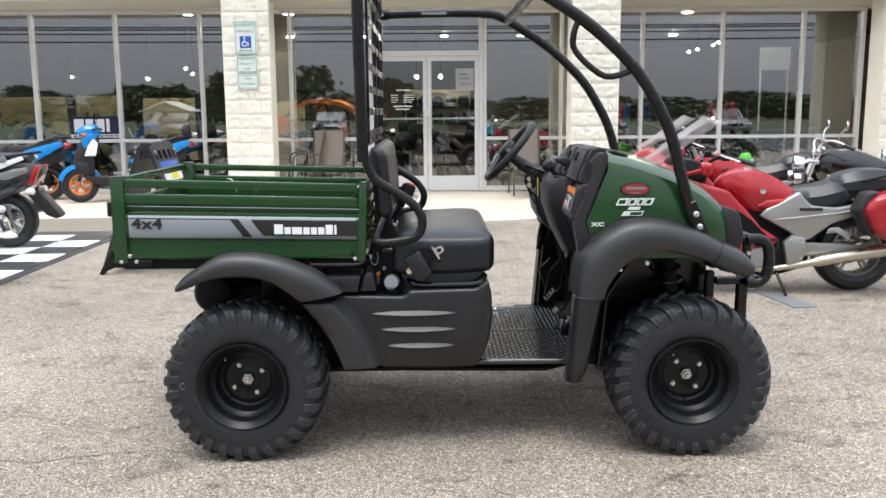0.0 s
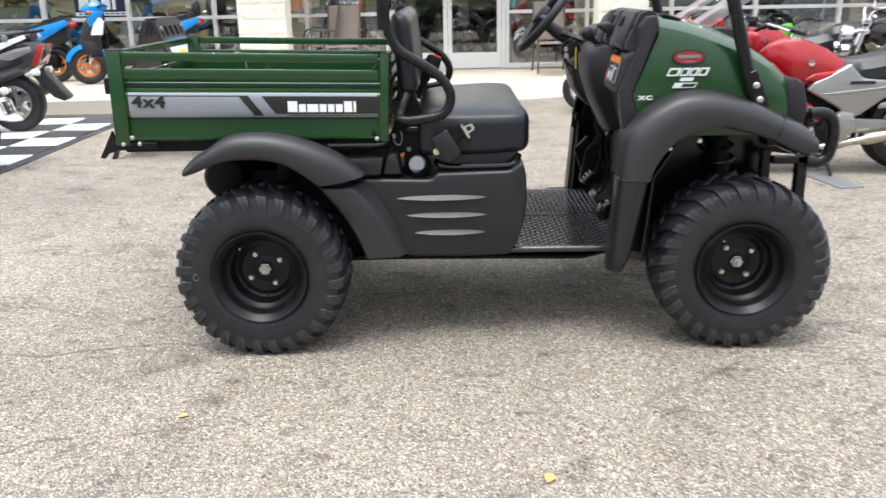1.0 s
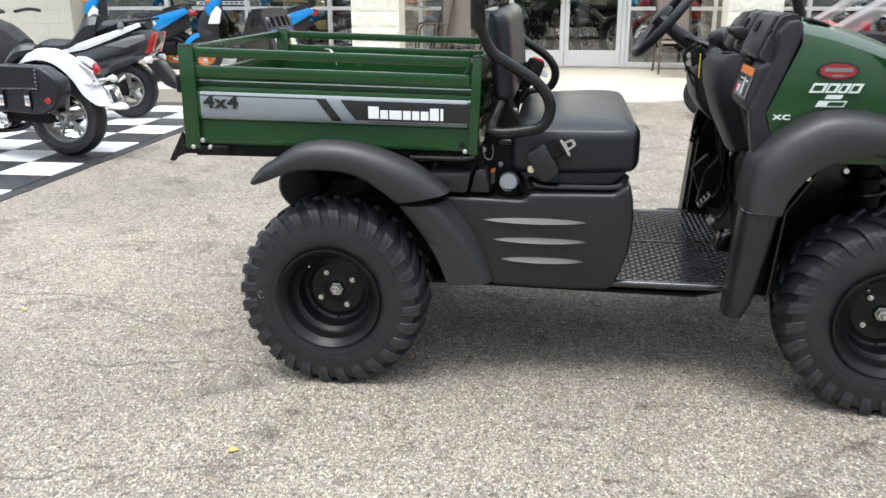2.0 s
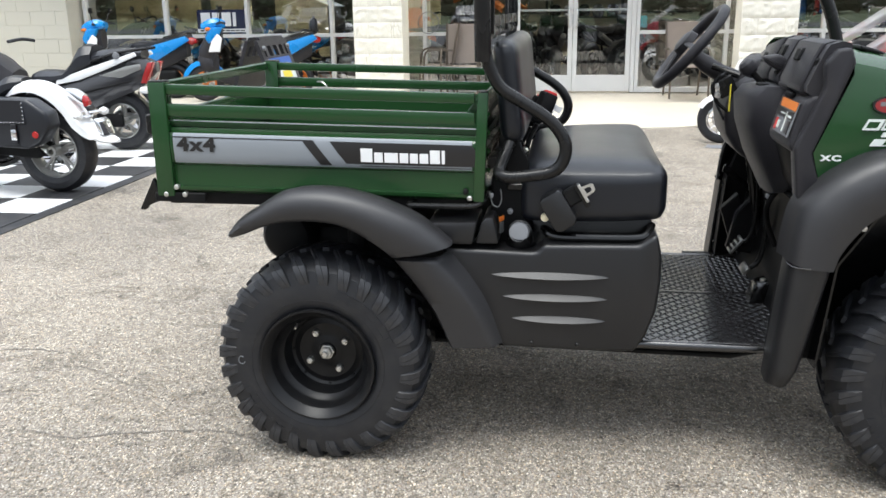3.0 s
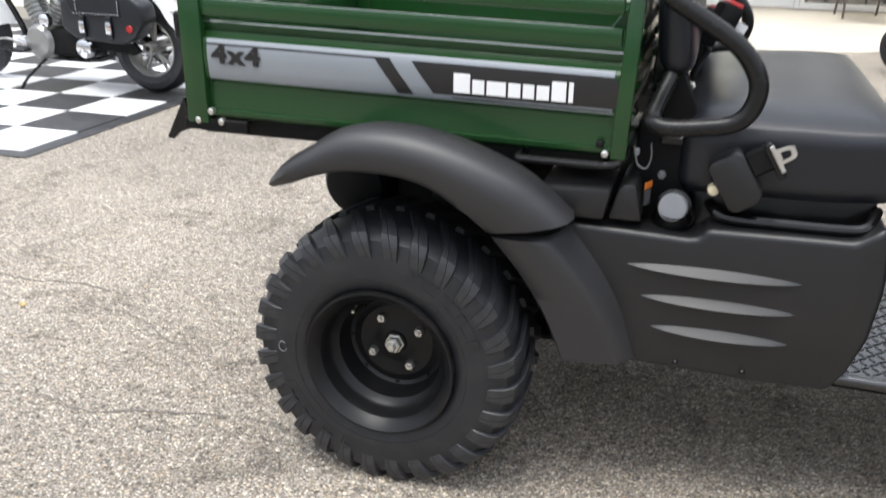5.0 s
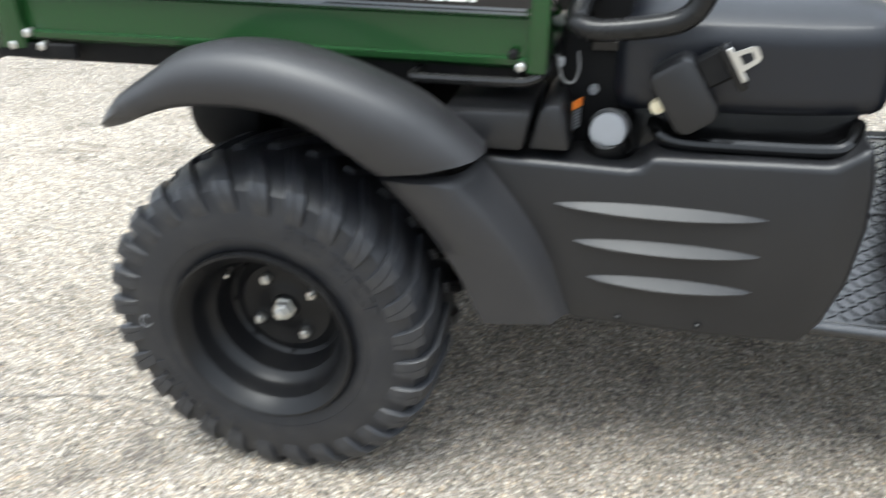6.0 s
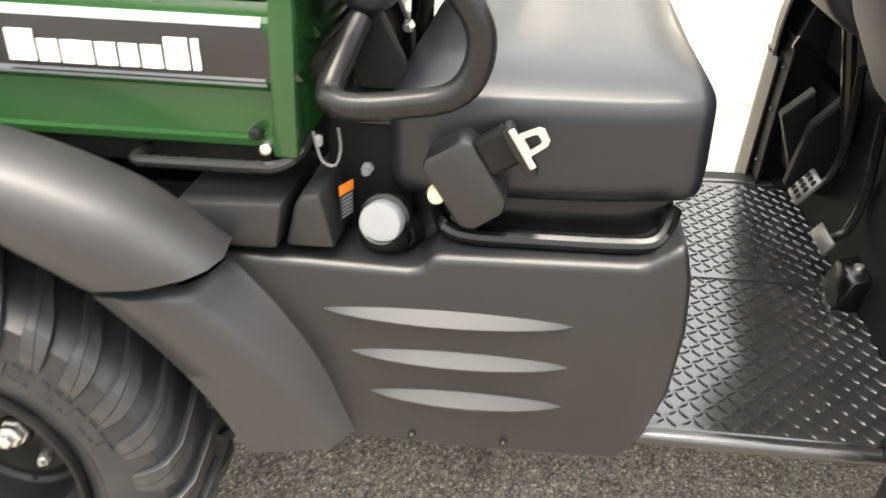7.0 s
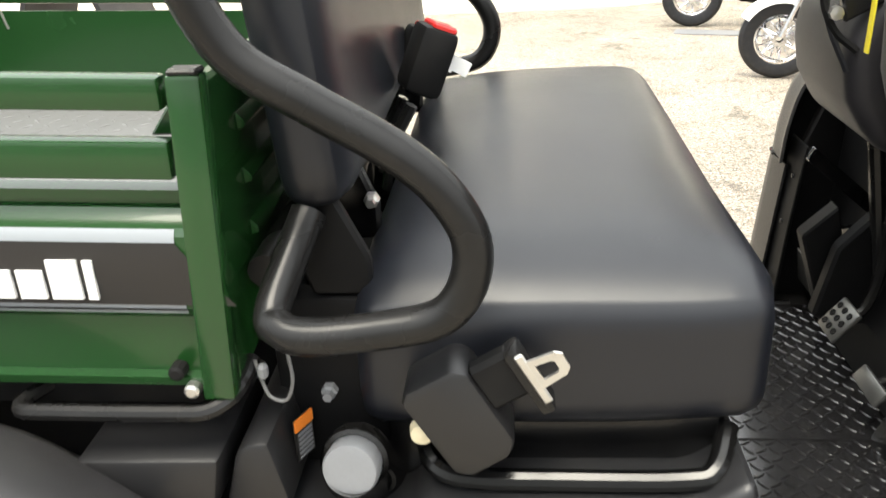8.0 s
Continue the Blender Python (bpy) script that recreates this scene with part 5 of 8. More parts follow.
for y0, y1, z0, z1, mt in ((-0.07, -0.03, 0.004, 0.010, SIGNWHITE), (0.0, 0.05, 0.008, 0.012, SIGNWHITE), (-0.074, -0.050, -0.040, -0.004, BLACKSTICK), (-0.02, -0.012, -0.038, 0.018, SIGNWHITE), (0.03, 0.05, -0.034, -0.012, SIGNWHITE), (0.056, 0.074, -0.040, -0.008, REDPL)):
    part("label_mark", box(bmesh.new(), -0.0105, -0.008, y0, y1, z0, z1, 0, 1, lm), mt, lb)
k = part("shift_lever", rod(bmesh.new(), (1.345, 0.50, 1.085), (1.292, 0.50, 1.140), 0.010), STEEL, dash_ob)
part("knob", lathe(bmesh.new(), [(-0.026, 0.013), (-0.020, 0.022), (-0.004, 0.028), (0.012, 0.025), (0.022, 0.014), (0.024, 0.0001)], 20, axis="z", m=pose(1.286, 0.50, 1.148, 0, -42, 0)), DASHBLACK, k, "round black shift knob")
k = part("brake_lever", rod(bmesh.new(), (1.375, 0.37, 1.10), (1.348, 0.37, 1.15), 0.012), STEEL, dash_ob)
part("handle", prism(bmesh.new(), [(1.300, 1.178), (1.302, 1.190), (1.345, 1.196), (1.368, 1.184), (1.366, 1.150), (1.345, 1.146)], 0.345, 0.395, 0.010, 3), DASHBLACK, k)
def console():
    """Centre console: a wedge that narrows downwards, its side sweeping back to the label panel."""
    secs = [(0.275, ((1.350, 1.104), (1.332, 1.05), (1.324, 0.985), (1.350, 0.92), (1.40, 0.84))),
            (0.315, ((1.325, 1.102), (1.300, 1.06), (1.296, 0.985), (1.330, 0.90), (1.385, 0.80))),
            (0.365, ((1.298, 1.098), (1.272, 1.07), (1.276, 0.98), (1.308, 0.89), (1.366, 0.768))),
            (0.46, ((1.285, 1.094), (1.259, 1.065), (1.266, 0.98), (1.300, 0.88), (1.360, 0.757))),
            (0.57, ((1.285, 1.090), (1.260, 1.060), (1.268, 0.98), (1.302, 0.88), (1.362, 0.760))),
            (0.615, ((1.305, 1.085), (1.282, 1.050), (1.288, 0.97), (1.320, 0.88), (1.372, 0.775))),
            (0.64, ((1.335, 1.075), (1.320, 1.040), (1.325, 0.96), (1.350, 0.88), (1.39, 0.80)))]
    rows = [[(x, y, z) for x, z in f] + [(1.42, y, f[-1][1]), (1.42, y, 1.11)] for y, f in secs]
    cols = list(zip(*[curve(list(c), 4) for c in zip(*rows)]))
    return loft(bmesh.new(), [list(c) for c in cols], closed=True, cap=True)


part("console", console(), DASHBLACK, utv, "tapering black centre console", sharp=55)
part("console_tray", box(bmesh.new(), 1.305, 1.336, 0.40, 0.46, 1.090, 1.105, 0.006, 2), DARK, utv)
part("column_rod", rod(bmesh.new(), (1.30, 0.70, 1.105), (1.215, 0.74, 1.135), 0.012, 10), STEEL, utv)
for yy, zz in ((0.66, 1.075), (0.655, 1.045)):
    part("column_bolt", lathe(bmesh.new(), [(0.0, 0.011), (-0.012, 0.010), (-0.013, 0.0001)], 8, (1.222, yy, zz)), ZINC, utv)
part("column_bracket", prism(bmesh.new(), [(1.235, 1.03), (1.222, 1.09), (1.262, 1.115), (1.29, 1.06)], 0.645, 0.665, 0.004, 1), STEEL, utv)
part("column_cable", tube(bmesh.new(), [(1.23, 0.665, 1.11), (1.205, 0.66, 1.07), (1.225, 0.655, 1.02), (1.26, 0.65, 0.99)], 0.006, 6, 5), DARK, utv)
part("column_cable", tube(bmesh.new(), [(1.25, 0.675, 1.12), (1.218, 0.67, 1.085), (1.215, 0.66, 1.035), (1.25, 0.65, 0.96)], 0.005, 6, 5), RUBBER, utv)
part("key_tag", box(bmesh.new(), 1.255, 1.258, 0.60, 0.614, 0.995, 1.085, 0.001, 1), YELLOW, utv, "yellow key tag hanging from the ignition")
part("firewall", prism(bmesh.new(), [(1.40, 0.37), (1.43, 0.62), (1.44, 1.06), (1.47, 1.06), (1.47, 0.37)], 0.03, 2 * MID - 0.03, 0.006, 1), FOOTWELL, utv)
part("column_shroud", tube(bmesh.new(), [(1.34, 0.80, 1.06), (1.22, 0.80, 1.125), (1.14, 0.80, 1.185)], [0.036, 0.030, 0.026], 12, 4), DASHBLACK, utv)


def steering_wheel(c, r, tilt):
    m = pose(*c, 0, tilt, 0)
    ring = [m @ Vector((0, r * math.cos(a), r * math.sin(a))) for a in (2 * math.pi * k / 40 for k in range(41))]
    w = part("steering_wheel", tube(bmesh.new(), ring, 0.0185, 12, 1, cap=False), DASHBLACK, utv, "black three-spoke steering wheel")
    part("hub_pad", lathe(bmesh.new(), [(-0.01, 0.05), (-0.035, 0.045), (-0.042, 0.03), (-0.042, 0.0001)], 20, axis="x", m=m), DASHBLACK, w)
    for a in (0, math.pi, -math.pi / 2):
        part("spoke", tube(bmesh.new(), [m @ Vector((-0.02, 0.03 * math.cos(a), 0.03 * math.sin(a))), m @ Vector((0, (r - 0.005) * math.cos(a), (r - 0.005) * math.sin(a)))], 0.015, 8, 1, flat=0.5), DASHBLACK, w)


steering_wheel((1.142, 0.80, 1.198), 0.165, 40)
for y, x, z, w, h in ((0.72, 1.335, 0.500, 0.036, 0.034), (0.585, 1.345, 0.452, 0.046, 0.016)):
    m = pose(x, y, z, 0, 38, 0)
    p = part("pedal", box(bmesh.new(), -0.005, 0.005, -w, w, -h, h, 0.004, 2, m), PEDAL, utv, "worn steel pedal pad with round grip holes")
    for a in (-0.6, 0, 0.6):
        for b in ((-0.55, 0, 0.55) if h > 0.02 else ()):
            part("grip_hole", lathe(bmesh.new(), [(-0.0075, 0.0062), (-0.0058, 0.0066), (-0.0054, 0.0001)], 10, axis="x", m=m @ pose(0, a * w, b * h)), DARK, p)
    part("pedal_arm", tube(bmesh.new(), [(x + 0.004, y, z - 0.004), (x + 0.045, y + 0.01, z + 0.02), (x + 0.065, y + 0.02, z + 0.10), (x + 0.06, y + 0.02, z + 0.25)], 0.009, 8), STEEL, p)
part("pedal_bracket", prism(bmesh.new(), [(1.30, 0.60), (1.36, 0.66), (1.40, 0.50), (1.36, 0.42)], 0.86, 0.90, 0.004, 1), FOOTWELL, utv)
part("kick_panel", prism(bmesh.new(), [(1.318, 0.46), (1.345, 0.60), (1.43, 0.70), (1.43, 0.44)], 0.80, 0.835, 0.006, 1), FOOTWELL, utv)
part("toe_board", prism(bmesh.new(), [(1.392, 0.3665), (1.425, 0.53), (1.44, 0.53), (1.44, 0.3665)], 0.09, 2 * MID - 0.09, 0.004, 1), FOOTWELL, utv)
part("floor_hump", prism(bmesh.new(), [(1.345, 0.3665), (1.37, 0.425), (1.43, 0.445), (1.43, 0.3665)], 0.46, 0.56, 0.008, 2), PIT, utv)
part("hump_bolt", lathe(bmesh.new(), [(0.0, 0.010), (0.007, 0.009), (0.008, 0.0001)], 8, (1.395, 0.51, 0.432), axis="z"), ZINC, utv, sharp=20)
part("steering_shaft", rod(bmesh.new(), (1.335, 0.80, 1.02), (1.425, 0.78, 0.52), 0.014, 10), STEEL, utv)
part("brace_plate", prism(bmesh.new(), [(1.30, 0.74), (1.31, 0.765), (1.43, 0.665), (1.43, 0.63)], 0.885, 0.905, 0.003, 1), PIT, utv)
part("wiring_loom", tube(bmesh.new(), [(1.41, 0.40, 0.80), (1.37, 0.43, 0.72), (1.385, 0.48, 0.64), (1.42, 0.50, 0.56)], 0.009, 8, 5), DARK, utv)
part("loom_clip", box(bmesh.new(), 1.362, 1.384, 0.42, 0.445, 0.735, 0.752, 0.004, 1), GREYCAP, utv)
part("cross_strut", rod(bmesh.new(), (1.405, 0.10, 0.775), (1.405, 0.64, 0.775), 0.009, 8), STEEL, utv)
both("sill_tube", lambda: tube(bmesh.new(), [(0.93, 0.074, 0.357), (1.15, 0.072, 0.357), (1.36, 0.072, 0.357)], 0.013, 14), PLATE)
part("brace_bar", tube(bmesh.new(), [(1.392, 1.06, 0.515), (1.404, 0.93, 0.575), (1.415, 0.79, 0.642)], 0.017, 6, 1), PIT, utv)
# added plate in place of a gap where bright ground shows through
part("bright_patch_plate", box(bmesh.new(), -0.0025, 0.0025, -0.050, 0.050, -0.044, 0.044, 0.001, 1, pose(1.374, 0.985, 0.452, 14, -16, 8)), PEDAL, utv, "added steel plate that makes a bright patch in the footwell")


def flap_flange():
    bm = prism(bmesh.new(), [(1.318, 0.372), (1.330, 0.55), (1.346, 0.72), (1.352, 0.72), (1.337, 0.55), (1.325, 0.372)], -0.012, 0.085, 0.002, 1)
    return bm


both("flap_flange", flap_flange, FOOTWELL)
for x, z in ((1.317, 0.42), (1.327, 0.55), (1.337, 0.65)):
    part("flange_bolt", lathe(bmesh.new(), [(0.0, 0.0055), (-0.004, 0.0045), (-0.005, 0.0001)], 8, (x, 2 * MID - 0.055, z), axis="x"), STEEL, utv)
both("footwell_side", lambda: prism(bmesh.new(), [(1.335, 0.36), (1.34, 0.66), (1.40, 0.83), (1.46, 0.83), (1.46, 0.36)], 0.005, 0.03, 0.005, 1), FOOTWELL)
floor_ob = part("floor_plate", box(bmesh.new(), 0.90, 1.40, 0.085, 2 * MID - 0.085, 0.352, 0.366, 0.002, 1), PLATE, utv, "black diamond tread steel floor")
part("floor_lip", box(bmesh.new(), 1.20, 1.46, 2 * MID - 0.085, 2 * MID - 0.004, 0.345, 0.362, 0.002, 1), DARK, floor_ob)
part("floor_strip", box(bmesh.new(), 0.97, 1.40, 0.55, 0.565, 0.366, 0.369), PLATE, floor_ob)
bm = bmesh.new()
for i in range(21):
    for j in range(44):
        x, y = 0.978 + i * 0.0205, 0.10 + j * 0.0210
        m = pose(x, y, 0.3664, 0, 0, 32 if (i + j) % 2 else -58)
        ends = [(-0.0128, 0), (-0.0060, -0.0036), (0.0060, -0.0036), (0.0128, 0), (0.0060, 0.0036), (-0.0060, 0.0036)]
        lo = [bm.verts.new(m @ Vector((px, py, 0))) for px, py in ends]
        hi = [bm.verts.new(m @ Vector((px * 0.78, py * 0.28, 0.0018))) for px, py in ends]
        bm.faces.new(hi)
        for q in range(6):
            bm.faces.new((lo[q], lo[(q + 1) % 6], hi[(q + 1) % 6], hi[q]))
part("floor_tread", bm, PLATE, floor_ob, kind="stuff")

# ---- hood marks ----
def plaque(name, x0, x1, z0, z1, y, material, parent, skew=0.0, label=""):
    bm = bmesh.new()
    prism(bm, [(x0, z0), (x1, z0), (x1 + skew, z1), (x0 + skew, z1)], y, y + 0.012)
    return part(name, bm, material, parent, label)


def oval(name, cx, cz, rx, rz, y, material, parent, label=""):
    return part(name, prism(bmesh.new(), [(cx + rx * math.cos(a), cz + rz * math.sin(a)) for a in (2 * math.pi * k / 28 for k in range(28))], y, y + 0.012), material, parent, label)


o = oval("dealer_sticker", 1.568, 1.083, 0.058, 0.026, -0.006, BLACKSTICK, hood_ob, "oval red and black dealer sticker")
oval("sticker_field", 1.568, 1.083, 0.053, 0.022, -0.0066, STICKERRED, o)
plaque("sticker_bar", 1.528, 1.608, 1.081, 1.092, -0.0072, GREYCAP, o)
plaque("sticker_bar", 1.552, 1.586, 1.067, 1.071, -0.0072, GREYCAP, o)
x = 1.492
for w in (0.040, 0.030, 0.026, 0.030):
    plaque("model_mark", x, x + w, 1.018, 1.046, -0.005, SIGNWHITE, hood_ob, 0.014)
    plaque("model_mark_core", x + 0.007, x + w - 0.006, 1.024, 1.040, -0.0056, GREEN, hood_ob, 0.008)
    x += w + 0.005
plaque("model_mark", 1.54, 1.585, 1.000, 1.012, -0.005, SIGNWHITE, hood_ob, 0.006)
plaque("maker_mark", 1.515, 1.595, 0.976, 0.994, -0.005, SIGNWHITE, hood_ob, 0.01)
plaque("maker_mark_core", 1.545, 1.592, 0.979, 0.991, -0.0056, GREEN, hood_ob, 0.008)
words("trim_mark", "XC", 0.0215, SIGNWHITE, hood_ob, pose(1.420, -0.0075, 0.9425, 90, 0, 0) @ Matrix.Diagonal((1.55, 0.95, 1, 1)), "white trim letters", 0.001, spacing=1.18, bold=0.0010)

# ---- front guard ----
LOOP = [(2.075, 0.675), (2.115, 0.672), (2.150, 0.69), (2.166, 0.74), (2.166, 0.80), (2.150, 0.842), (2.115, 0.858), (2.07, 0.856)]
g = part("front_guard", tube(bmesh.new(), [(x, 0.12, z) for x, z in LOOP], 0.023, 12, 4), STEEL, utv, "black tubular steel front guard")
part("guard_loop", tube(bmesh.new(), [(x, 2 * MID - 0.12, z) for x, z in LOOP], 0.023, 12, 4), STEEL, g)
for z, x in ((0.845, 2.12), (0.68, 2.125)):
    part("guard_bar", rod(bmesh.new(), (x, 0.12, z), (x, 2 * MID - 0.12, z), 0.022, 12), STEEL, g)
for y in (0.12, 2 * MID - 0.16):
    part("guard_arm", box(bmesh.new(), 1.95, 2.11, y, y + 0.04, 0.665, 0.695, 0.004, 1), STEEL, g)
    part("guard_arm", box(bmesh.new(), 1.96, 2.09, y, y + 0.03, 0.845, 0.868, 0.004, 1), STEEL, g)
    part("guard_leg", box(bmesh.new(), 2.045, 2.085, y, y + 0.04, 0.50, 0.70, 0.004, 1), STEEL, g)
    part("guard_leg", box(bmesh.new(), 1.915, 1.95, y + 0.02, y + 0.06, 0.58, 0.72, 0.004, 1), STEEL, g)
    part("guard_brace", box(bmesh.new(), 2.062, 2.092, y, y + 0.03, 0.69, 0.86, 0.004, 1), STEEL, g)
    part("guard_bolt", lathe(bmesh.new(), [(0, 0.010), (-0.01, 0.009), (-0.01, 0.0001)], 8, (2.078, y, 0.80)), ZINC, g)

part("tailgate_cable", tube(bmesh.new(), [(-0.30, 2 * MID - 0.045, 1.06), (-0.27, 2 * MID - 0.06, 1.055), (-0.25, 2 * MID - 0.07, 1.03), (-0.245, 2 * MID - 0.06, 0.99)], 0.003, 6, 4), ZINC, bed)


# ---- motorcycles and scooters ----
def bike_wheel(parent, x, r, w, rim_mat, style="cast", tyre_depth=0.32, disc=True, y=0.0):
    ri = r * (1 - tyre_depth)
    prof = [(-w * 0.36, ri), (-w * 0.5, ri + (r - ri) * 0.35), (-w * 0.46, ri + (r - ri) * 0.72), (-w * 0.25, r * 0.985), (0, r), (w * 0.25, r * 0.985), (w * 0.46, ri + (r - ri) * 0.72), (w * 0.5, ri + (r - ri) * 0.35), (w * 0.36, ri)]
    t = part("wheel", lathe(bmesh.new(), prof, 40, (x, y, r)), RUBBER, parent, "black road tyre")
    rim = part("rim", lathe(bmesh.new(), [(-w * 0.36, ri + 0.002), (-w * 0.38, ri - 0.008), (-w * 0.2, ri - 0.022), (w * 0.2, ri - 0.022), (w * 0.38, ri - 0.008), (w * 0.36, ri + 0.002)], 40, (x, y, r)), rim_mat, t)
    part("hub", lathe(bmesh.new(), [(-w * 0.5, 0.02), (-w * 0.5, 0.04), (-w * 0.2, 0.045), (w * 0.2, 0.045), (w * 0.5, 0.04), (w * 0.5, 0.02)], 16, (x, y, r)), rim_mat, t)
    sp = bmesh.new()
    if style == "cast":
        for k in range(5):
            a = 2 * math.pi * k / 5 + 0.3
            for d in (-0.13, 0.13):
                tube(sp, [(x + 0.035 * math.cos(a), y, r + 0.035 * math.sin(a)), (x + (ri - 0.015) * math.cos(a + d), y, r + (ri - 0.015) * math.sin(a + d))], 0.013, 6, 1)
    else:
        for k in range(28):
            a = 2 * math.pi * k / 28
            d = 0.35 if k % 2 else -0.35
            s = 0.5 if k % 4 < 2 else -0.5
            tube(sp, [(x + 0.04 * math.cos(a), y + s * w * 0.7, r + 0.04 * math.sin(a)), (x + (ri - 0.012) * math.cos(a + d), y, r + (ri - 0.012) * math.sin(a + d))], 0.0028, 4, 1)
    part("spokes", sp, rim_mat, t)
    if disc:
        part("brake_disc", lathe(bmesh.new(), [(-w * 0.55, ri * 0.38), (-w * 0.55 - 0.004, ri * 0.38), (-w * 0.55 - 0.004, ri * 0.66), (-w * 0.55, ri * 0.66)], 32, (x, y, r)), CHROME, t)
    return t


def shell(stations, n=3):
    """Body panel from rings of (x, half width, low, high): softly rounded."""
    rows = []
    for x, hw, z0, z1 in stations:
        h = z1 - z0
        rows.append([(x, -hw * 0.75, z0), (x, -hw, z0 + h * 0.3), (x, -hw * 0.96, z0 + h * 0.62), (x, -hw * 0.62, z0 + h * 0.93), (x, 0, z1),
                     (x, hw * 0.62, z0 + h * 0.93), (x, hw * 0.96, z0 + h * 0.62), (x, hw, z0 + h * 0.3), (x, hw * 0.75, z0), (x, 0, z0)])
    cols = list(zip(*[curve(list(c), n) for c in zip(*rows)]))
    return loft(bmesh.new(), [list(c) for c in cols], closed=True, cap=True)


def fender_strip(x, r, w, a0, a1, z0, n=14, drop=0.05):
    """Mudguard over a wheel, curved across."""
    rows = []
    for k in range(n + 1):
        a = radians(a0 + (a1 - a0) * k / n)
        c, s = math.cos(a), math.sin(a)
        rows.append([(x + (r - d) * c, yy, z0 + (r - d) * s) for yy, d in ((-w, drop), (-w * 0.85, 0.012), (-w * 0.45, 0.002), (0, 0), (w * 0.45, 0.002), (w * 0.85, 0.012), (w, drop))])
    return thick(loft(bmesh.new(), rows), 0.004)


def finned(at, r, h, tilt, fins=7):
    bm = bmesh.new()
    m = pose(*at, 0, tilt, 0)
    prof = []
    for k in range(fins):
        z = h * k / fins
        prof += [(z, r), (z + h / fins * 0.45, r), (z + h / fins * 0.5, r * 0.8), (z + h / fins * 0.95, r * 0.8)]
    lathe(bm, prof + [(h, r * 0.9), (h + 0.02, r * 0.75), (h + 0.025, 0.0001)], 18, axis="z", m=m)
    return bm


def cruiser(name, label, at, turn, tank, fender, bags=True, screen=False, group="", rim="cast", trim=False):
    b = thing(name, label, "motorcycle", at, turn, group)
    bike_wheel(b, -0.78, 0.315, 0.17, CHROME if rim == "wire" else SILVER, rim, 0.36)
    bike_wheel(b, 0.86, 0.325, 0.13, CHROME if rim == "wire" else SILVER, rim, 0.33)
    f = part("frame", tube(bmesh.new(), [(0.62, 0, 0.80), (0.40, 0, 0.42), (0.30, 0, 0.22), (-0.30, 0, 0.20), (-0.55, 0, 0.36)], 0.022, 10, 4), STEEL, b)
    part("top_tube", tube(bmesh.new(), [(0.60, 0, 0.84), (0.1, 0, 0.72), (-0.45, 0, 0.52), (-0.78, 0, 0.33)], 0.022, 10, 4), STEEL, f)
    part("tank", shell([(-0.10, 0.06, 0.74, 0.84), (0.02, 0.14, 0.72, 0.93), (0.24, 0.175, 0.72, 1.02), (0.44, 0.15, 0.76, 1.03), (0.58, 0.06, 0.82, 0.96)]), tank, b, "glossy fuel tank")
    part("seat", shell([(-0.46, 0.12, 0.64, 0.80), (-0.36, 0.18, 0.60, 0.74), (-0.20, 0.19, 0.59, 0.70), (-0.04, 0.13, 0.64, 0.80), (0.04, 0.07, 0.72, 0.86)]), VINYL, b, "black leather saddle")
    part("seat_nose", shell([(-0.60, 0.08, 0.80, 0.87), (-0.48, 0.14, 0.72, 0.88), (-0.38, 0.15, 0.62, 0.80)]), VINYL, b)
    rows = []
    for q in curve([(-0.36, 0, 0.77), (-0.55, 0, 0.835), (-0.70, 0, 0.845), (-0.85, 0, 0.79), (-0.98, 0, 0.68), (-1.08, 0, 0.54), (-1.17, 0, 0.455), (-1.22, 0, 0.43)], 4):
        u = Vector((q.x + 0.74, 0, q.z - 0.36)).normalized()
        rows.append([(q.x - u.x * d, yy, q.z - u.z * d) for yy, d in ((-0.115, 0.085), (-0.105, 0.030), (-0.06, 0.006), (0, 0), (0.06, 0.006), (0.105, 0.030), (0.115, 0.085))])
    part("rear_fender", thick(loft(bmesh.new(), rows), 0.004), fender, b, "wide curved rear fender")
    part("front_fender", fender_strip(0.86, 0.365, 0.08, 25, 165, 0.325, 16, 0.08), fender, b)
    part("crankcase", lathe(bmesh.new(), [(-0.17, 0.05), (-0.16, 0.10), (-0.13, 0.125), (0.13, 0.125), (0.16, 0.10), (0.17, 0.05)], 24, (0.12, 0, 0.32), cap=True), SILVER, b, "polished engine case")
    part("gearbox", box(bmesh.new(), -0.28, 0.05, -0.13, 0.13, 0.22, 0.42, 0.04, 3), DARK, b)
    part("cylinder", finned((0.16, 0, 0.40), 0.085, 0.22, 24), SILVER, b)
    part("cylinder", finned((0.08, 0, 0.40), 0.085, 0.22, -26), SILVER, b)
    part("air_cleaner", lathe(bmesh.new(), [(-0.12, 0.085), (-0.18, 0.085), (-0.20, 0.07), (-0.205, 0.0001)], 24, (0.12, 0, 0.56)), CHROME, b, "chrome air cleaner")
    part("clutch_cover", lathe(bmesh.new(), [(-0.15, 0.085), (-0.19, 0.08), (-0.20, 0.05), (-0.205, 0.0001)], 24, (-0.16, 0, 0.32)), CHROME, b)
    for s in (-1, 1):
        if s < 0:
            part("exhaust", tube(bmesh.new(), [(0.25, s * 0.10, 0.42), (0.34, s * 0.16, 0.30), (0.20, s * 0.19, 0.20), (-0.2, s * 0.20, 0.19), (-0.95, s * 0.21, 0.24)], [0.022, 0.024, 0.028, 0.042, 0.045], 12, 5), CHROME, b, "chrome exhaust pipe")
        part("fork_leg", rod(bmesh.new(), (0.86, s * 0.085, 0.325), (0.62, s * 0.085, 0.92), 0.024, 10), CHROME, b)
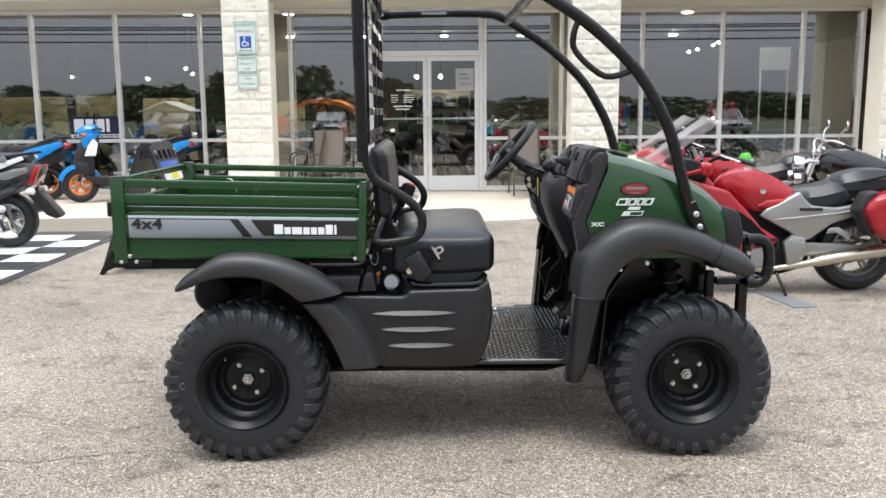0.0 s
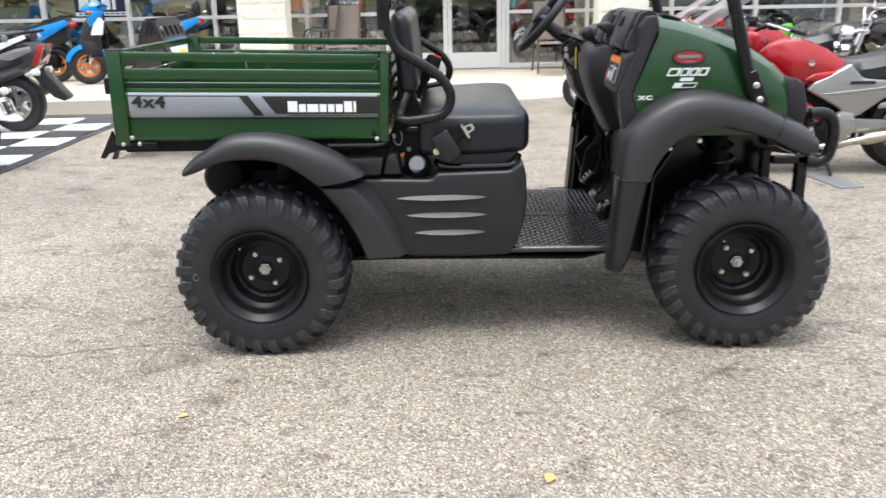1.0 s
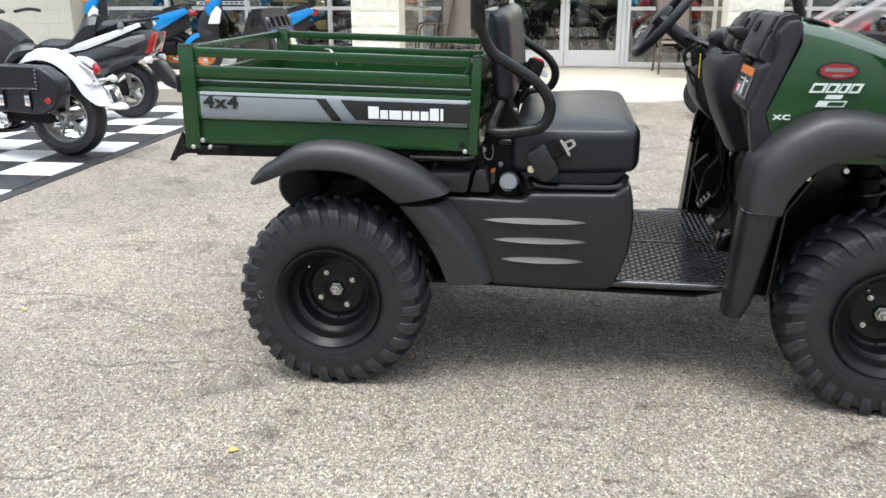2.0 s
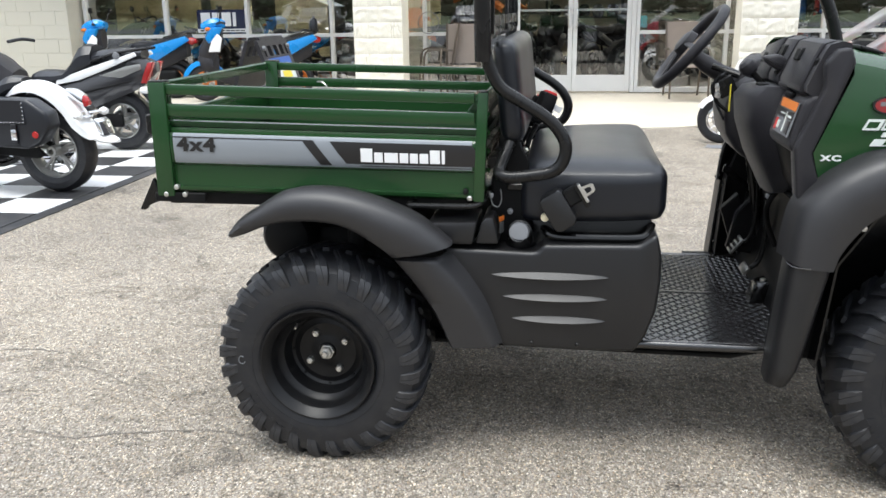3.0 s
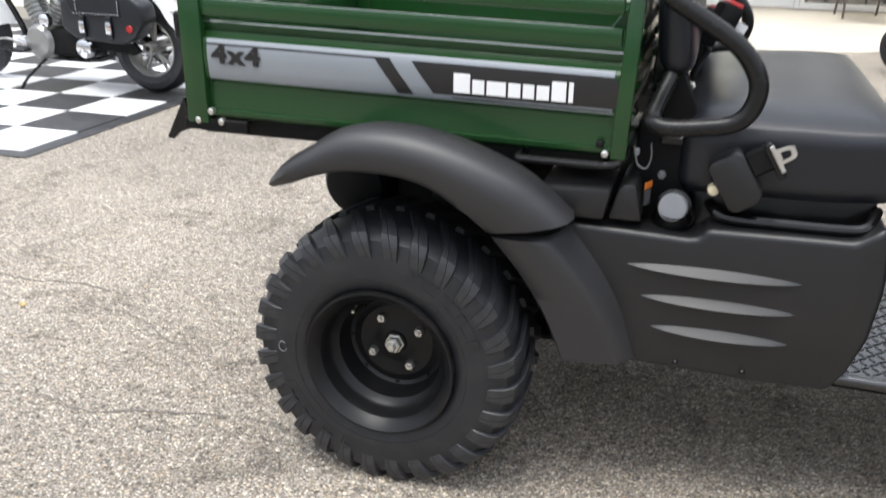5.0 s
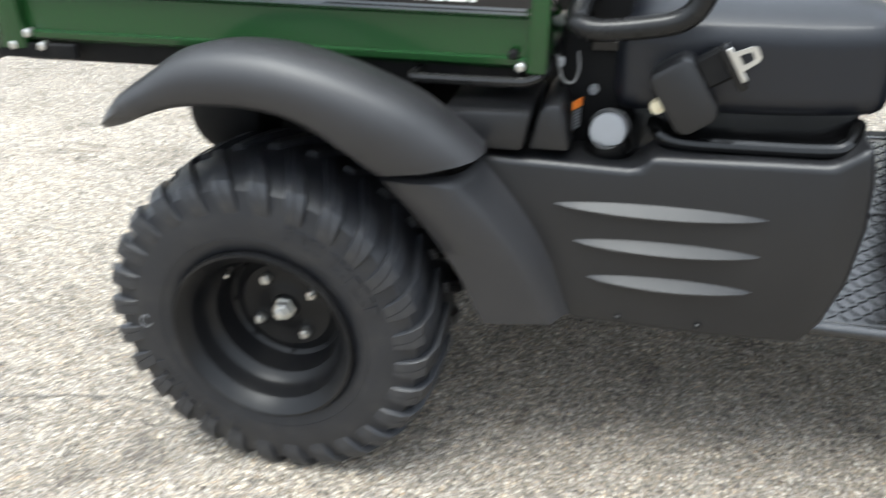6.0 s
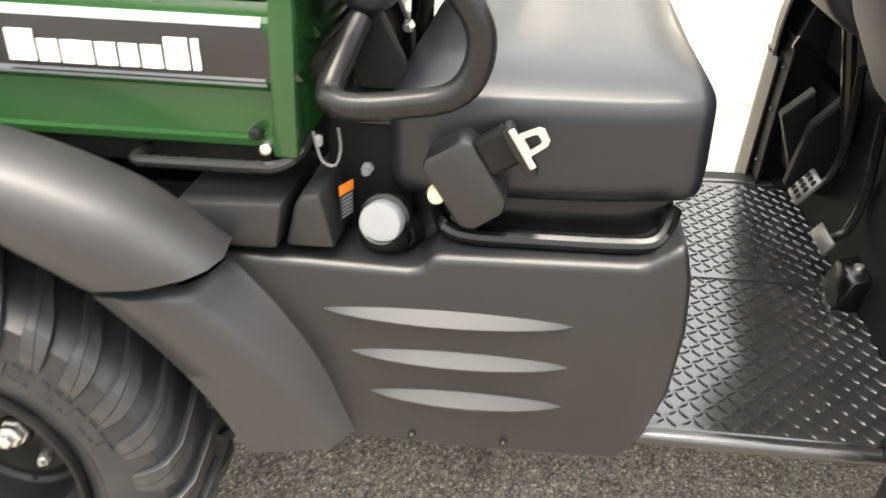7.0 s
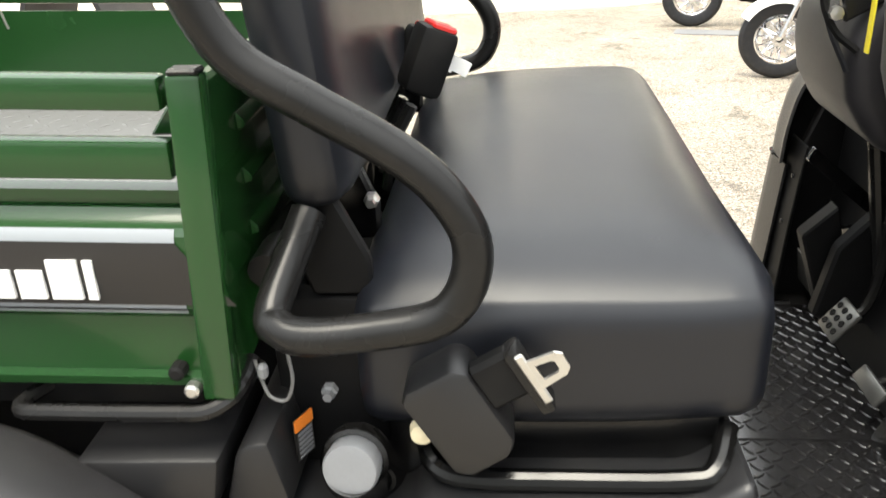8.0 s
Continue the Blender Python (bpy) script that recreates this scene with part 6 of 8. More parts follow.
        part("handlebar", tube(bmesh.new(), [(0.60, s * 0.03, 0.98), (0.58, s * 0.20, 1.08), (0.50, s * 0.34, 1.10), (0.36, s * 0.43, 1.04)], 0.0125, 8, 5), CHROME, b)
        part("grip", rod(bmesh.new(), (0.42, s * 0.395, 1.065), (0.34, s * 0.44, 1.03), 0.018, 10), RUBBER, b)
        part("mirror_stem", tube(bmesh.new(), [(0.47, s * 0.36, 1.09), (0.46, s * 0.40, 1.17), (0.42, s * 0.44, 1.22)], 0.006, 6, 3), CHROME, b)
        part("mirror", lathe(bmesh.new(), [(-0.012, 0.0001), (-0.010, 0.04), (0, 0.048), (0.006, 0.045), (0.006, 0.0001)], 18, (0.42, s * 0.44, 1.24), axis="x"), CHROME, b)
        part("shock", rod(bmesh.new(), (-0.72, s * 0.14, 0.36), (-0.58, s * 0.14, 0.62), 0.024, 10), CHROME, b)
        part("indicator", lathe(bmesh.new(), [(-0.03, 0.02), (0.0, 0.032), (0.03, 0.02)], 12, (-1.10, s * 0.17, 0.60), axis="x", cap=True), WHITE, b)
        part("indicator_stem", rod(bmesh.new(), (-1.06, s * 0.03, 0.60), (-1.09, s * 0.16, 0.60), 0.012, 8), CHROME, b)
        if bags:
            bag = part("saddlebag", prism(bmesh.new(), [(-0.86, 0.42), (-0.96, 0.54), (-0.94, 0.64), (-0.80, 0.735), (-0.42, 0.745), (-0.27, 0.64), (-0.26, 0.46), (-0.38, 0.39), (-0.76, 0.37)], s * 0.16 if s > 0 else -0.32, 0.32 if s > 0 else -0.16, 0.03, 3), VINYL, b, "studded black leather saddlebag")
            part("flap", prism(bmesh.new(), [(-0.78, 0.555), (-0.76, 0.73), (-0.44, 0.735), (-0.34, 0.665), (-0.38, 0.555)], s * 0.322 - 0.004, s * 0.322 + 0.006, 0.004, 1), VINYL, bag)
            st = bmesh.new()
            for k in range(15):
                lathe(st, [(0, 0.006), (s * 0.004, 0.004), (s * 0.005, 0.0001)], 6, (-0.40 - 0.36 * k / 14, s * 0.329, 0.570))
            for k in range(5):
                for xx in (-0.765, -0.42):
                    lathe(st, [(0, 0.006), (s * 0.004, 0.004), (s * 0.005, 0.0001)], 6, (xx, s * 0.329, 0.595 + k * 0.028))
            part("studs", st, CHROME, bag, kind="stuff")
            for xx in (-0.68, -0.46):
                part("strap", box(bmesh.new(), xx - 0.02, xx + 0.02, s * 0.33 - 0.006, s * 0.33 + 0.006, 0.41, 0.555, 0.003, 1), VINYL, bag)
                part("strap_buckle", box(bmesh.new(), xx - 0.022, xx + 0.022, s * 0.34 - 0.006, s * 0.34 + 0.006, 0.44, 0.52, 0.006, 2), CHROME, bag, "chrome strap buckle")
            part("reflector", lathe(bmesh.new(), [(0, 0.026), (s * 0.008, 0.022), (s * 0.009, 0.0001)], 16, (-0.84, s * 0.322, 0.48)), TAIL, bag)
    tl = part("tail_light", shell([(-1.10, 0.02, 0.665, 0.70), (-1.07, 0.036, 0.655, 0.735), (-0.99, 0.034, 0.70, 0.76)]), TAIL, b)
    part("light_shroud", shell([(-1.065, 0.042, 0.66, 0.745), (-1.00, 0.044, 0.70, 0.785), (-0.93, 0.03, 0.74, 0.79)]), CHROME, tl)
    part("indicator_bar", tube(bmesh.new(), [(-1.085, -0.17, 0.605), (-1.06, -0.09, 0.585), (-1.085, 0, 0.575), (-1.06, 0.09, 0.585), (-1.085, 0.17, 0.605)], 0.014, 8, 4), CHROME, b)
    part("fender_tip", shell([(-1.30, 0.03, 0.385, 0.405), (-1.25, 0.085, 0.385, 0.425), (-1.17, 0.105, 0.40, 0.47), (-1.10, 0.10, 0.43, 0.53)]), fender, b)
    part("plate_holder", prism(bmesh.new(), [(-1.19, 0.46), (-1.235, 0.44), (-1.20, 0.55), (-1.16, 0.57)], -0.08, 0.08, 0.008, 2), CHROME, b)
    part("headlight", lathe(bmesh.new(), [(-0.10, 0.03), (-0.06, 0.075), (0.0, 0.088), (0.03, 0.088), (0.03, 0.0001)], 24, (0.76, 0, 0.86), axis="x"), CHROME, b, "chrome headlight")
    for x, z, rr in ((0.26, 0.30, 0.06), (-0.30, 0.30, 0.07), (0.02, 0.48, 0.05)):
        for s in (-1, 1):
            part("engine_cover", lathe(bmesh.new(), [(s * 0.14, rr), (s * 0.175, rr * 0.92), (s * 0.185, rr * 0.6), (s * 0.186, 0.0001)], 20, (x, 0, z)), CHROME, b)
    part("foot_board", box(bmesh.new(), 0.18, 0.46, 0.16, 0.28, 0.255, 0.275, 0.008, 2), STEEL, b)
    part("shift_lever", tube(bmesh.new(), [(0.20, 0.18, 0.30), (0.36, 0.20, 0.34), (0.52, 0.21, 0.32)], 0.008, 6, 3), CHROME, b)
    part("belt_guard", prism(bmesh.new(), [(-0.22, 0.30), (-0.20, 0.38), (-0.70, 0.36), (-0.76, 0.30), (-0.70, 0.27)], 0.10, 0.13, 0.008, 1), DARK, b)
    part("triple_clamp", box(bmesh.new(), 0.57, 0.68, -0.11, 0.11, 0.87, 0.92, 0.015, 2), CHROME, b)
    part("kickstand", tube(bmesh.new(), [(0.10, 0.12, 0.20), (0.16, 0.26, 0.08), (0.20, 0.30, 0.0)], 0.011, 8, 3), STEEL, b)
    if trim:
        part("fork_bag", box(bmesh.new(), 0.66, 0.78, -0.13, 0.13, 0.60, 0.80, 0.035, 3), VINYL, b, "black leather fork bag")
        part("instrument", lathe(bmesh.new(), [(0.0, 0.05), (0.03, 0.058), (0.05, 0.05), (0.052, 0.0001)], 20, (0.58, 0, 0.96), axis="z"), CHROME, b)
        for s in (-1, 1):
            part("spot_lamp", lathe(bmesh.new(), [(-0.06, 0.02), (-0.03, 0.05), (0.02, 0.056), (0.03, 0.052), (0.03, 0.0001)], 18, (0.78, s * 0.20, 0.74), axis="x"), CHROME, b, "chrome spot lamp")
            part("bar_riser", tube(bmesh.new(), [(0.60, s * 0.07, 0.90), (0.57, s * 0.08, 0.98), (0.55, s * 0.13, 1.03)], 0.017, 8, 3), CHROME, b)
            part("tank_band", prism(bmesh.new(), [(0.00, 0.665), (0.02, 0.69), (0.30, 0.735), (0.44, 0.755), (0.45, 0.74), (0.30, 0.705), (0.04, 0.66)], s * 0.155, s * 0.172, 0.004, 1), CHROME, b)
            part("fork_cover", rod(bmesh.new(), (0.74, s * 0.09, 0.55), (0.63, s * 0.09, 0.88), 0.034, 12), CHROME, b)
    if screen:
        part("windscreen", loft(bmesh.new(), [[(0.80 - 0.20 * t, -0.24 * (1 - 0.25 * t), 0.98 + 0.48 * t), (0.86 - 0.20 * t, 0, 0.98 + 0.5 * t), (0.80 - 0.20 * t, 0.24 * (1 - 0.25 * t), 0.98 + 0.48 * t)] for t in (0, 0.5, 0.85, 1)]), CLEAR, b)
    return b


def tourer(name, label, at, turn, paint, group="", panniers=True):
    """Sport touring machine with a full fairing, split seat and side cases."""
    b = thing(name, label, "motorcycle", at, turn, group)
    bike_wheel(b, -0.77, 0.315, 0.18, SILVER, "cast", 0.38)
    bike_wheel(b, 0.77, 0.30, 0.12, SILVER, "cast", 0.32)
    part("frame", shell([(-0.42, 0.08, 0.34, 0.52), (-0.25, 0.11, 0.30, 0.66), (0.1, 0.12, 0.42, 0.74), (0.42, 0.08, 0.62, 0.84)]), DARK, b)
    part("engine", shell([(-0.38, 0.12, 0.20, 0.44), (-0.10, 0.18, 0.14, 0.48), (0.22, 0.17, 0.16, 0.52), (0.36, 0.12, 0.22, 0.48)]), DARK, b)
    part("tank", shell([(-0.345, 0.012, 0.70, 0.72), (-0.32, 0.06, 0.68, 0.745), (-0.25, 0.12, 0.65, 0.81), (-0.12, 0.158, 0.63, 0.89), (0.02, 0.175, 0.63, 0.945), (0.14, 0.155, 0.67, 0.955), (0.24, 0.10, 0.73, 0.92), (0.30, 0.045, 0.78, 0.875), (0.32, 0.010, 0.81, 0.845)], 4), paint, b, "glossy red fuel tank")
    part("tank_cap", lathe(bmesh.new(), [(0.0, 0.045), (0.012, 0.04), (0.015, 0.0001)], 18, (0.08, 0, 0.942), axis="z"), SILVER, b)
    part("rider_seat", shell([(-0.70, 0.10, 0.70, 0.83), (-0.60, 0.175, 0.66, 0.865), (-0.44, 0.182, 0.61, 0.835), (-0.30, 0.150, 0.60, 0.815), (-0.20, 0.09, 0.63, 0.79), (-0.17, 0.02, 0.68, 0.74)], 4), VINYL, b, "black vinyl rider seat")
    part("pillion_seat", shell([(-1.10, 0.03, 0.82, 0.88), (-1.06, 0.09, 0.79, 0.915), (-0.94, 0.145, 0.75, 0.945), (-0.76, 0.165, 0.73, 0.95), (-0.62, 0.15, 0.73, 0.915), (-0.55, 0.10, 0.75, 0.86), (-0.53, 0.03, 0.78, 0.82)], 4), VINYL, b, "raised black vinyl pillion seat")
    for s in (-1, 1):
        part("tank_badge", lathe(bmesh.new(), [(s * 0.178, 0.024), (s * 0.190, 0.022), (s * 0.191, 0.0001)], 16, (0.01, 0, 0.79)), CHROME, b)
        part("tank_knee", prism(bmesh.new(), [(-0.27, 0.675), (-0.10, 0.645), (0.06, 0.67), (-0.02, 0.72), (-0.20, 0.735)], s * 0.135, s * 0.182, 0.02, 3), paint, b)
        part("clutch_cover", lathe(bmesh.new(), [(s * 0.17, 0.085), (s * 0.20, 0.078), (s * 0.208, 0.05), (s * 0.209, 0.0001)], 20, (0.02, 0, 0.29)), SILVER, b)
        part("gear_case", prism(bmesh.new(), [(-0.30, 0.25), (-0.20, 0.22), (-0.16, 0.40), (-0.22, 0.455), (-0.32, 0.44), (-0.34, 0.34)], s * 0.15, s * 0.205, 0.014, 2), SILVER, b, "bolted silver gear case")
        for x, z in ((-0.29, 0.28), (-0.30, 0.40), (-0.21, 0.42), (-0.20, 0.27)):
            part("case_bolt", lathe(bmesh.new(), [(s * 0.203, 0.009), (s * 0.211, 0.008), (s * 0.212, 0.0001)], 8, (x, 0, z)), CHROME, b)
        part("side_panel", prism(bmesh.new(), [(0.02, 0.60), (-0.02, 0.655), (-0.12, 0.70), (-0.27, 0.785), (-0.30, 0.74), (-0.36, 0.68), (-0.55, 0.665), (-0.80, 0.70), (-0.86, 0.685), (-0.70, 0.60), (-0.52, 0.535), (-0.36, 0.42), (-0.27, 0.40), (-0.22, 0.47), (-0.10, 0.535)], s * 0.125, s * 0.188, 0.018, 3), SILVER, b, "silver swept tail panel")
        part("panel_crease", prism(bmesh.new(), [(-0.06, 0.575), (-0.20, 0.59), (-0.55, 0.625), (-0.72, 0.655), (-0.70, 0.64), (-0.50, 0.605), (-0.20, 0.57)], s * 0.186, s * 0.1945, 0.003, 1), SILVER, b)
        part("panel_mark", box(bmesh.new(), -0.44, -0.27, s * 0.190 - 0.003, s * 0.190 + 0.003, 0.640, 0.662, 0, 1), BLACKSTICK, b)
        part("subframe_tube", tube(bmesh.new(), [(-0.30, s * 0.165, 0.42), (-0.50, s * 0.17, 0.56), (-0.72, s * 0.17, 0.66)], 0.012, 8, 3), SILVER, b)
        f = part("fairing", prism(bmesh.new(), [(-0.12, 0.43), (-0.08, 0.38), (0.20, 0.33), (0.46, 0.36), (0.66, 0.52), (0.80, 0.70), (0.82, 0.86), (0.62, 0.90), (0.44, 0.84), (0.28, 0.80), (0.14, 0.66), (0.02, 0.52)], s * 0.16, s * 0.235, 0.03, 3), paint, b, "red side fairing with a black vent")
        part("fairing_vent", prism(bmesh.new(), [(-0.02, 0.46), (0.20, 0.46), (0.34, 0.62), (0.22, 0.66), (0.10, 0.58)], s * 0.228, s * 0.243, 0.006, 1), DARK, f)
        part("lower_gap", prism(bmesh.new(), [(-0.10, 0.425), (0.30, 0.41), (0.34, 0.425), (-0.08, 0.44)], s * 0.229, s * 0.240, 0.003, 1), DARK, f)
        part("fork_leg", rod(bmesh.new(), (0.77, s * 0.09, 0.30), (0.56, s * 0.09, 0.92), 0.026, 10), SILVER, b)
        part("handlebar", tube(bmesh.new(), [(0.40, s * 0.08, 1.00), (0.34, s * 0.24, 1.05), (0.22, s * 0.38, 1.02)], 0.013, 8, 4), STEEL, b)
        part("grip", rod(bmesh.new(), (0.27, s * 0.32, 1.035), (0.16, s * 0.42, 1.005), 0.019, 10), RUBBER, b)
        part("lever", tube(bmesh.new(), [(0.36, s * 0.26, 1.06), (0.33, s * 0.36, 1.045), (0.27, s * 0.43, 1.02)], 0.009, 6, 3), CHROME, b)
        part("switch_box", box(bmesh.new(), 0.28, 0.35, s * 0.25 - 0.03, s * 0.25 + 0.03, 1.02, 1.07, 0.012, 2), DARK, b)
        part("mirror", box(bmesh.new(), 0.46, 0.52, s * 0.36 - 0.09, s * 0.36 + 0.09, 0.92, 1.02, 0.03, 3), paint, b)
        part("mirror_arm", rod(bmesh.new(), (0.58, s * 0.18, 0.92), (0.50, s * 0.32, 0.96), 0.016, 8), paint, b)
        part("exhaust", tube(bmesh.new(), [(0.22, s * 0.10, 0.24), (0.0, s * 0.16, 0.19), (-0.30, s * 0.18, 0.23), (-0.55, s * 0.20, 0.28), (-1.12, s * 0.22, 0.38)], [0.024, 0.024, 0.028, 0.045, 0.05], 12, 5), BRASS, b, "steel exhaust silencer")
        part("foot_peg_plate", prism(bmesh.new(), [(-0.47, 0.47), (-0.49, 0.51), (-0.56, 0.52), (-0.66, 0.46), (-0.70, 0.425), (-0.685, 0.405), (-0.63, 0.425), (-0.55, 0.475)], s * 0.19, s * 0.206, 0.006, 2), SILVER, b)
        part("foot_peg", rod(bmesh.new(), (-0.66, s * 0.20, 0.44), (-0.70, s * 0.30, 0.43), 0.014, 8), RUBBER, b)
        part("swing_arm", prism(bmesh.new(), [(-0.20, 0.30), (-0.18, 0.40), (-0.60, 0.385), (-0.84, 0.36), (-0.84, 0.28), (-0.60, 0.27)], s * 0.11, s * 0.145, 0.012, 2), SILVER, b)
        part("radiator_hose", tube(bmesh.new(), [(0.10, s * 0.19, 0.44), (-0.04, s * 0.20, 0.46), (-0.12, s * 0.18, 0.40), (-0.10, s * 0.16, 0.32)], 0.014, 8, 4), RUBBER, b)
        if panniers:
            case = part("side_case", prism(bmesh.new(), [(-0.74, 0.50), (-0.66, 0.66), (-0.72, 0.76), (-0.92, 0.81), (-1.16, 0.80), (-1.26, 0.72), (-1.24, 0.56), (-1.08, 0.44), (-0.88, 0.42)], s * 0.20, s * 0.42, 0.05, 4), paint, b, "red hard side case")
            part("case_seam", prism(bmesh.new(), [(-0.72, 0.46), (-0.63, 0.66), (-0.69, 0.785), (-0.78, 0.80), (-0.74, 0.74), (-0.71, 0.66), (-0.77, 0.48)], s * 0.19, s * 0.36, 0.02, 2), DASHBLACK, case)
            part("case_stripe", prism(bmesh.new(), [(-0.96, 0.585), (-1.24, 0.615), (-1.24, 0.600), (-0.98, 0.572)], s * 0.418, s * 0.424), WHITE, case)
    part("nose", shell([(0.58, 0.17, 0.78, 0.94), (0.68, 0.21, 0.72, 1.00), (0.82, 0.18, 0.70, 1.00), (0.94, 0.08, 0.76, 0.92)]), paint, b)
    part("cockpit", shell([(0.40, 0.08, 0.86, 0.98), (0.52, 0.14, 0.80, 1.03), (0.66, 0.16, 0.80, 1.04), (0.72, 0.10, 0.84, 1.00)]), DARK, b, "black instrument cowl")
    part("windscreen", loft(bmesh.new(), [[(0.80 - 0.46 * t, -0.21 * (1 - 0.12 * t), 1.00 + 0.30 * t), (0.87 - 0.46 * t, -0.12, 1.01 + 0.32 * t), (0.89 - 0.46 * t, 0, 1.01 + 0.33 * t), (0.87 - 0.46 * t, 0.12, 1.01 + 0.32 * t), (0.80 - 0.46 * t, 0.21 * (1 - 0.12 * t), 1.00 + 0.30 * t)] for t in (0, 0.4, 0.8, 0.95, 1)]), CLEAR, b, "clear plastic windscreen")
    part("screen_edge", tube(bmesh.new(), [(0.34, -0.185, 1.30), (0.41, -0.12, 1.33), (0.43, 0, 1.34), (0.41, 0.12, 1.33), (0.34, 0.185, 1.30)], 0.004, 6, 3), CLEAR, b)
    part("front_fender", fender_strip(0.77, 0.335, 0.075, 20, 150, 0.30, 14, 0.07), paint, b)
    part("rear_fender", fender_strip(-0.77, 0.36, 0.085, 20, 120, 0.33, 12, 0.06), DARK, b)
    part("tail_light", shell([(-1.16, 0.07, 0.78, 0.84), (-1.08, 0.11, 0.76, 0.88), (-0.98, 0.10, 0.78, 0.88)]), TAIL, b)
    part("grab_rail", tube(bmesh.new(), [(-0.74, 0.17, 0.86), (-1.02, 0.17, 0.93), (-1.16, 0.0, 0.94), (-1.02, -0.17, 0.93), (-0.74, -0.17, 0.86)], 0.012, 8, 4), STEEL, b)
    part("kickstand", tube(bmesh.new(), [(-0.12, 0.14, 0.20), (-0.15, 0.24, 0.08), (-0.17, 0.28, 0.004)], 0.012, 8, 3), STEEL, b)
    return b


def scooter(name, label, at, turn, paint, rim, scale=1.0, rear=None, group="", back=False):
    """Step-through scooter."""
    b = thing(name, label, "scooter", at, turn, group)
    bike_wheel(b, -0.62, 0.25, 0.13, rim, "cast", 0.40)
    bike_wheel(b, 0.62, 0.25, 0.12, rim, "cast", 0.40)
    part("front_fender", fender_strip(0.62, 0.30, 0.075, 15, 165, 0.25, 14, 0.06), paint, b, "bright front fender")
    part("leg_shield", thick(loft(bmesh.new(), [[(0.52 - 0.10 * t, -w, 0.36 + 0.56 * t), (0.62 - 0.16 * t, -w * 0.5, 0.36 + 0.56 * t), (0.66 - 0.17 * t, 0, 0.36 + 0.56 * t), (0.62 - 0.16 * t, w * 0.5, 0.36 + 0.56 * t), (0.52 - 0.10 * t, w, 0.36 + 0.56 * t)] for t, w in ((0, 0.12), (0.25, 0.17), (0.55, 0.19), (0.8, 0.17), (1, 0.12))]), 0.02), DASHBLACK, b)
    part("apron", shell([(0.34, 0.10, 0.72, 0.99), (0.46, 0.185, 0.60, 0.98), (0.57, 0.16, 0.55, 0.86), (0.67, 0.06, 0.56, 0.70)]), DASHBLACK, b, "black front apron")
    part("lower_apron", shell([(0.42, 0.12, 0.36, 0.62), (0.52, 0.17, 0.38, 0.64), (0.62, 0.13, 0.42, 0.64), (0.69, 0.05, 0.46, 0.60)]), DASHBLACK, b)
    for s in (-1, 1):
        part("apron_panel", prism(bmesh.new(), [(0.40, 0.66), (0.36, 0.84), (0.42, 0.90), (0.50, 0.80), (0.55, 0.66)], s * 0.165, s * 0.192, 0.006, 1), WHITE, b, "white apron panel")
        part("apron_shoulder", prism(bmesh.new(), [(0.40, 0.86), (0.34, 0.98), (0.50, 0.98), (0.58, 0.84), (0.54, 0.76)], s * 0.10, s * 0.186, 0.02, 2), paint, b)
    part("handlebar_cowl", shell([(0.30, 0.10, 0.98, 1.06), (0.40, 0.13, 0.95, 1.10), (0.52, 0.12, 0.94, 1.08), (0.62, 0.06, 0.96, 1.02)]), paint, b)
    part("steering_column", rod(bmesh.new(), (0.62, 0, 0.30), (0.42, 0, 0.98), 0.03, 10), DARK, b)
    for s in (-1, 1):
        part("fork_leg", rod(bmesh.new(), (0.62, s * 0.075, 0.25), (0.53, s * 0.075, 0.58), 0.018, 8), CHROME, b)
        part("grip", tube(bmesh.new(), [(0.42, s * 0.10, 1.02), (0.36, s * 0.26, 1.04), (0.32, s * 0.36, 1.03)], 0.017, 8, 3), RUBBER, b)
        part("mirror_stem", tube(bmesh.new(), [(0.38, s * 0.22, 1.04), (0.37, s * 0.28, 1.16), (0.35, s * 0.32, 1.20)], 0.006, 6, 3), STEEL, b)
        part("mirror", box(bmesh.new(), 0.335, 0.36, s * 0.33 - 0.05, s * 0.33 + 0.05, 1.18, 1.25, 0.012, 2), DARK, b)
        part("indicator", lathe(bmesh.new(), [(0.50, 0.012), (0.53, 0.024), (0.57, 0.016)], 10, (0, s * 0.17, 0.96), axis="x", cap=True), AMBER, b)
        part("side_cover", prism(bmesh.new(), [(-0.12, 0.46), (-0.05, 0.58), (-0.40, 0.74), (-0.86, 0.86), (-0.92, 0.80), (-0.60, 0.62), (-0.30, 0.46)], s * 0.12, s * 0.165, 0.012, 2), rear or paint, b, "bright tail side cover")
        part("passenger_grab", tube(bmesh.new(), [(-0.55, s * 0.13, 0.84), (-0.80, s * 0.13, 0.90), (-0.95, s * 0.05, 0.90)], 0.012, 8, 3), STEEL, b)
    part("floorboard", prism(bmesh.new(), [(0.50, 0.30), (0.54, 0.38), (0.10, 0.34), (-0.20, 0.36), (-0.20, 0.24), (0.30, 0.22)], -0.17, 0.17, 0.02, 2), DASHBLACK, b)
    part("body", shell([(-0.85, 0.09, 0.58, 0.82), (-0.60, 0.13, 0.46, 0.78), (-0.30, 0.15, 0.36, 0.72), (-0.08, 0.13, 0.34, 0.66)]), DASHBLACK, b)
    part("seat", shell([(-0.88, 0.11, 0.82, 0.90), (-0.66, 0.15, 0.76, 0.89), (-0.40, 0.15, 0.70, 0.80), (-0.16, 0.13, 0.66, 0.80), (-0.04, 0.07, 0.66, 0.74)]), VINYL, b, "black vinyl scooter seat")
    part("engine", box(bmesh.new(), -0.70, -0.20, -0.14, 0.14, 0.20, 0.40, 0.05, 3), DARK, b)
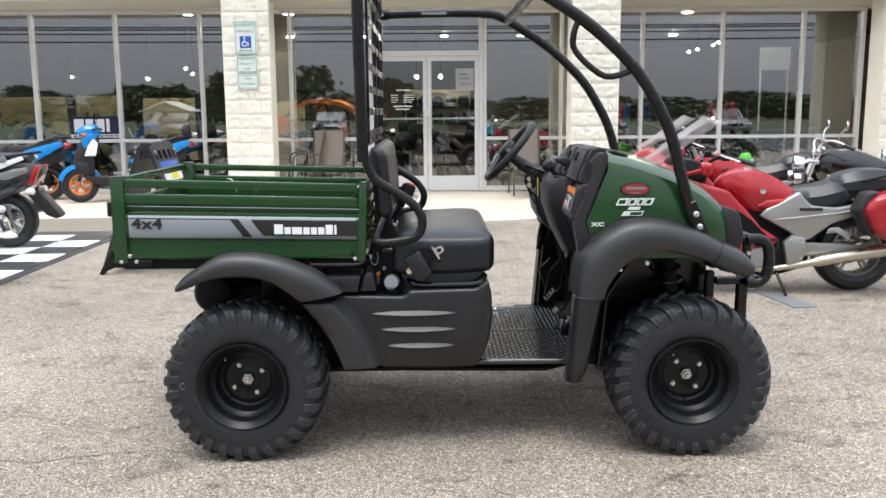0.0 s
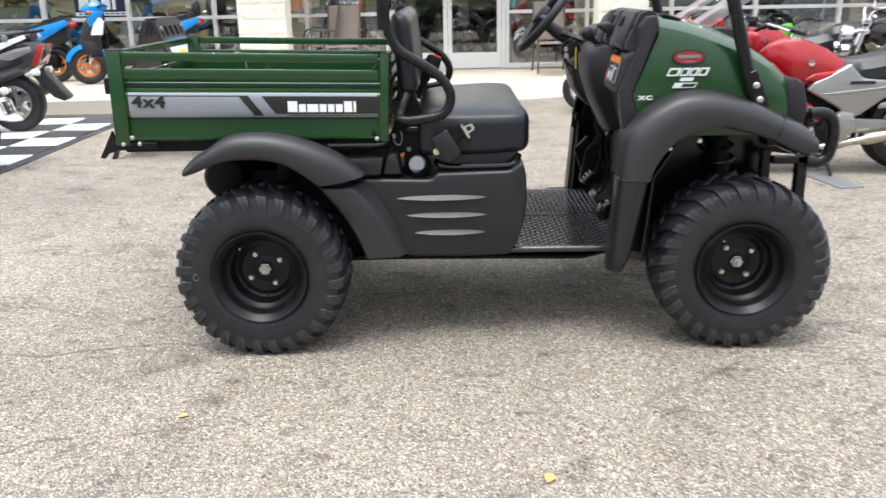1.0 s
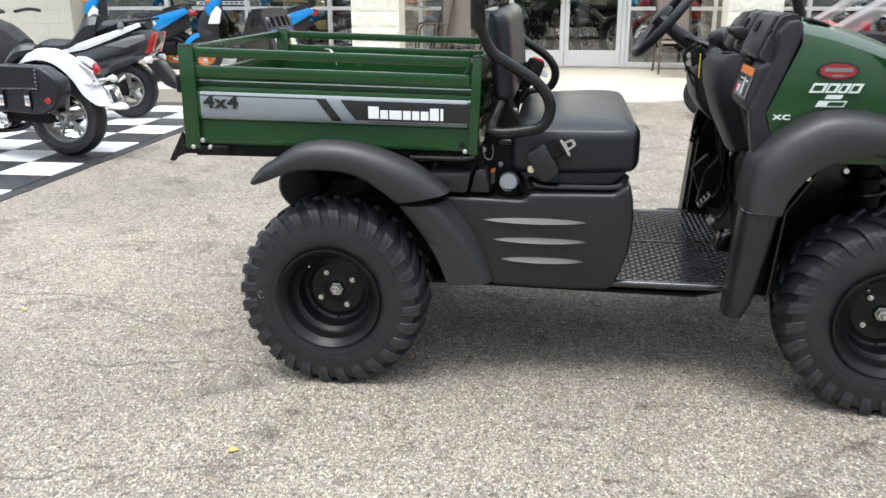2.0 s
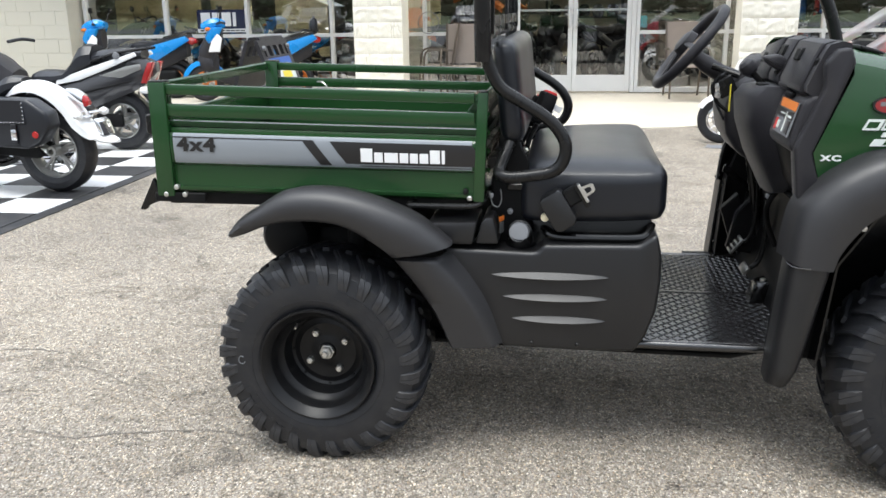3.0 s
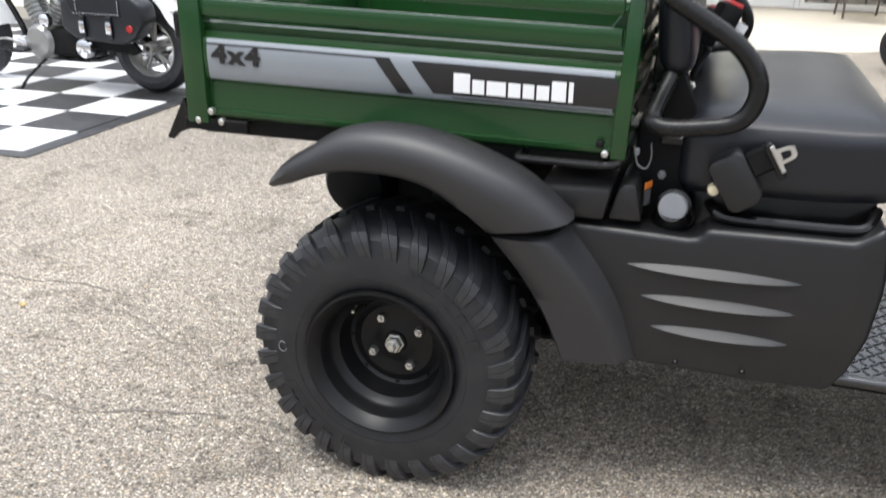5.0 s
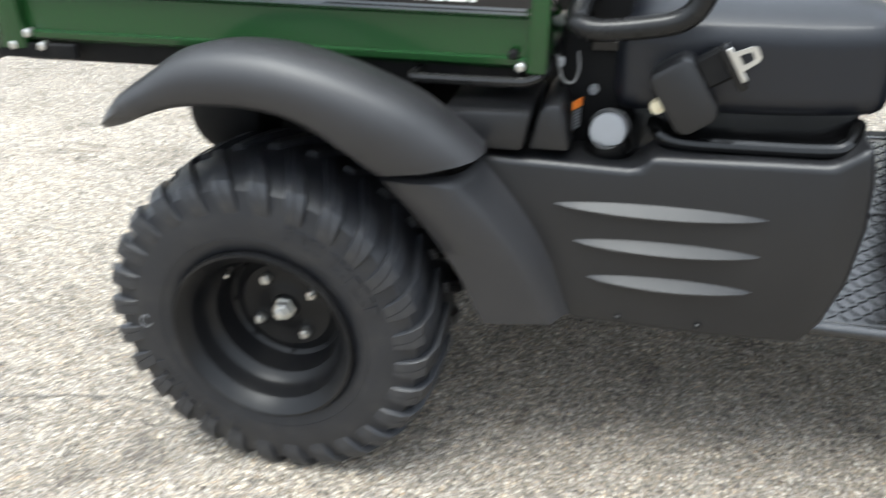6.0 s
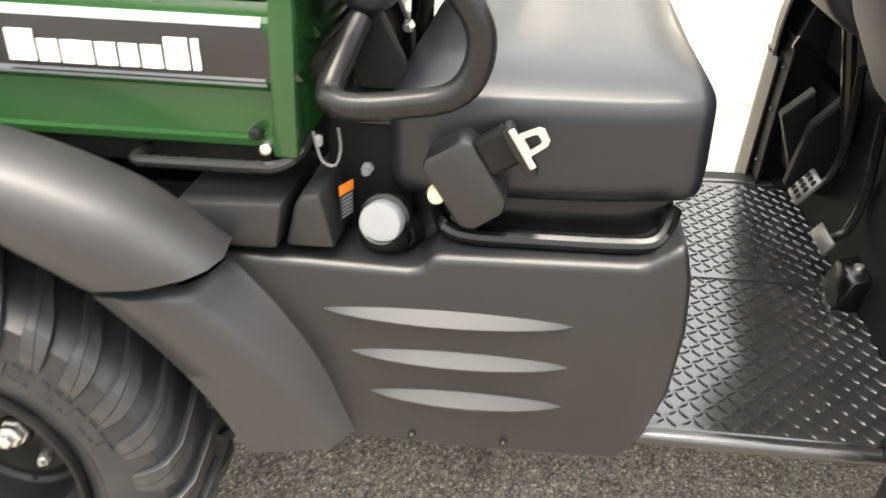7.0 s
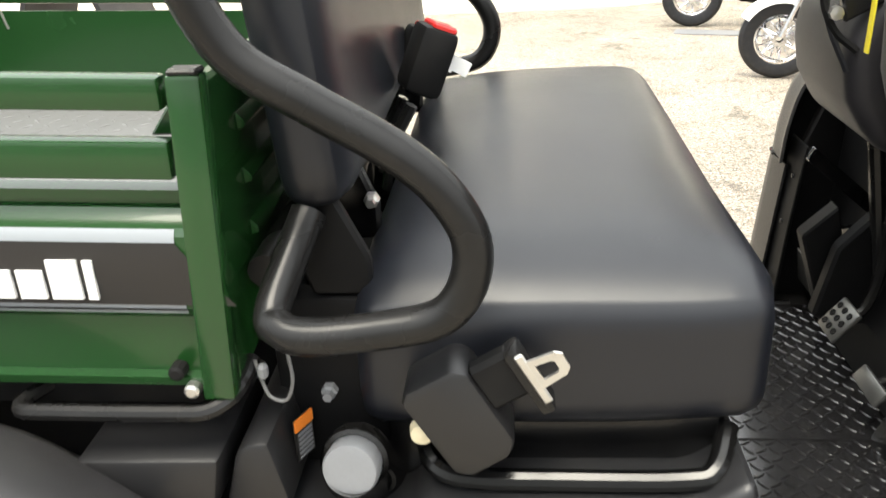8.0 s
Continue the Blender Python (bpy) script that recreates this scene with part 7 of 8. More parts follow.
    part("silencer", tube(bmesh.new(), [(-0.36, -0.16, 0.24), (-0.60, -0.18, 0.28), (-0.92, -0.18, 0.36)], [0.03, 0.06, 0.065], 12, 4), DARK, b)
    part("rear_fender", fender_strip(-0.62, 0.31, 0.08, 60, 175, 0.26, 10, 0.05), DARK, b)
    part("tail_light", shell([(-0.98, 0.05, 0.76, 0.82), (-0.92, 0.08, 0.74, 0.84), (-0.86, 0.08, 0.76, 0.84)]), TAIL, b)
    part("stand", tube(bmesh.new(), [(-0.10, 0.10, 0.24), (-0.14, 0.18, 0.10), (-0.16, 0.20, 0.0)], 0.011, 8, 3), STEEL, b)
    if back:
        part("backrest", shell([(-0.94, 0.09, 0.88, 1.06), (-0.90, 0.11, 0.86, 1.10), (-0.84, 0.08, 0.88, 1.04)]), VINYL, b)
    return b


def maxi_scooter(name, label, at, turn):
    """Long black and silver touring scooter with a stepped seat."""
    b = thing(name, label, "scooter", at, turn)
    bike_wheel(b, -0.75, 0.29, 0.17, SILVER, "cast", 0.40)
    bike_wheel(b, 0.78, 0.29, 0.13, SILVER, "cast", 0.36)
    part("tail_body", shell([(-1.14, 0.05, 0.76, 0.86), (-1.00, 0.15, 0.62, 0.91), (-0.70, 0.20, 0.50, 0.89), (-0.35, 0.22, 0.36, 0.77), (0.0, 0.22, 0.28, 0.66)]), GREYGLOSS, b, "grey and black tail bodywork")
    part("front_body", shell([(0.28, 0.20, 0.36, 0.80), (0.50, 0.26, 0.34, 0.98), (0.75, 0.22, 0.46, 1.02), (0.98, 0.08, 0.60, 0.86)]), DASHBLACK, b)
    part("floorboard", prism(bmesh.new(), [(-0.1, 0.24), (0.45, 0.22), (0.50, 0.40), (-0.1, 0.40)], -0.22, 0.22, 0.03, 2), DASHBLACK, b)
    part("rider_seat", shell([(-0.54, 0.17, 0.80, 1.03), (-0.42, 0.20, 0.74, 1.02), (-0.26, 0.21, 0.68, 0.80), (0.0, 0.18, 0.64, 0.80), (0.12, 0.10, 0.64, 0.76)]), VINYL, b, "stepped black vinyl seat")
    part("pillion_seat", shell([(-1.02, 0.10, 0.90, 0.98), (-0.84, 0.16, 0.86, 1.00), (-0.60, 0.17, 0.84, 0.98), (-0.48, 0.14, 0.82, 0.94)]), VINYL, b)
    for s in (-1, 1):
        part("white_stripe", prism(bmesh.new(), [(-0.18, 0.66), (-0.20, 0.71), (-0.60, 0.84), (-1.00, 0.96), (-1.02, 0.925), (-0.70, 0.80), (-0.42, 0.70)], s * 0.185, s * 0.205, 0.006, 2), WHITE, b, "white side stripe")
        part("silver_flash", prism(bmesh.new(), [(-0.62, 0.74), (-0.90, 0.83), (-1.04, 0.85), (-1.05, 0.80), (-0.84, 0.72)], s * 0.176, s * 0.196, 0.008, 2), SILVER, b)
        part("tail_lens", prism(bmesh.new(), [(-1.00, 0.66), (-1.09, 0.86), (-1.15, 0.86), (-1.07, 0.66)], s * 0.06, s * 0.14, 0.012, 2), TAIL, b)
        part("passenger_grab", tube(bmesh.new(), [(-0.56, s * 0.19, 0.88), (-0.85, s * 0.19, 0.96), (-1.08, s * 0.10, 0.99)], 0.015, 8, 3), STEEL, b)
        part("side_seam", prism(bmesh.new(), [(-0.10, 0.50), (-0.50, 0.60), (-0.95, 0.70), (-0.95, 0.685), (-0.50, 0.58), (-0.10, 0.48)], s * 0.19, s * 0.222, 0.004, 1), DARK, b)
        part("indicator", lathe(bmesh.new(), [(-1.10, 0.0001), (-1.08, 0.035), (-1.02, 0.03)], 12, (0, s * 0.17, 0.60), axis="x"), WHITE, b)
        part("grab_knob", lathe(bmesh.new(), [(0, 0.035), (s * 0.02, 0.03), (s * 0.024, 0.0001)], 14, (-0.82, s * 0.20, 0.93)), GREYCAP, b)
        part("grip", tube(bmesh.new(), [(0.42, s * 0.10, 1.06), (0.36, s * 0.26, 1.08), (0.30, s * 0.38, 1.06)], 0.017, 8, 3), RUBBER, b)
    part("windscreen", loft(bmesh.new(), [[(0.80 - 0.3 * t, -0.2, 0.98 + 0.42 * t), (0.88 - 0.3 * t, 0, 0.98 + 0.45 * t), (0.80 - 0.3 * t, 0.2, 0.98 + 0.42 * t)] for t in (0, 0.5, 1)]), CLEAR, b)
    part("mud_guard", prism(bmesh.new(), [(-0.98, 0.56), (-1.10, 0.60), (-1.30, 0.34), (-1.26, 0.30), (-1.16, 0.34)], -0.09, 0.09, 0.012, 2), DASHBLACK, b, "black rear mud guard")
    part("silencer", tube(bmesh.new(), [(-0.40, -0.20, 0.26), (-0.70, -0.22, 0.34), (-1.08, -0.24, 0.44)], [0.04, 0.07, 0.075], 14, 4), SILVER, b, "silver exhaust silencer")
    part("swing_arm", prism(bmesh.new(), [(-0.30, 0.24), (-0.30, 0.40), (-0.80, 0.36), (-0.80, 0.24)], 0.12, 0.17, 0.02, 2), DARK, b)
    part("stand", tube(bmesh.new(), [(0.0, 0.16, 0.26), (-0.04, 0.26, 0.10), (-0.06, 0.28, 0.0)], 0.012, 8, 3), STEEL, b)
    return b


def dirt_bike(name, label, at, turn, paint, scale=1.0, group="", fat=False):
    b = thing(name, label, "dirt bike", at, turn, group)
    bike_wheel(b, -0.62 * scale, 0.225 if fat else 0.30 * scale, 0.11 * scale, CHROME, "wire", 0.38 if fat else 0.26)
    bike_wheel(b, 0.66 * scale, 0.235 if fat else 0.33 * scale, 0.10 * scale, CHROME, "wire", 0.38 if fat else 0.22)
    k = scale

    def P(*p):
        return [tuple(c * k for c in q) for q in p]
    part("frame", tube(bmesh.new(), P((0.42, 0, 0.86), (0.28, 0, 0.42), (0.10, 0, 0.26), (-0.22, 0, 0.30), (-0.30, 0, 0.62)), 0.02 * k, 8, 4), STEEL, b)
    part("engine", box(bmesh.new(), -0.16 * k, 0.22 * k, -0.11 * k, 0.11 * k, 0.26 * k, 0.50 * k, 0.04 * k, 3), DARK, b)
    part("cylinder", finned((0.12 * k, 0, 0.44 * k), 0.07 * k, 0.18 * k, 12), SILVER, b)
    part("tank", shell([tuple(c * k for c in q) for q in ((-0.10, 0.05, 0.70, 0.80), (0.12, 0.13, 0.62, 0.88), (0.34, 0.16, 0.60, 0.90), (0.46, 0.06, 0.70, 0.86))]), paint, b, "plastic tank shrouds")
    part("seat", shell([tuple(c * k for c in q) for q in ((-0.66, 0.07, 0.82, 0.88), (-0.40, 0.10, 0.76, 0.87), (-0.10, 0.09, 0.74, 0.86), (0.12, 0.05, 0.78, 0.87))]), VINYL, b)
    part("rear_fender", shell([tuple(c * k for c in q) for q in ((-1.02, 0.05, 0.90, 0.92), (-0.80, 0.10, 0.82, 0.87), (-0.50, 0.11, 0.72, 0.80), (-0.30, 0.10, 0.56, 0.76))]), paint, b)
    part("front_fender", fender_strip(0.66 * k, 0.265, 0.055, 30, 150, 0.235, 12, 0.05) if fat else shell([tuple(c * k for c in q) for q in ((0.36, 0.06, 0.76, 0.78), (0.60, 0.10, 0.78, 0.81), (0.86, 0.09, 0.74, 0.77), (1.02, 0.04, 0.68, 0.70))]), paint, b)
    part("number_plate", shell([tuple(c * k for c in q) for q in ((0.44, 0.10, 0.92, 1.06), (0.50, 0.09, 0.86, 1.04), (0.55, 0.05, 0.84, 0.94))]), paint, b)
    for s in (-1, 1):
        part("fork_leg", rod(bmesh.new(), *P((0.66, s * 0.09, 0.33), (0.42, s * 0.09, 0.98)), 0.022 * k, 8), CHROME, b)
        part("handlebar", tube(bmesh.new(), P((0.42, s * 0.04, 1.02), (0.38, s * 0.20, 1.10), (0.28, s * 0.38, 1.10)), 0.011 * k, 8, 4), STEEL, b)
        part("grip", rod(bmesh.new(), *P((0.32, s * 0.30, 1.10), (0.27, s * 0.40, 1.095)), 0.017 * k, 8), RUBBER, b)
    part("swing_arm", rod(bmesh.new(), *P((-0.10, 0.07, 0.34), (-0.62, 0.08, 0.30)), 0.025 * k, 8), SILVER, b)
    part("exhaust", tube(bmesh.new(), P((0.22, -0.06, 0.44), (0.28, -0.12, 0.36), (-0.05, -0.15, 0.50), (-0.60, -0.13, 0.74)), [0.02 * k, 0.022 * k, 0.03 * k, 0.045 * k], 10, 4), SILVER, b)
    part("kickstand", tube(bmesh.new(), P((0.0, 0.10, 0.28), (-0.04, 0.20, 0.12), (-0.06, 0.24, 0.0)), 0.011 * k, 8, 3), STEEL, b)
    return b


cruiser("white_cruiser", "white and navy cruiser motorcycle with studded black saddlebags", (-3.94, 3.62, 0.014), 178, WHITE, WHITE)
maxi_scooter("touring_scooter", "black and silver touring scooter with a white stripe", (-4.42, 5.52, 0.014), 184)
scooter("blue_scooter", "bright blue and black scooter with orange wheels", (-3.66, 9.05, 0.155), 205, BLUE, ORANGE, group="blue scooters", back=True)
scooter("blue_scooter", "blue and black scooter with orange wheels, parked by the window", (-5.45, 9.10, 0.155), 186, BLUE, ORANGE, group="blue scooters")
tourer("red_tourer", "red and silver sport touring motorcycle with side cases", (3.26, 3.12, 0), 178, RED)
tourer("red_tourer", "red sport touring motorcycle with a tall clear windscreen", (3.84, 5.55, 0), 172, RED, panniers=False)
dirt_bike("green_dirt_bike", "lime green and black dirt bike", (4.75, 6.5, 0), 200, LIME, 0.86)
cruiser("black_cruiser", "black and chrome cruiser motorcycle with high handlebars", (5.05, 4.65, 0), 165, GLOSSBLACK, GLOSSBLACK, bags=False, rim="wire", trim=True)
cruiser("black_cruiser", "black cruiser motorcycle with chrome forks", (6.6, 5.9, 0), 160, NAVY, GLOSSBLACK, bags=True, rim="wire", trim=True)
dirt_bike("white_dirt_bike", "small white dirt bike with spoked wheels", (2.88, 4.52, 0), 168, WHITE, 0.78, "small dirt bikes", True)
dirt_bike("white_dirt_bike", "small white dirt bike parked beside a steel plate", (2.72, 6.31, 0), 168, WHITE, 0.78, "small dirt bikes", True)


def tray(at, turn):
    t = thing("metal_plate", "thin grey steel plate lying on the asphalt", "plate", at, turn)
    part("sheet", box(bmesh.new(), -0.09, 0.09, -0.32, 0.32, 0.0, 0.008, 0.002, 1), GREYCAP, t)


tray((3.37, 2.80, 0), 8)
tray((2.36, 6.10, 0), 75)


def sandwich_board():
    b = thing("sandwich_board", "black plastic folding sign stand with a blue and white sheet", "sign stand", (-1.70, 4.32, 0))
    for s in (-1, 1):
        def P(x, z):
            return (s * x, z)
        m = Matrix.Identity(4)
        top, foot = 0.05, 0.44
        rows = bmesh.new()

        def bar(u0, u1, v0, v1):
            """A bar of the leaning panel: u along the board, v up the slope from 0 to 1."""
            vs = []
            for d in (0.0, 0.03):
                for u, v in ((u0, v0), (u1, v0), (u1, v1), (u0, v1)):
                    x = foot + (top - foot) * v
                    vs.append(rows.verts.new((s * (x - d), u, 1.12 * v)))
            for f in ((0, 1, 2, 3), (7, 6, 5, 4), (0, 4, 5, 1), (1, 5, 6, 2), (2, 6, 7, 3), (3, 7, 4, 0)):
                rows.faces.new([vs[q] for q in f])
        bar(-0.33, -0.27, 0, 1), bar(0.27, 0.33, 0, 1), bar(-0.27, 0.27, 0.96, 1.02), bar(-0.27, 0.27, 0.10, 0.89)
        for u in (-0.2, -0.07, 0.07, 0.2):
            bar(u - 0.025, u + 0.025, 0.89, 0.96)
        panel = part("panel", rows, DASHBLACK, b, "black plastic panel with grip slots")
        for u in (-0.28, 0.28):
            part("pivot_knob", lathe(bmesh.new(), [(0.0, 0.02), (s * 0.02, 0.016), (s * 0.021, 0.0001)], 12, (s * 0.075, u, 1.06), axis="x"), GREYCAP, panel)
        if s > 0:
            for v0, v1, mt in ((0.81, 0.875, SIGNBLUE), (0.72, 0.81, SIGNWHITE), (0.73, 0.78, YELLOW)):
                bm = bmesh.new()
                u0, u1 = (-0.25, 0.25) if mt is not YELLOW else (-0.05, 0.15)
                e = 0.004 if mt is not YELLOW else 0.006
                bm.faces.new([bm.verts.new((foot + (top - foot) * v + e, u, 1.12 * v)) for u, v in ((u0, v0), (u1, v0), (u1, v1), (u0, v1))])
                part("sheet", bm, mt, panel, "printed sheet in blue and white")
    return b


sandwich_board()


def chair(at, turn):
    c = thing("patio_chair", "bronze steel patio chair with tan sling seat", "chair", at, turn, "patio chairs by the windows")
    for s in (-1, 1):
        part("side_frame", tube(bmesh.new(), [(s * 0.25, -0.24, 0.0), (s * 0.25, -0.22, 0.40), (s * 0.25, -0.16, 0.62), (s * 0.25, 0.18, 0.62)], 0.014, 8, 4), BRONZE, c)
        part("back_post", tube(bmesh.new(), [(s * 0.23, 0.26, 0.0), (s * 0.23, 0.18, 0.42), (s * 0.23, 0.28, 0.98)], 0.014, 8, 4), BRONZE, c)
    part("seat_sling", box(bmesh.new(), -0.23, 0.23, -0.24, 0.20, 0.40, 0.415, 0.006, 1), TAN, c)
    part("back_sling", prism(bmesh.new(), [(0.19, 0.44), (0.28, 0.97), (0.295, 0.97), (0.205, 0.44)], -0.22, 0.22, 0.004, 1, "x"), TAN, c)
    return c


chair((-0.78, 9.45, 0.155), 0)
chair((2.22, 9.40, 0.155), 6)
chair((-1.15, 9.72, 0.155), -75)


# ---- pillar signs ----
def post_sign(name, label, x0, x1, z0, z1, lines, badge=False):
    s = thing(name, label, "sign", (0, 0, 0), group="parking signs on the pillar")
    y = 8.925
    part("plate", box(bmesh.new(), x0, x1, y, y + 0.006, z0, z1, 0.001, 1), SIGNWHITE, s)
    w = 0.008
    for a, b, c, d in ((x0 + 0.012, x1 - 0.012, z0 + 0.012, z0 + 0.012 + w), (x0 + 0.012, x1 - 0.012, z1 - 0.012 - w, z1 - 0.012), (x0 + 0.012, x0 + 0.012 + w, z0 + 0.02, z1 - 0.02), (x1 - 0.012 - w, x1 - 0.012, z0 + 0.02, z1 - 0.02)):
        part("border", box(bmesh.new(), a, b, y - 0.002, y, c, d), SIGNGREEN, s)
    for text, z, size in lines:
        words("lettering", text, size, SIGNGREEN, s, pose((x0 + x1) / 2, y - 0.001, z, 90, 0, 0), extrude=0.001)
    if badge:
        cx, cz, k = (x0 + x1) / 2, z0 + 0.166, 0.78
        bd = part("access_badge", box(bmesh.new(), cx - 0.08, cx + 0.08, y - 0.003, y, cz - 0.08, cz + 0.08), SIGNBLUE, s, "blue square with a white wheelchair mark")
        ring = [(cx - k * 0.015 + k * 0.045 * math.cos(a), y - 0.005, cz - k * 0.03 + k * 0.045 * math.sin(a)) for a in (radians(-60 + 260 * q / 20 + 150) for q in range(21))]
        part("mark", tube(bmesh.new(), ring, 0.0065, 6, 1), WHITE, bd)
        part("mark", tube(bmesh.new(), [(cx + k * u, y - 0.005, cz + k * v) for u, v in ((-0.02, 0.055), (-0.012, -0.005), (0.035, -0.008), (0.055, -0.065))], 0.0065, 6, 1), WHITE, bd)
        part("mark", lathe(bmesh.new(), [(-0.006, 0.0001), (-0.006, 0.012), (0, 0.012)], 12, (cx - k * 0.022, y, cz + k * 0.074)), WHITE, bd)
        part("arrow", box(bmesh.new(), cx - 0.07, cx + 0.07, y - 0.002, y, z0 + 0.041, z0 + 0.053), SIGNGREEN, s)
        for d in (-1, 1):
            part("arrow_head", prism(bmesh.new(), [(cx + d * 0.10, z0 + 0.047), (cx + d * 0.065, z0 + 0.068), (cx + d * 0.065, z0 + 0.026)], y - 0.002, y), SIGNGREEN, s)
    return s


post_sign("parking_sign", "white and green reserved parking sign with a blue badge", -1.978, -1.665, 2.217, 2.673, [("RESERVED", 2.613, 0.058), ("PARKING", 2.530, 0.058)], True)
post_sign("penalty_sign", "small white and green penalty sign", -1.960, -1.668, 1.960, 2.188, [("MAXIMUM", 2.146, 0.046), ("PENALTY", 2.080, 0.046), ("$100", 2.012, 0.046)])
post_sign("van_sign", "small white and green van accessible sign", -1.960, -1.660, 1.732, 1.941, [("VAN", 1.880, 0.050), ("ACCESSIBLE", 1.804, 0.041)])


def leaf(at, turn, size):
    t = thing("fallen_leaf", "small dry yellow leaf on the asphalt", "leaf", at, turn, "fallen leaves")
    rows = [[(x * size, -w * size, 0.004 + 0.010 * w), (x * size, 0, 0.003), (x * size, w * size, 0.005 + 0.014 * w)] for x, w in ((-0.5, 0.03), (-0.25, 0.26), (0.05, 0.32), (0.3, 0.2), (0.5, 0.02))]
    part("blade", thick(loft(bmesh.new(), rows), 0.0008), FALLEN, t)


leaf((-0.178, -0.581, 0), 20, 0.035)
leaf((0.98, -0.98, 0), 70, 0.05)
leaf((-1.5, 0.4, 0), 130, 0.03)


# ---- cracks in the asphalt ----
TAR = mat("dirt_filled_crack", (0.145, 0.132, 0.115), 0.95, var=0.3, scale=25, grain=0.3)


def crack(points, width, seed):
    """Hairline crack: a ragged ribbon that pinches out at its ends."""
    r = random.Random(seed)
    line = curve([(x, y, 0) for x, y in points], 9)
    bm, rows = bmesh.new(), []
    for k, p in enumerate(line):
        d = (line[min(k + 1, len(line) - 1)] - line[max(k - 1, 0)]).normalized()
        side = Vector((-d.y, d.x, 0))
        c = p + side * r.uniform(-0.006, 0.006)
        w = width * r.uniform(0.35, 1.0) * min(1, 0.15 + 0.5 * min(k, len(line) - 1 - k))
        rows.append([(*(c - side * w)[:2], 0.0022), (*(c + side * w)[:2], 0.0022)])
    loft(bm, rows)
    return tagged(part("crack", bm, TAR, None), "thin ragged crack in the worn asphalt", "crack", "cracks in the asphalt", kind="structure")


for n, (line, w) in enumerate((([(-2.4, 0.57), (-2.0, 0.62), (-1.746, 0.59), (-1.592, 0.584), (-1.476, 0.611), (-1.297, 0.591)], 0.0045),
                               ([(-1.255, 0.754), (-1.10, 0.742), (-0.968, 0.746)], 0.003), ([(-0.73, 0.681), (-0.631, 0.701), (-0.45, 0.69)], 0.004),
                               ([(-1.421, 0.469), (-1.26, 0.47), (-1.055, 0.437), (-0.879, 0.328), (-0.795, 0.339)], 0.003),
                               ([(-1.034, -0.042), (-0.864, -0.078), (-0.739, -0.037), (-0.573, 0.005), (-0.396, 0.029), (-0.294, -0.002)], 0.0045),
                               ([(-0.669, -0.63), (-0.662, -0.527), (-0.653, -0.46)], 0.003), ([(-0.85, -0.80), (-0.722, -0.804), (-0.663, -0.799), (-0.622, -0.746), (-0.582, -0.722), (-0.46, -0.715)], 0.003))):
    crack(line, w, n)


# ---- inside the showroom ----
dark_stock = cruiser("showroom_motorcycle", "dark motorcycle standing inside the showroom", (-0.6, 12.2, 0.155), 30, DARK, DARK, bags=False, group="showroom motorcycles")
for x, y, a in ((0.9, 13.0, 160), (2.3, 12.0, 210), (3.4, 12.6, 170), (4.9, 11.8, 150), (6.3, 12.4, 200), (-3.2, 11.9, 20), (-4.8, 12.3, 170), (-6.1, 11.8, 150), (-7.4, 12.6, 30)):
    copy_thing(dark_stock, pose(x, y, 0.155, 0, 0, a))
dirt_bike("showroom_dirt_bike", "orange dirt bike standing inside the showroom", (-1.2, 11.7, 0.155), 20, ORANGE, 1.0, "showroom dirt bikes")
stock = dirt_bike("showroom_dirt_bike", "black dirt bike standing inside the showroom", (-1.9, 13.6, 0.155), 30, DARK, 1.0, "showroom dirt bikes")
for x, y, a in ((0.35, 12.1, 100), (1.35, 12.6, 60), (5.6, 13.4, 20), (7.2, 13.2, 170), (-5.6, 13.6, 10)):
    copy_thing(stock, pose(x, y, 0.155, 0, 0, a))


def ceiling_lamp(at, long):
    c = thing("ceiling_light", "white fluorescent ceiling light, switched on", "ceiling light", at, 0, "showroom ceiling lights")
    part("housing", box(bmesh.new(), -long / 2, long / 2, -0.08, 0.08, 0.0, 0.05, 0.005, 1), WHITE, c)
    part("tube", box(bmesh.new(), -long / 2 + 0.03, long / 2 - 0.03, -0.05, 0.05, -0.02, 0.0, 0.006, 1), LAMP, c)


# row at y 12.6 is unseen above the window heads, added to light the displays
for x in (-6.5, -4.0, -1.5, 1.0, 3.5, 6.0):
    for y in (12.6, 18.5, 25.0):
        ceiling_lamp((x + (y - 13) * 0.23, y, 3.84), 0.27)


def counter(at, w, d, h, label, material):
    c = thing("counter", label, "counter", at, 0)
    part("body", box(bmesh.new(), -w / 2, w / 2, -d / 2, d / 2, 0, h - 0.04, 0.01, 1), material, c)
    part("top", box(bmesh.new(), -w / 2 - 0.03, w / 2 + 0.03, -d / 2 - 0.03, d / 2 + 0.03, h - 0.04, h, 0.006, 1), DASHBLACK, c)


counter((1.6, 20.5, 0.15), 4.0, 0.7, 1.05, "tan showroom service counter with dark top", INSIDE)


def display_wall(at, w, h):
    d = thing("display_wall", "pale yellow slatted display wall in the showroom", "display wall", at, 0, "showroom display walls")
    part("panel", box(bmesh.new(), -w / 2, w / 2, 0.03, 0.10, 0, h, 0.01, 1), DISPLAY, d)
    n = int(h / 0.16)
    for k in range(n):
        part("slat", box(bmesh.new(), -w / 2, w / 2, 0.0, 0.03, k * 0.16 + 0.01, k * 0.16 + 0.135, 0.004, 1), DISPLAY, d)


display_wall((-8.0, 15.2, 0.15), 1.9, 1.62)
display_wall((-6.65, 15.9, 0.15), 0.9, 1.66)
display_wall((-4.85, 15.2, 0.15), 1.1, 1.58)
display_wall((-2.6, 15.6, 0.15), 1.2, 1.5)


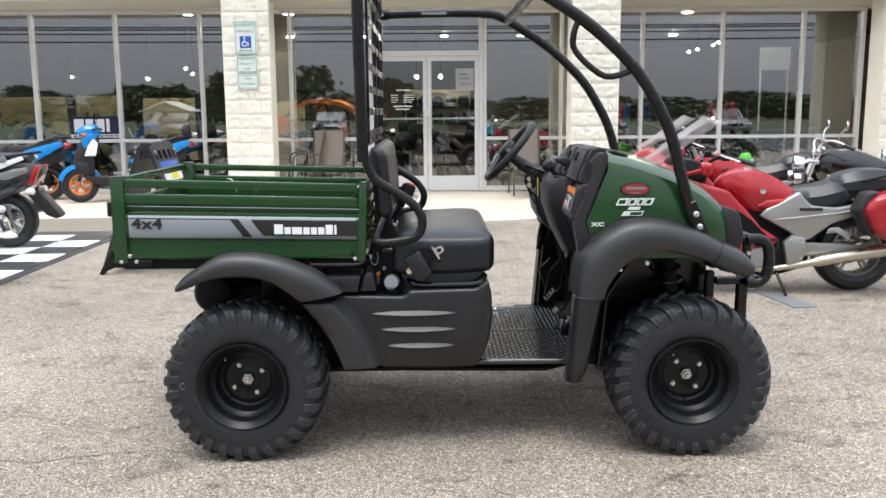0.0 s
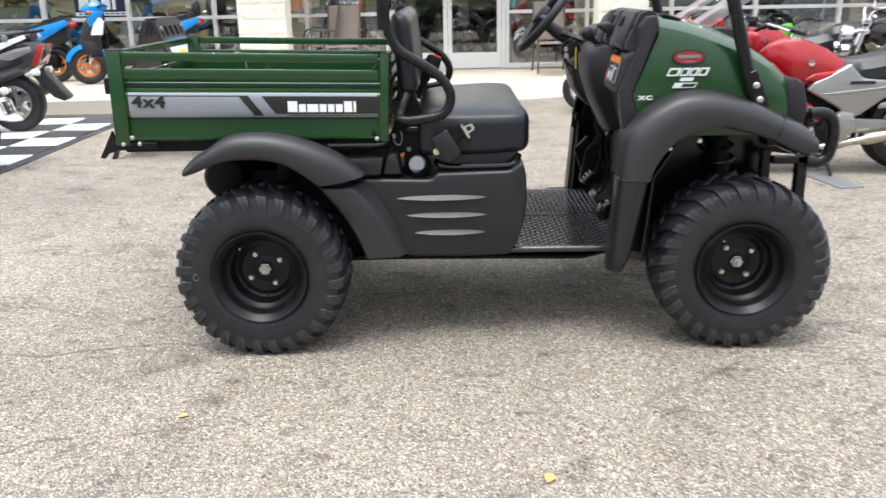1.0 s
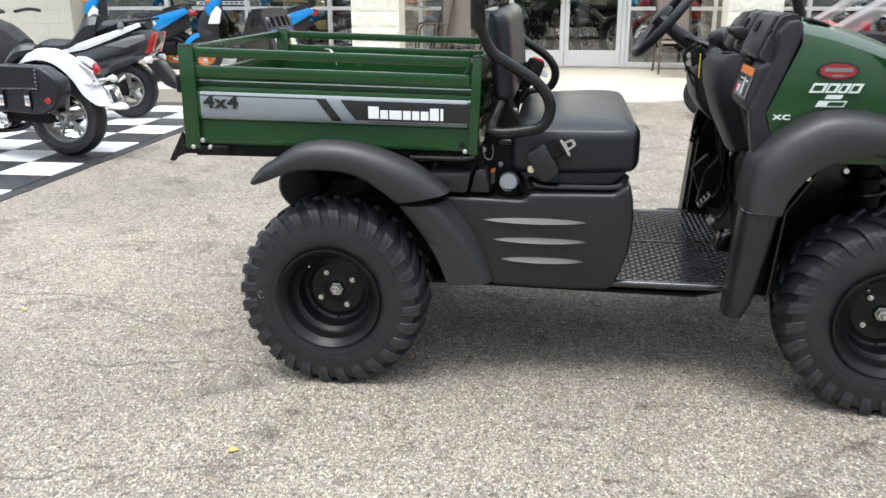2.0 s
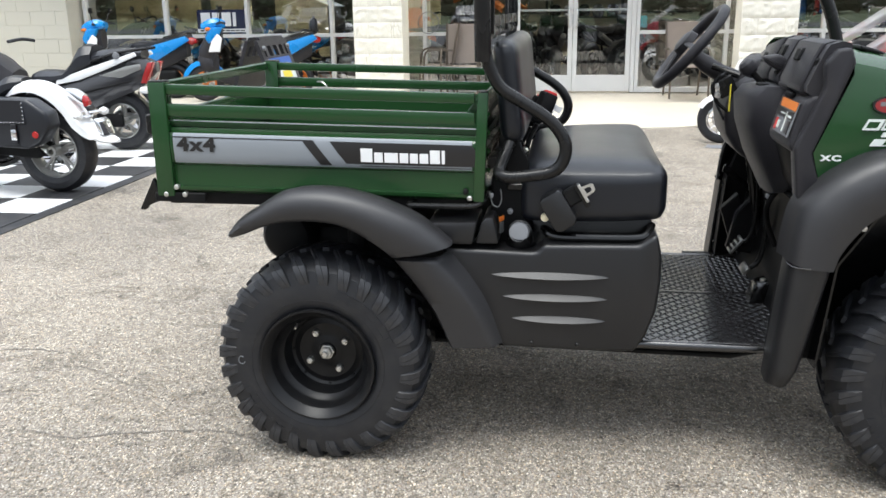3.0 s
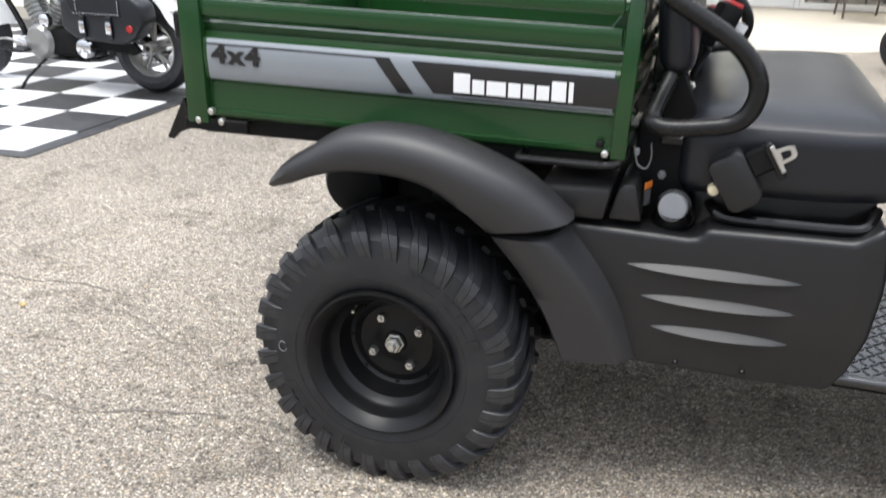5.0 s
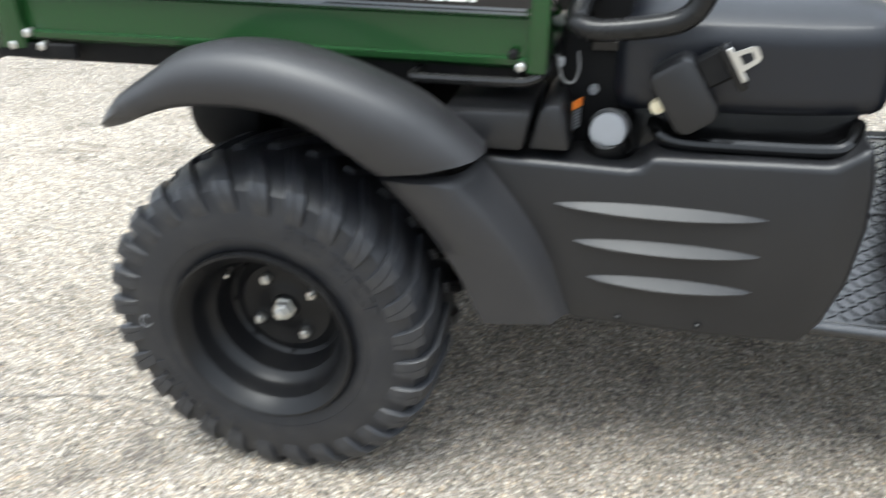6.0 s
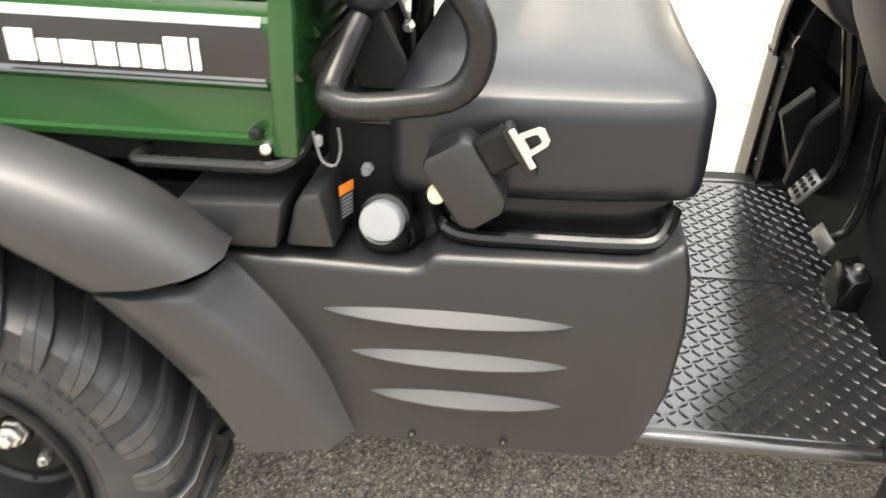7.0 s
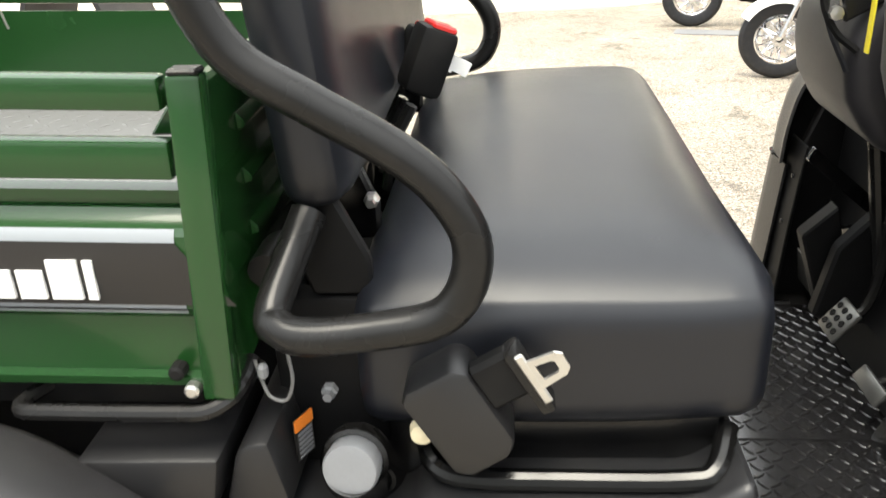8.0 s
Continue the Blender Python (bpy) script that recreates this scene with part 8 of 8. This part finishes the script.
def spot_light(at):
    """Spot on a drop rod from the showroom ceiling."""
    s = thing("spot_light", "small white spot light hanging from the showroom ceiling, switched on", "spot light", at, 0, "showroom spot lights")
    part("drop_rod", rod(bmesh.new(), (0, 0, 0.06), (0, 0, 3.9 - at[2]), 0.010, 6), DARK, s)
    part("can", lathe(bmesh.new(), [(-0.10, 0.040), (0.08, 0.055), (0.09, 0.045)], 14, axis="y", cap=True), WHITE, s)
    part("bulb", lathe(bmesh.new(), [(-0.125, 0.0001), (-0.12, 0.022), (-0.10, 0.036)], 14, axis="y"), SPOT, s)


for at in ((0.49, 15.0, 2.13), (1.0, 15.0, 2.13), (-9.6, 22, 2.47), (-7.43, 22, 2.4), (-6.31, 22, 2.69), (-6.12, 22, 2.54), (8.37, 22, 3.08), (8.62, 22, 3.15), (9.08, 22, 3.27), (9.22, 22, 3.34)):
    spot_light(at)



def window_banner():
    b = thing("window_banner", "dark blue banner with white block letters fixed to the window", "banner", (-4.45, 10.104, 0.0))
    part("cloth", box(bmesh.new(), -0.40, 0.40, 0, 0.006, 1.03, 1.36), NAVY, b)
    for k, w in enumerate((0.15, 0.12, 0.14, 0.05)):
        x = -0.34 + (0, 0.18, 0.33, 0.50)[k]
        part("logo_block", box(bmesh.new(), x, x + w, -0.004, 0.0, 1.12, 1.32), WHITE, b)
    part("lower_strip", box(bmesh.new(), -0.40, 0.40, -0.003, 0.0, 1.035, 1.085), WHITE, b)
    for k in range(9):
        part("strip_mark", box(bmesh.new(), -0.36 + k * 0.08, -0.30 + k * 0.08, -0.005, -0.003, 1.05, 1.07), DARK, b)


window_banner()

HELMETS = [mat("gloss_black_helmet", (0.012, 0.012, 0.014), 0.15, coat=0.6), mat("dark_grey_helmet", (0.06, 0.06, 0.065), 0.2, coat=0.5), mat("white_helmet", (0.6, 0.6, 0.6), 0.2, coat=0.5)]
WARMBOARD = mat("pale_display_board", (0.62, 0.55, 0.38), 0.7, var=0.1, scale=2)


def helmet_wall(at, w):
    d = thing("helmet_display", "pale helmet display board with dark shelves", "display shelf", at)
    part("board", box(bmesh.new(), -w / 2, w / 2, 0.30, 0.34, 0, 1.75, 0.006, 1), WARMBOARD, d)
    for z in (0.55, 0.98, 1.36):
        part("shelf", box(bmesh.new(), -w / 2, w / 2, 0.0, 0.296, z - 0.03, z, 0.004, 1), DARK, d)
    for x in (-w / 2 - 0.02, w / 2 + 0.02):
        part("upright", box(bmesh.new(), x - 0.02, x + 0.02, 0.0, 0.34, 0, 1.78, 0.004, 1), DARK, d)


def helmet(at, turn, paint, label):
    h = thing("helmet", label, "helmet", at, turn, "helmets on the display shelf")
    prof = [(0.0, 0.098), (0.03, 0.112), (0.09, 0.126), (0.15, 0.126), (0.20, 0.108), (0.24, 0.07), (0.255, 0.0001)]
    part("helmet_shell", lathe(bmesh.new(), prof, 20, axis="z"), paint, h)
    part("visor", thick(loft(bmesh.new(), [[(0.131 * math.sin(a), -0.131 * math.cos(a), z) for a in (radians(-62 + 15.5 * k) for k in range(9))] for z in (0.09, 0.13, 0.17)]), 0.004), DARK, h)


helmet_wall((0.95, 15.9, 0.15), 1.5)
for row, z in enumerate((0.70, 1.13, 1.51)):
    for k in range(5):
        kind = (row * 2 + k) % 4
        helmet((0.36 + k * 0.29, 16.05, z), 12 * (k - 2), HELMETS[0 if kind in (0, 2) else 1 if kind == 1 else 2], "full-face black motorcycle helmet on a shelf" if kind in (0, 2) else "grey motorcycle helmet on a shelf" if kind == 1 else "white motorcycle helmet on a shelf")


def buggy(at, turn):
    """Off-road buggy: dark chassis, high orange bodywork, a bar cage and four tall tyres."""
    b = thing("off_road_buggy", "orange off-road buggy standing inside the showroom", "off-road vehicle", at, turn)
    part("chassis", shell([(-1.2, 0.45, 0.45, 0.75), (-0.4, 0.60, 0.30, 0.80), (0.5, 0.60, 0.30, 0.85), (1.25, 0.40, 0.50, 0.85)]), DARK, b)
    part("hood", shell([(0.45, 0.52, 0.85, 1.20), (0.9, 0.50, 0.80, 1.10), (1.35, 0.30, 0.75, 0.92)]), ORANGE, b, "orange sloping hood")
    for s in (-1, 1):
        part("rear_wing", thick(loft(bmesh.new(), [[(q.x, s * 0.55, q.z), (q.x, s * 0.78, q.z - 0.03), (q.x, s * 0.80, q.z - 0.10)] for q in curve([(-1.40, 0, 1.20), (-1.0, 0, 1.44), (-0.45, 0, 1.50), (0.0, 0, 1.36)], 5)]), 0.01), ORANGE, b, "orange rear wing panel")
        part("front_wing", thick(loft(bmesh.new(), [[(q.x, s * 0.52, q.z), (q.x, s * 0.78, q.z - 0.03), (q.x, s * 0.80, q.z - 0.10)] for q in curve([(0.45, 0, 1.05), (0.8, 0, 1.16), (1.15, 0, 1.10), (1.45, 0, 0.92)], 5)]), 0.01), ORANGE, b)
        part("cage_bar", tube(bmesh.new(), [(-0.75, s * 0.55, 0.85), (-0.60, s * 0.58, 1.55), (-0.35, s * 0.58, 1.62), (0.10, s * 0.56, 1.58), (0.62, s * 0.50, 1.10)], 0.025, 10, 4), STEEL, b)
        for x in (-0.92, 0.98):
            t = part("tyre", lathe(bmesh.new(), [(-0.13, 0.19), (-0.14, 0.28), (-0.10, 0.34), (0, 0.35), (0.10, 0.34), (0.14, 0.28), (0.13, 0.19)], 30, (x, s * 0.66, 0.35)), RUBBER, b)
            part("rim", lathe(bmesh.new(), [(s * 0.10, 0.19), (s * 0.04, 0.16), (s * 0.05, 0.06), (s * 0.08, 0.0001)], 24, (x, s * 0.66, 0.35)), RIM, t)
    for y in (-0.26, 0.26):
        part("bucket_seat", shell([(-0.55, 0.16, 0.75, 1.30), (-0.45, 0.20, 0.60, 1.20), (-0.30, 0.21, 0.55, 0.75), (0.05, 0.18, 0.55, 0.70)]), VINYL, b).location.y = y


buggy((-1.62, 12.9, 0.155), 168)


def clothes_rack(at, n, colours):
    r = thing("clothes_rack", "chrome clothes rail in the showroom", "clothes rack", at, 0, "showroom clothes racks")
    w = n * 0.14 + 0.2
    part("rail", rod(bmesh.new(), (-w / 2, 0, 1.45), (w / 2, 0, 1.45), 0.014, 8), CHROME, r)
    for x in (-w / 2, w / 2):
        part("post", rod(bmesh.new(), (x, 0, 0), (x, 0, 1.45), 0.014, 8), CHROME, r)
        part("foot", rod(bmesh.new(), (x, -0.25, 0.02), (x, 0.25, 0.02), 0.014, 8), CHROME, r)
    for k in range(n):
        x = at[0] - w / 2 + 0.17 + k * 0.14
        paint, colour = colours[k % len(colours)]
        j = thing("jacket", f"{colour} riding jacket hanging on a rail", "jacket", (x, at[1], at[2]), 62 + (k * 37) % 23, "riding jackets on the rails")
        part("body", shell([(-0.26, 0.06, 1.16, 1.34), (-0.16, 0.09, 0.74, 1.40), (0.0, 0.10, 0.72, 1.43), (0.16, 0.09, 0.74, 1.40), (0.26, 0.06, 1.16, 1.34)]), paint, j)
        for s in (-1, 1):
            part("sleeve", tube(bmesh.new(), [(s * 0.22, 0, 1.33), (s * 0.29, 0.01, 1.10), (s * 0.27, -0.02, 0.80)], [0.07, 0.065, 0.05], 8, 4), paint, j)
        part("hanger_hook", tube(bmesh.new(), [(0, 0, 1.41), (0, 0, 1.455), (0, 0.02, 1.47), (0, 0.03, 1.45)], 0.003, 5, 3), CHROME, j)


JACKETRED, JACKETBLACK, JACKETBLUE = mat("red_jacket_cloth", (0.34, 0.02, 0.025), 0.75), mat("black_jacket_cloth", (0.015, 0.015, 0.016), 0.75), mat("blue_jacket_cloth", (0.02, 0.10, 0.32), 0.75)
clothes_rack((7.35, 15.6, 0.15), 5, [(JACKETRED, "red"), (JACKETBLACK, "black"), (JACKETRED, "red")])
clothes_rack((5.4, 16.4, 0.15), 6, [(JACKETBLACK, "black"), (JACKETRED, "red"), (JACKETBLUE, "blue")])


def display_stand(at):
    d = thing("display_stand", "white header board on two thin posts", "display stand", at)
    part("header", box(bmesh.new(), -0.29, 0.29, -0.02, 0.02, 1.98, 2.40, 0.006, 1), WHITE, d)
    for x in (-0.26, 0.26):
        part("post", rod(bmesh.new(), (x, 0, 0), (x, 0, 1.98), 0.022, 8), WHITE, d)
    part("base", box(bmesh.new(), -0.32, 0.32, -0.2, 0.2, 0, 0.02, 0.004, 1), WHITE, d)


display_stand((7.33, 13.0, 0.155))


def window_cards():
    c = thing("round_emblem", "round white line emblem on the shop window", "sticker", (-1.33, FACADE - 0.034, 1.14))
    part("ring", tube(bmesh.new(), [(0.15 * math.cos(a), 0, 0.15 * math.sin(a)) for a in (2 * math.pi * k / 32 for k in range(33))], 0.006, 6, 1, cap=False), GREYCAP, c)
    star = [((0.11 if k % 2 else 0.06) * math.cos(2 * math.pi * k / 14), (0.11 if k % 2 else 0.06) * math.sin(2 * math.pi * k / 14)) for k in range(15)]
    part("star_line", tube(bmesh.new(), [(x, 0, z) for x, z in star], 0.005, 6, 1, cap=False), GREYCAP, c)
    q = thing("window_card", "small cyan card standing inside the window", "sign", (1.70, 10.32, 1.12))
    part("card", box(bmesh.new(), -0.06, 0.06, 0, 0.004, -0.08, 0.08), mat("cyan_card", (0.02, 0.42, 0.55), 0.5), q)
    part("card_stand", box(bmesh.new(), -0.008, 0.008, 0.01, 0.025, -0.97, -0.06), DARK, q)


window_cards()


# ---- what the glass mirrors: trees and wires behind the lot ----
def tree(name, label, at, height, spread, seed, group="trees beyond the lot"):
    rng = random.Random(seed)
    t = thing(name, label, "tree", at, 0, group)
    part("trunk", tube(bmesh.new(), [(0, 0, 0), (0.1, 0.05, height * 0.35), (0.0, 0.1, height * 0.7)], [0.22, 0.16, 0.07], 8, 3), BARK, t)
    lb = bmesh.new()
    for k in range(5):
        a = rng.uniform(0, 6.28)
        z = height * rng.uniform(0.3, 0.6)
        tube(lb, [(0, 0, z), (spread * 0.3 * math.cos(a), spread * 0.3 * math.sin(a), z + 0.8), (spread * 0.6 * math.cos(a), spread * 0.6 * math.sin(a), z + 1.8)], 0.05, 5, 2)
    part("limbs", lb, BARK, t)
    verts, faces = [], []
    for c in range(46):
        a, u = rng.uniform(0, 6.28), rng.uniform(0.05, 1) ** 0.5
        zz = rng.uniform(0.12, 1)
        rad = spread * u * (1.15 - 0.75 * abs(zz - 0.45) / 0.55)
        cx, cy, cz = rad * math.cos(a), rad * math.sin(a), height * zz
        for _ in range(34):
            p = Vector((rng.gauss(cx, 0.38), rng.gauss(cy, 0.38), rng.gauss(cz, 0.30)))
            d1, d2 = Vector((rng.uniform(-1, 1), rng.uniform(-1, 1), rng.uniform(-1, 1))) * 0.34, Vector((rng.uniform(-1, 1), rng.uniform(-1, 1), rng.uniform(-1, 1))) * 0.34
            i = len(verts)
            verts += [p - d1, p + d2, p + d1, p - d2]
            faces.append((i, i + 1, i + 2, i + 3))
    me = bpy.data.meshes.new("crown")
    me.from_pydata([tuple(v) for v in verts], [], faces)
    me.materials.append(LEAF)
    cr = new("crown", me)
    cr.parent = t
    tagged(cr, "loose dark green crown", kind="stuff")
    return t


kinds = [tree("tree", "dark green roadside tree", (-26, -92, 0), 6.5, 3.4, 1), tree("tree", "tall dark green roadside tree", (-15, -95, 0), 7.6, 3.6, 2), tree("tree", "low spreading green tree", (-4, -90, 0), 5.2, 3.8, 3)]
rng = random.Random(5)
for k in range(64):
    x = -130 + k * 4.0 + rng.uniform(-1.2, 1.2)
    o = copy_thing(kinds[k % 3], pose(x, -98 + rng.uniform(-8, 6), 0, 0, 0, rng.uniform(0, 360)))
    o.scale = (rng.uniform(1.0, 1.4), rng.uniform(1.0, 1.4), rng.uniform(0.40, 0.62) * (1.35 if x < -32 else 1.0))


def parked_car(at, turn, paint, label):
    c = thing("parked_car", label, "car", at, turn, "cars parked across the lane")
    part("body", prism(bmesh.new(), [(-2.2, 0.32), (-2.25, 0.62), (-2.1, 0.90), (-0.9, 0.96), (0.85, 0.96), (1.9, 0.82), (2.2, 0.62), (2.2, 0.32)], -0.88, 0.88, 0.09, 3), paint, c)
    cabin = part("cabin", prism(bmesh.new(), [(-1.75, 0.95), (-1.15, 1.40), (0.10, 1.43), (0.95, 0.95)], -0.74, 0.74, 0.07, 3), paint, c)
    for s in (-1, 1):
        part("side_window", prism(bmesh.new(), [(-1.45, 0.99), (-1.08, 1.34), (0.06, 1.37), (0.70, 0.99)], s * 0.742, s * 0.750), HELMETS[0], cabin)
        part("headlight", box(bmesh.new(), 2.13, 2.215, s * 0.64 - 0.16, s * 0.64 + 0.16, 0.62, 0.76, 0.03, 2), WHITE, c)
        part("tail_light", box(bmesh.new(), -2.255, -2.15, s * 0.66 - 0.14, s * 0.66 + 0.14, 0.66, 0.80, 0.03, 2), TAIL, c)
        for x in (-1.35, 1.35):
            w = part("wheel", lathe(bmesh.new(), [(-0.10, 0.20), (-0.11, 0.30), (0, 0.325), (0.11, 0.30), (0.10, 0.20)], 24, (x, s * 0.80, 0.325)), RUBBER, c)
            part("rim", lathe(bmesh.new(), [(s * 0.09, 0.20), (s * 0.06, 0.17), (s * 0.08, 0.0001)], 20, (x, s * 0.80, 0.325)), SILVER, w)
    part("windscreen", prism(bmesh.new(), [(0.955, 0.97), (0.20, 1.40), (0.215, 1.41), (0.975, 0.985)], -0.62, 0.62), HELMETS[0], cabin)
    part("grille", box(bmesh.new(), 2.16, 2.212, -0.42, 0.42, 0.56, 0.70, 0.01, 1), DARK, c)


for x, y, a, paint, word in ((-4.5, -22.5, 88, HELMETS[1], "grey"), (3.2, -23.5, 92, NAVY, "dark blue"), (10.0, -23.0, 84, HELMETS[0], "black"), (17.0, -23.2, 95, SILVER, "silver"), (-13.0, -23.4, 90, HELMETS[0], "black"), (25.0, -22.8, 90, RED, "red")):
    parked_car((x, y, 0.004), a, paint, f"{word} car parked across the drive lane")


def shed(at, turn):
    h = thing("low_building", "low pale building with a grey gable roof beyond the road", "building", at, turn)
    part("wall", prism(bmesh.new(), [(-4.0, 0), (4.0, 0), (4.0, 2.0), (0, 3.1), (-4.0, 2.0)], -3.0, 3.0, 0.02, 1), GREYCAP, h)
    for s in (-1, 1):
        part("roof", prism(bmesh.new(), [(0, 3.14), (s * 4.5, 1.92), (s * 4.5, 2.02), (0, 3.26)], -3.3, 3.3, 0.01, 1), SIGNWHITE, h, "pale metal roof slope")
    for x in (-2.2, 2.2):
        w = part("window", box(bmesh.new(), x - 0.6, x + 0.6, 3.0, 3.03, 0.9, 1.7, 0.01, 1), HELMETS[0], h)
        part("window_frame", box(bmesh.new(), x - 0.65, x + 0.65, 2.99, 3.01, 0.85, 1.75, 0.01, 1), WHITE, w)
    part("door", box(bmesh.new(), -0.5, 0.5, 3.0, 3.03, 0.0, 2.05, 0.01, 1), DARK, h)
    h.scale = (0.6, 0.8, 0.85)


shed((-27.5, -71, 0), 0)


def wire(z, sag, y):
    w = thing("overhead_wire", "thin black overhead cable", "cable", (0, y, 0), 0, "overhead wires")
    part("cable", tube(bmesh.new(), [(-60, 0, z), (-30, 0, z - sag * 0.75), (0, 0, z - sag), (30, 0, z - sag * 0.75), (60, 0, z)], 0.035, 6, 8), DARK, w)


for z, sag, y in ((6.5, 0.5, -24), (6.38, 0.5, -24), (6.15, 0.55, -23.5), (5.65, 0.5, -23)):
    wire(z, sag, y)
for x in (-60, 60):
    p = thing("utility_pole", "weathered wooden utility pole", "pole", (x, -23.7, 0), 0, "utility poles")
    part("post", rod(bmesh.new(), (0, 0, 0), (0, 0, 7.6), 0.16, 10, 0.11), BARK, p)
    part("cross_arm", box(bmesh.new(), -0.06, 0.06, -1.1, 1.1, 6.4, 6.55, 0.01, 1), BARK, p)
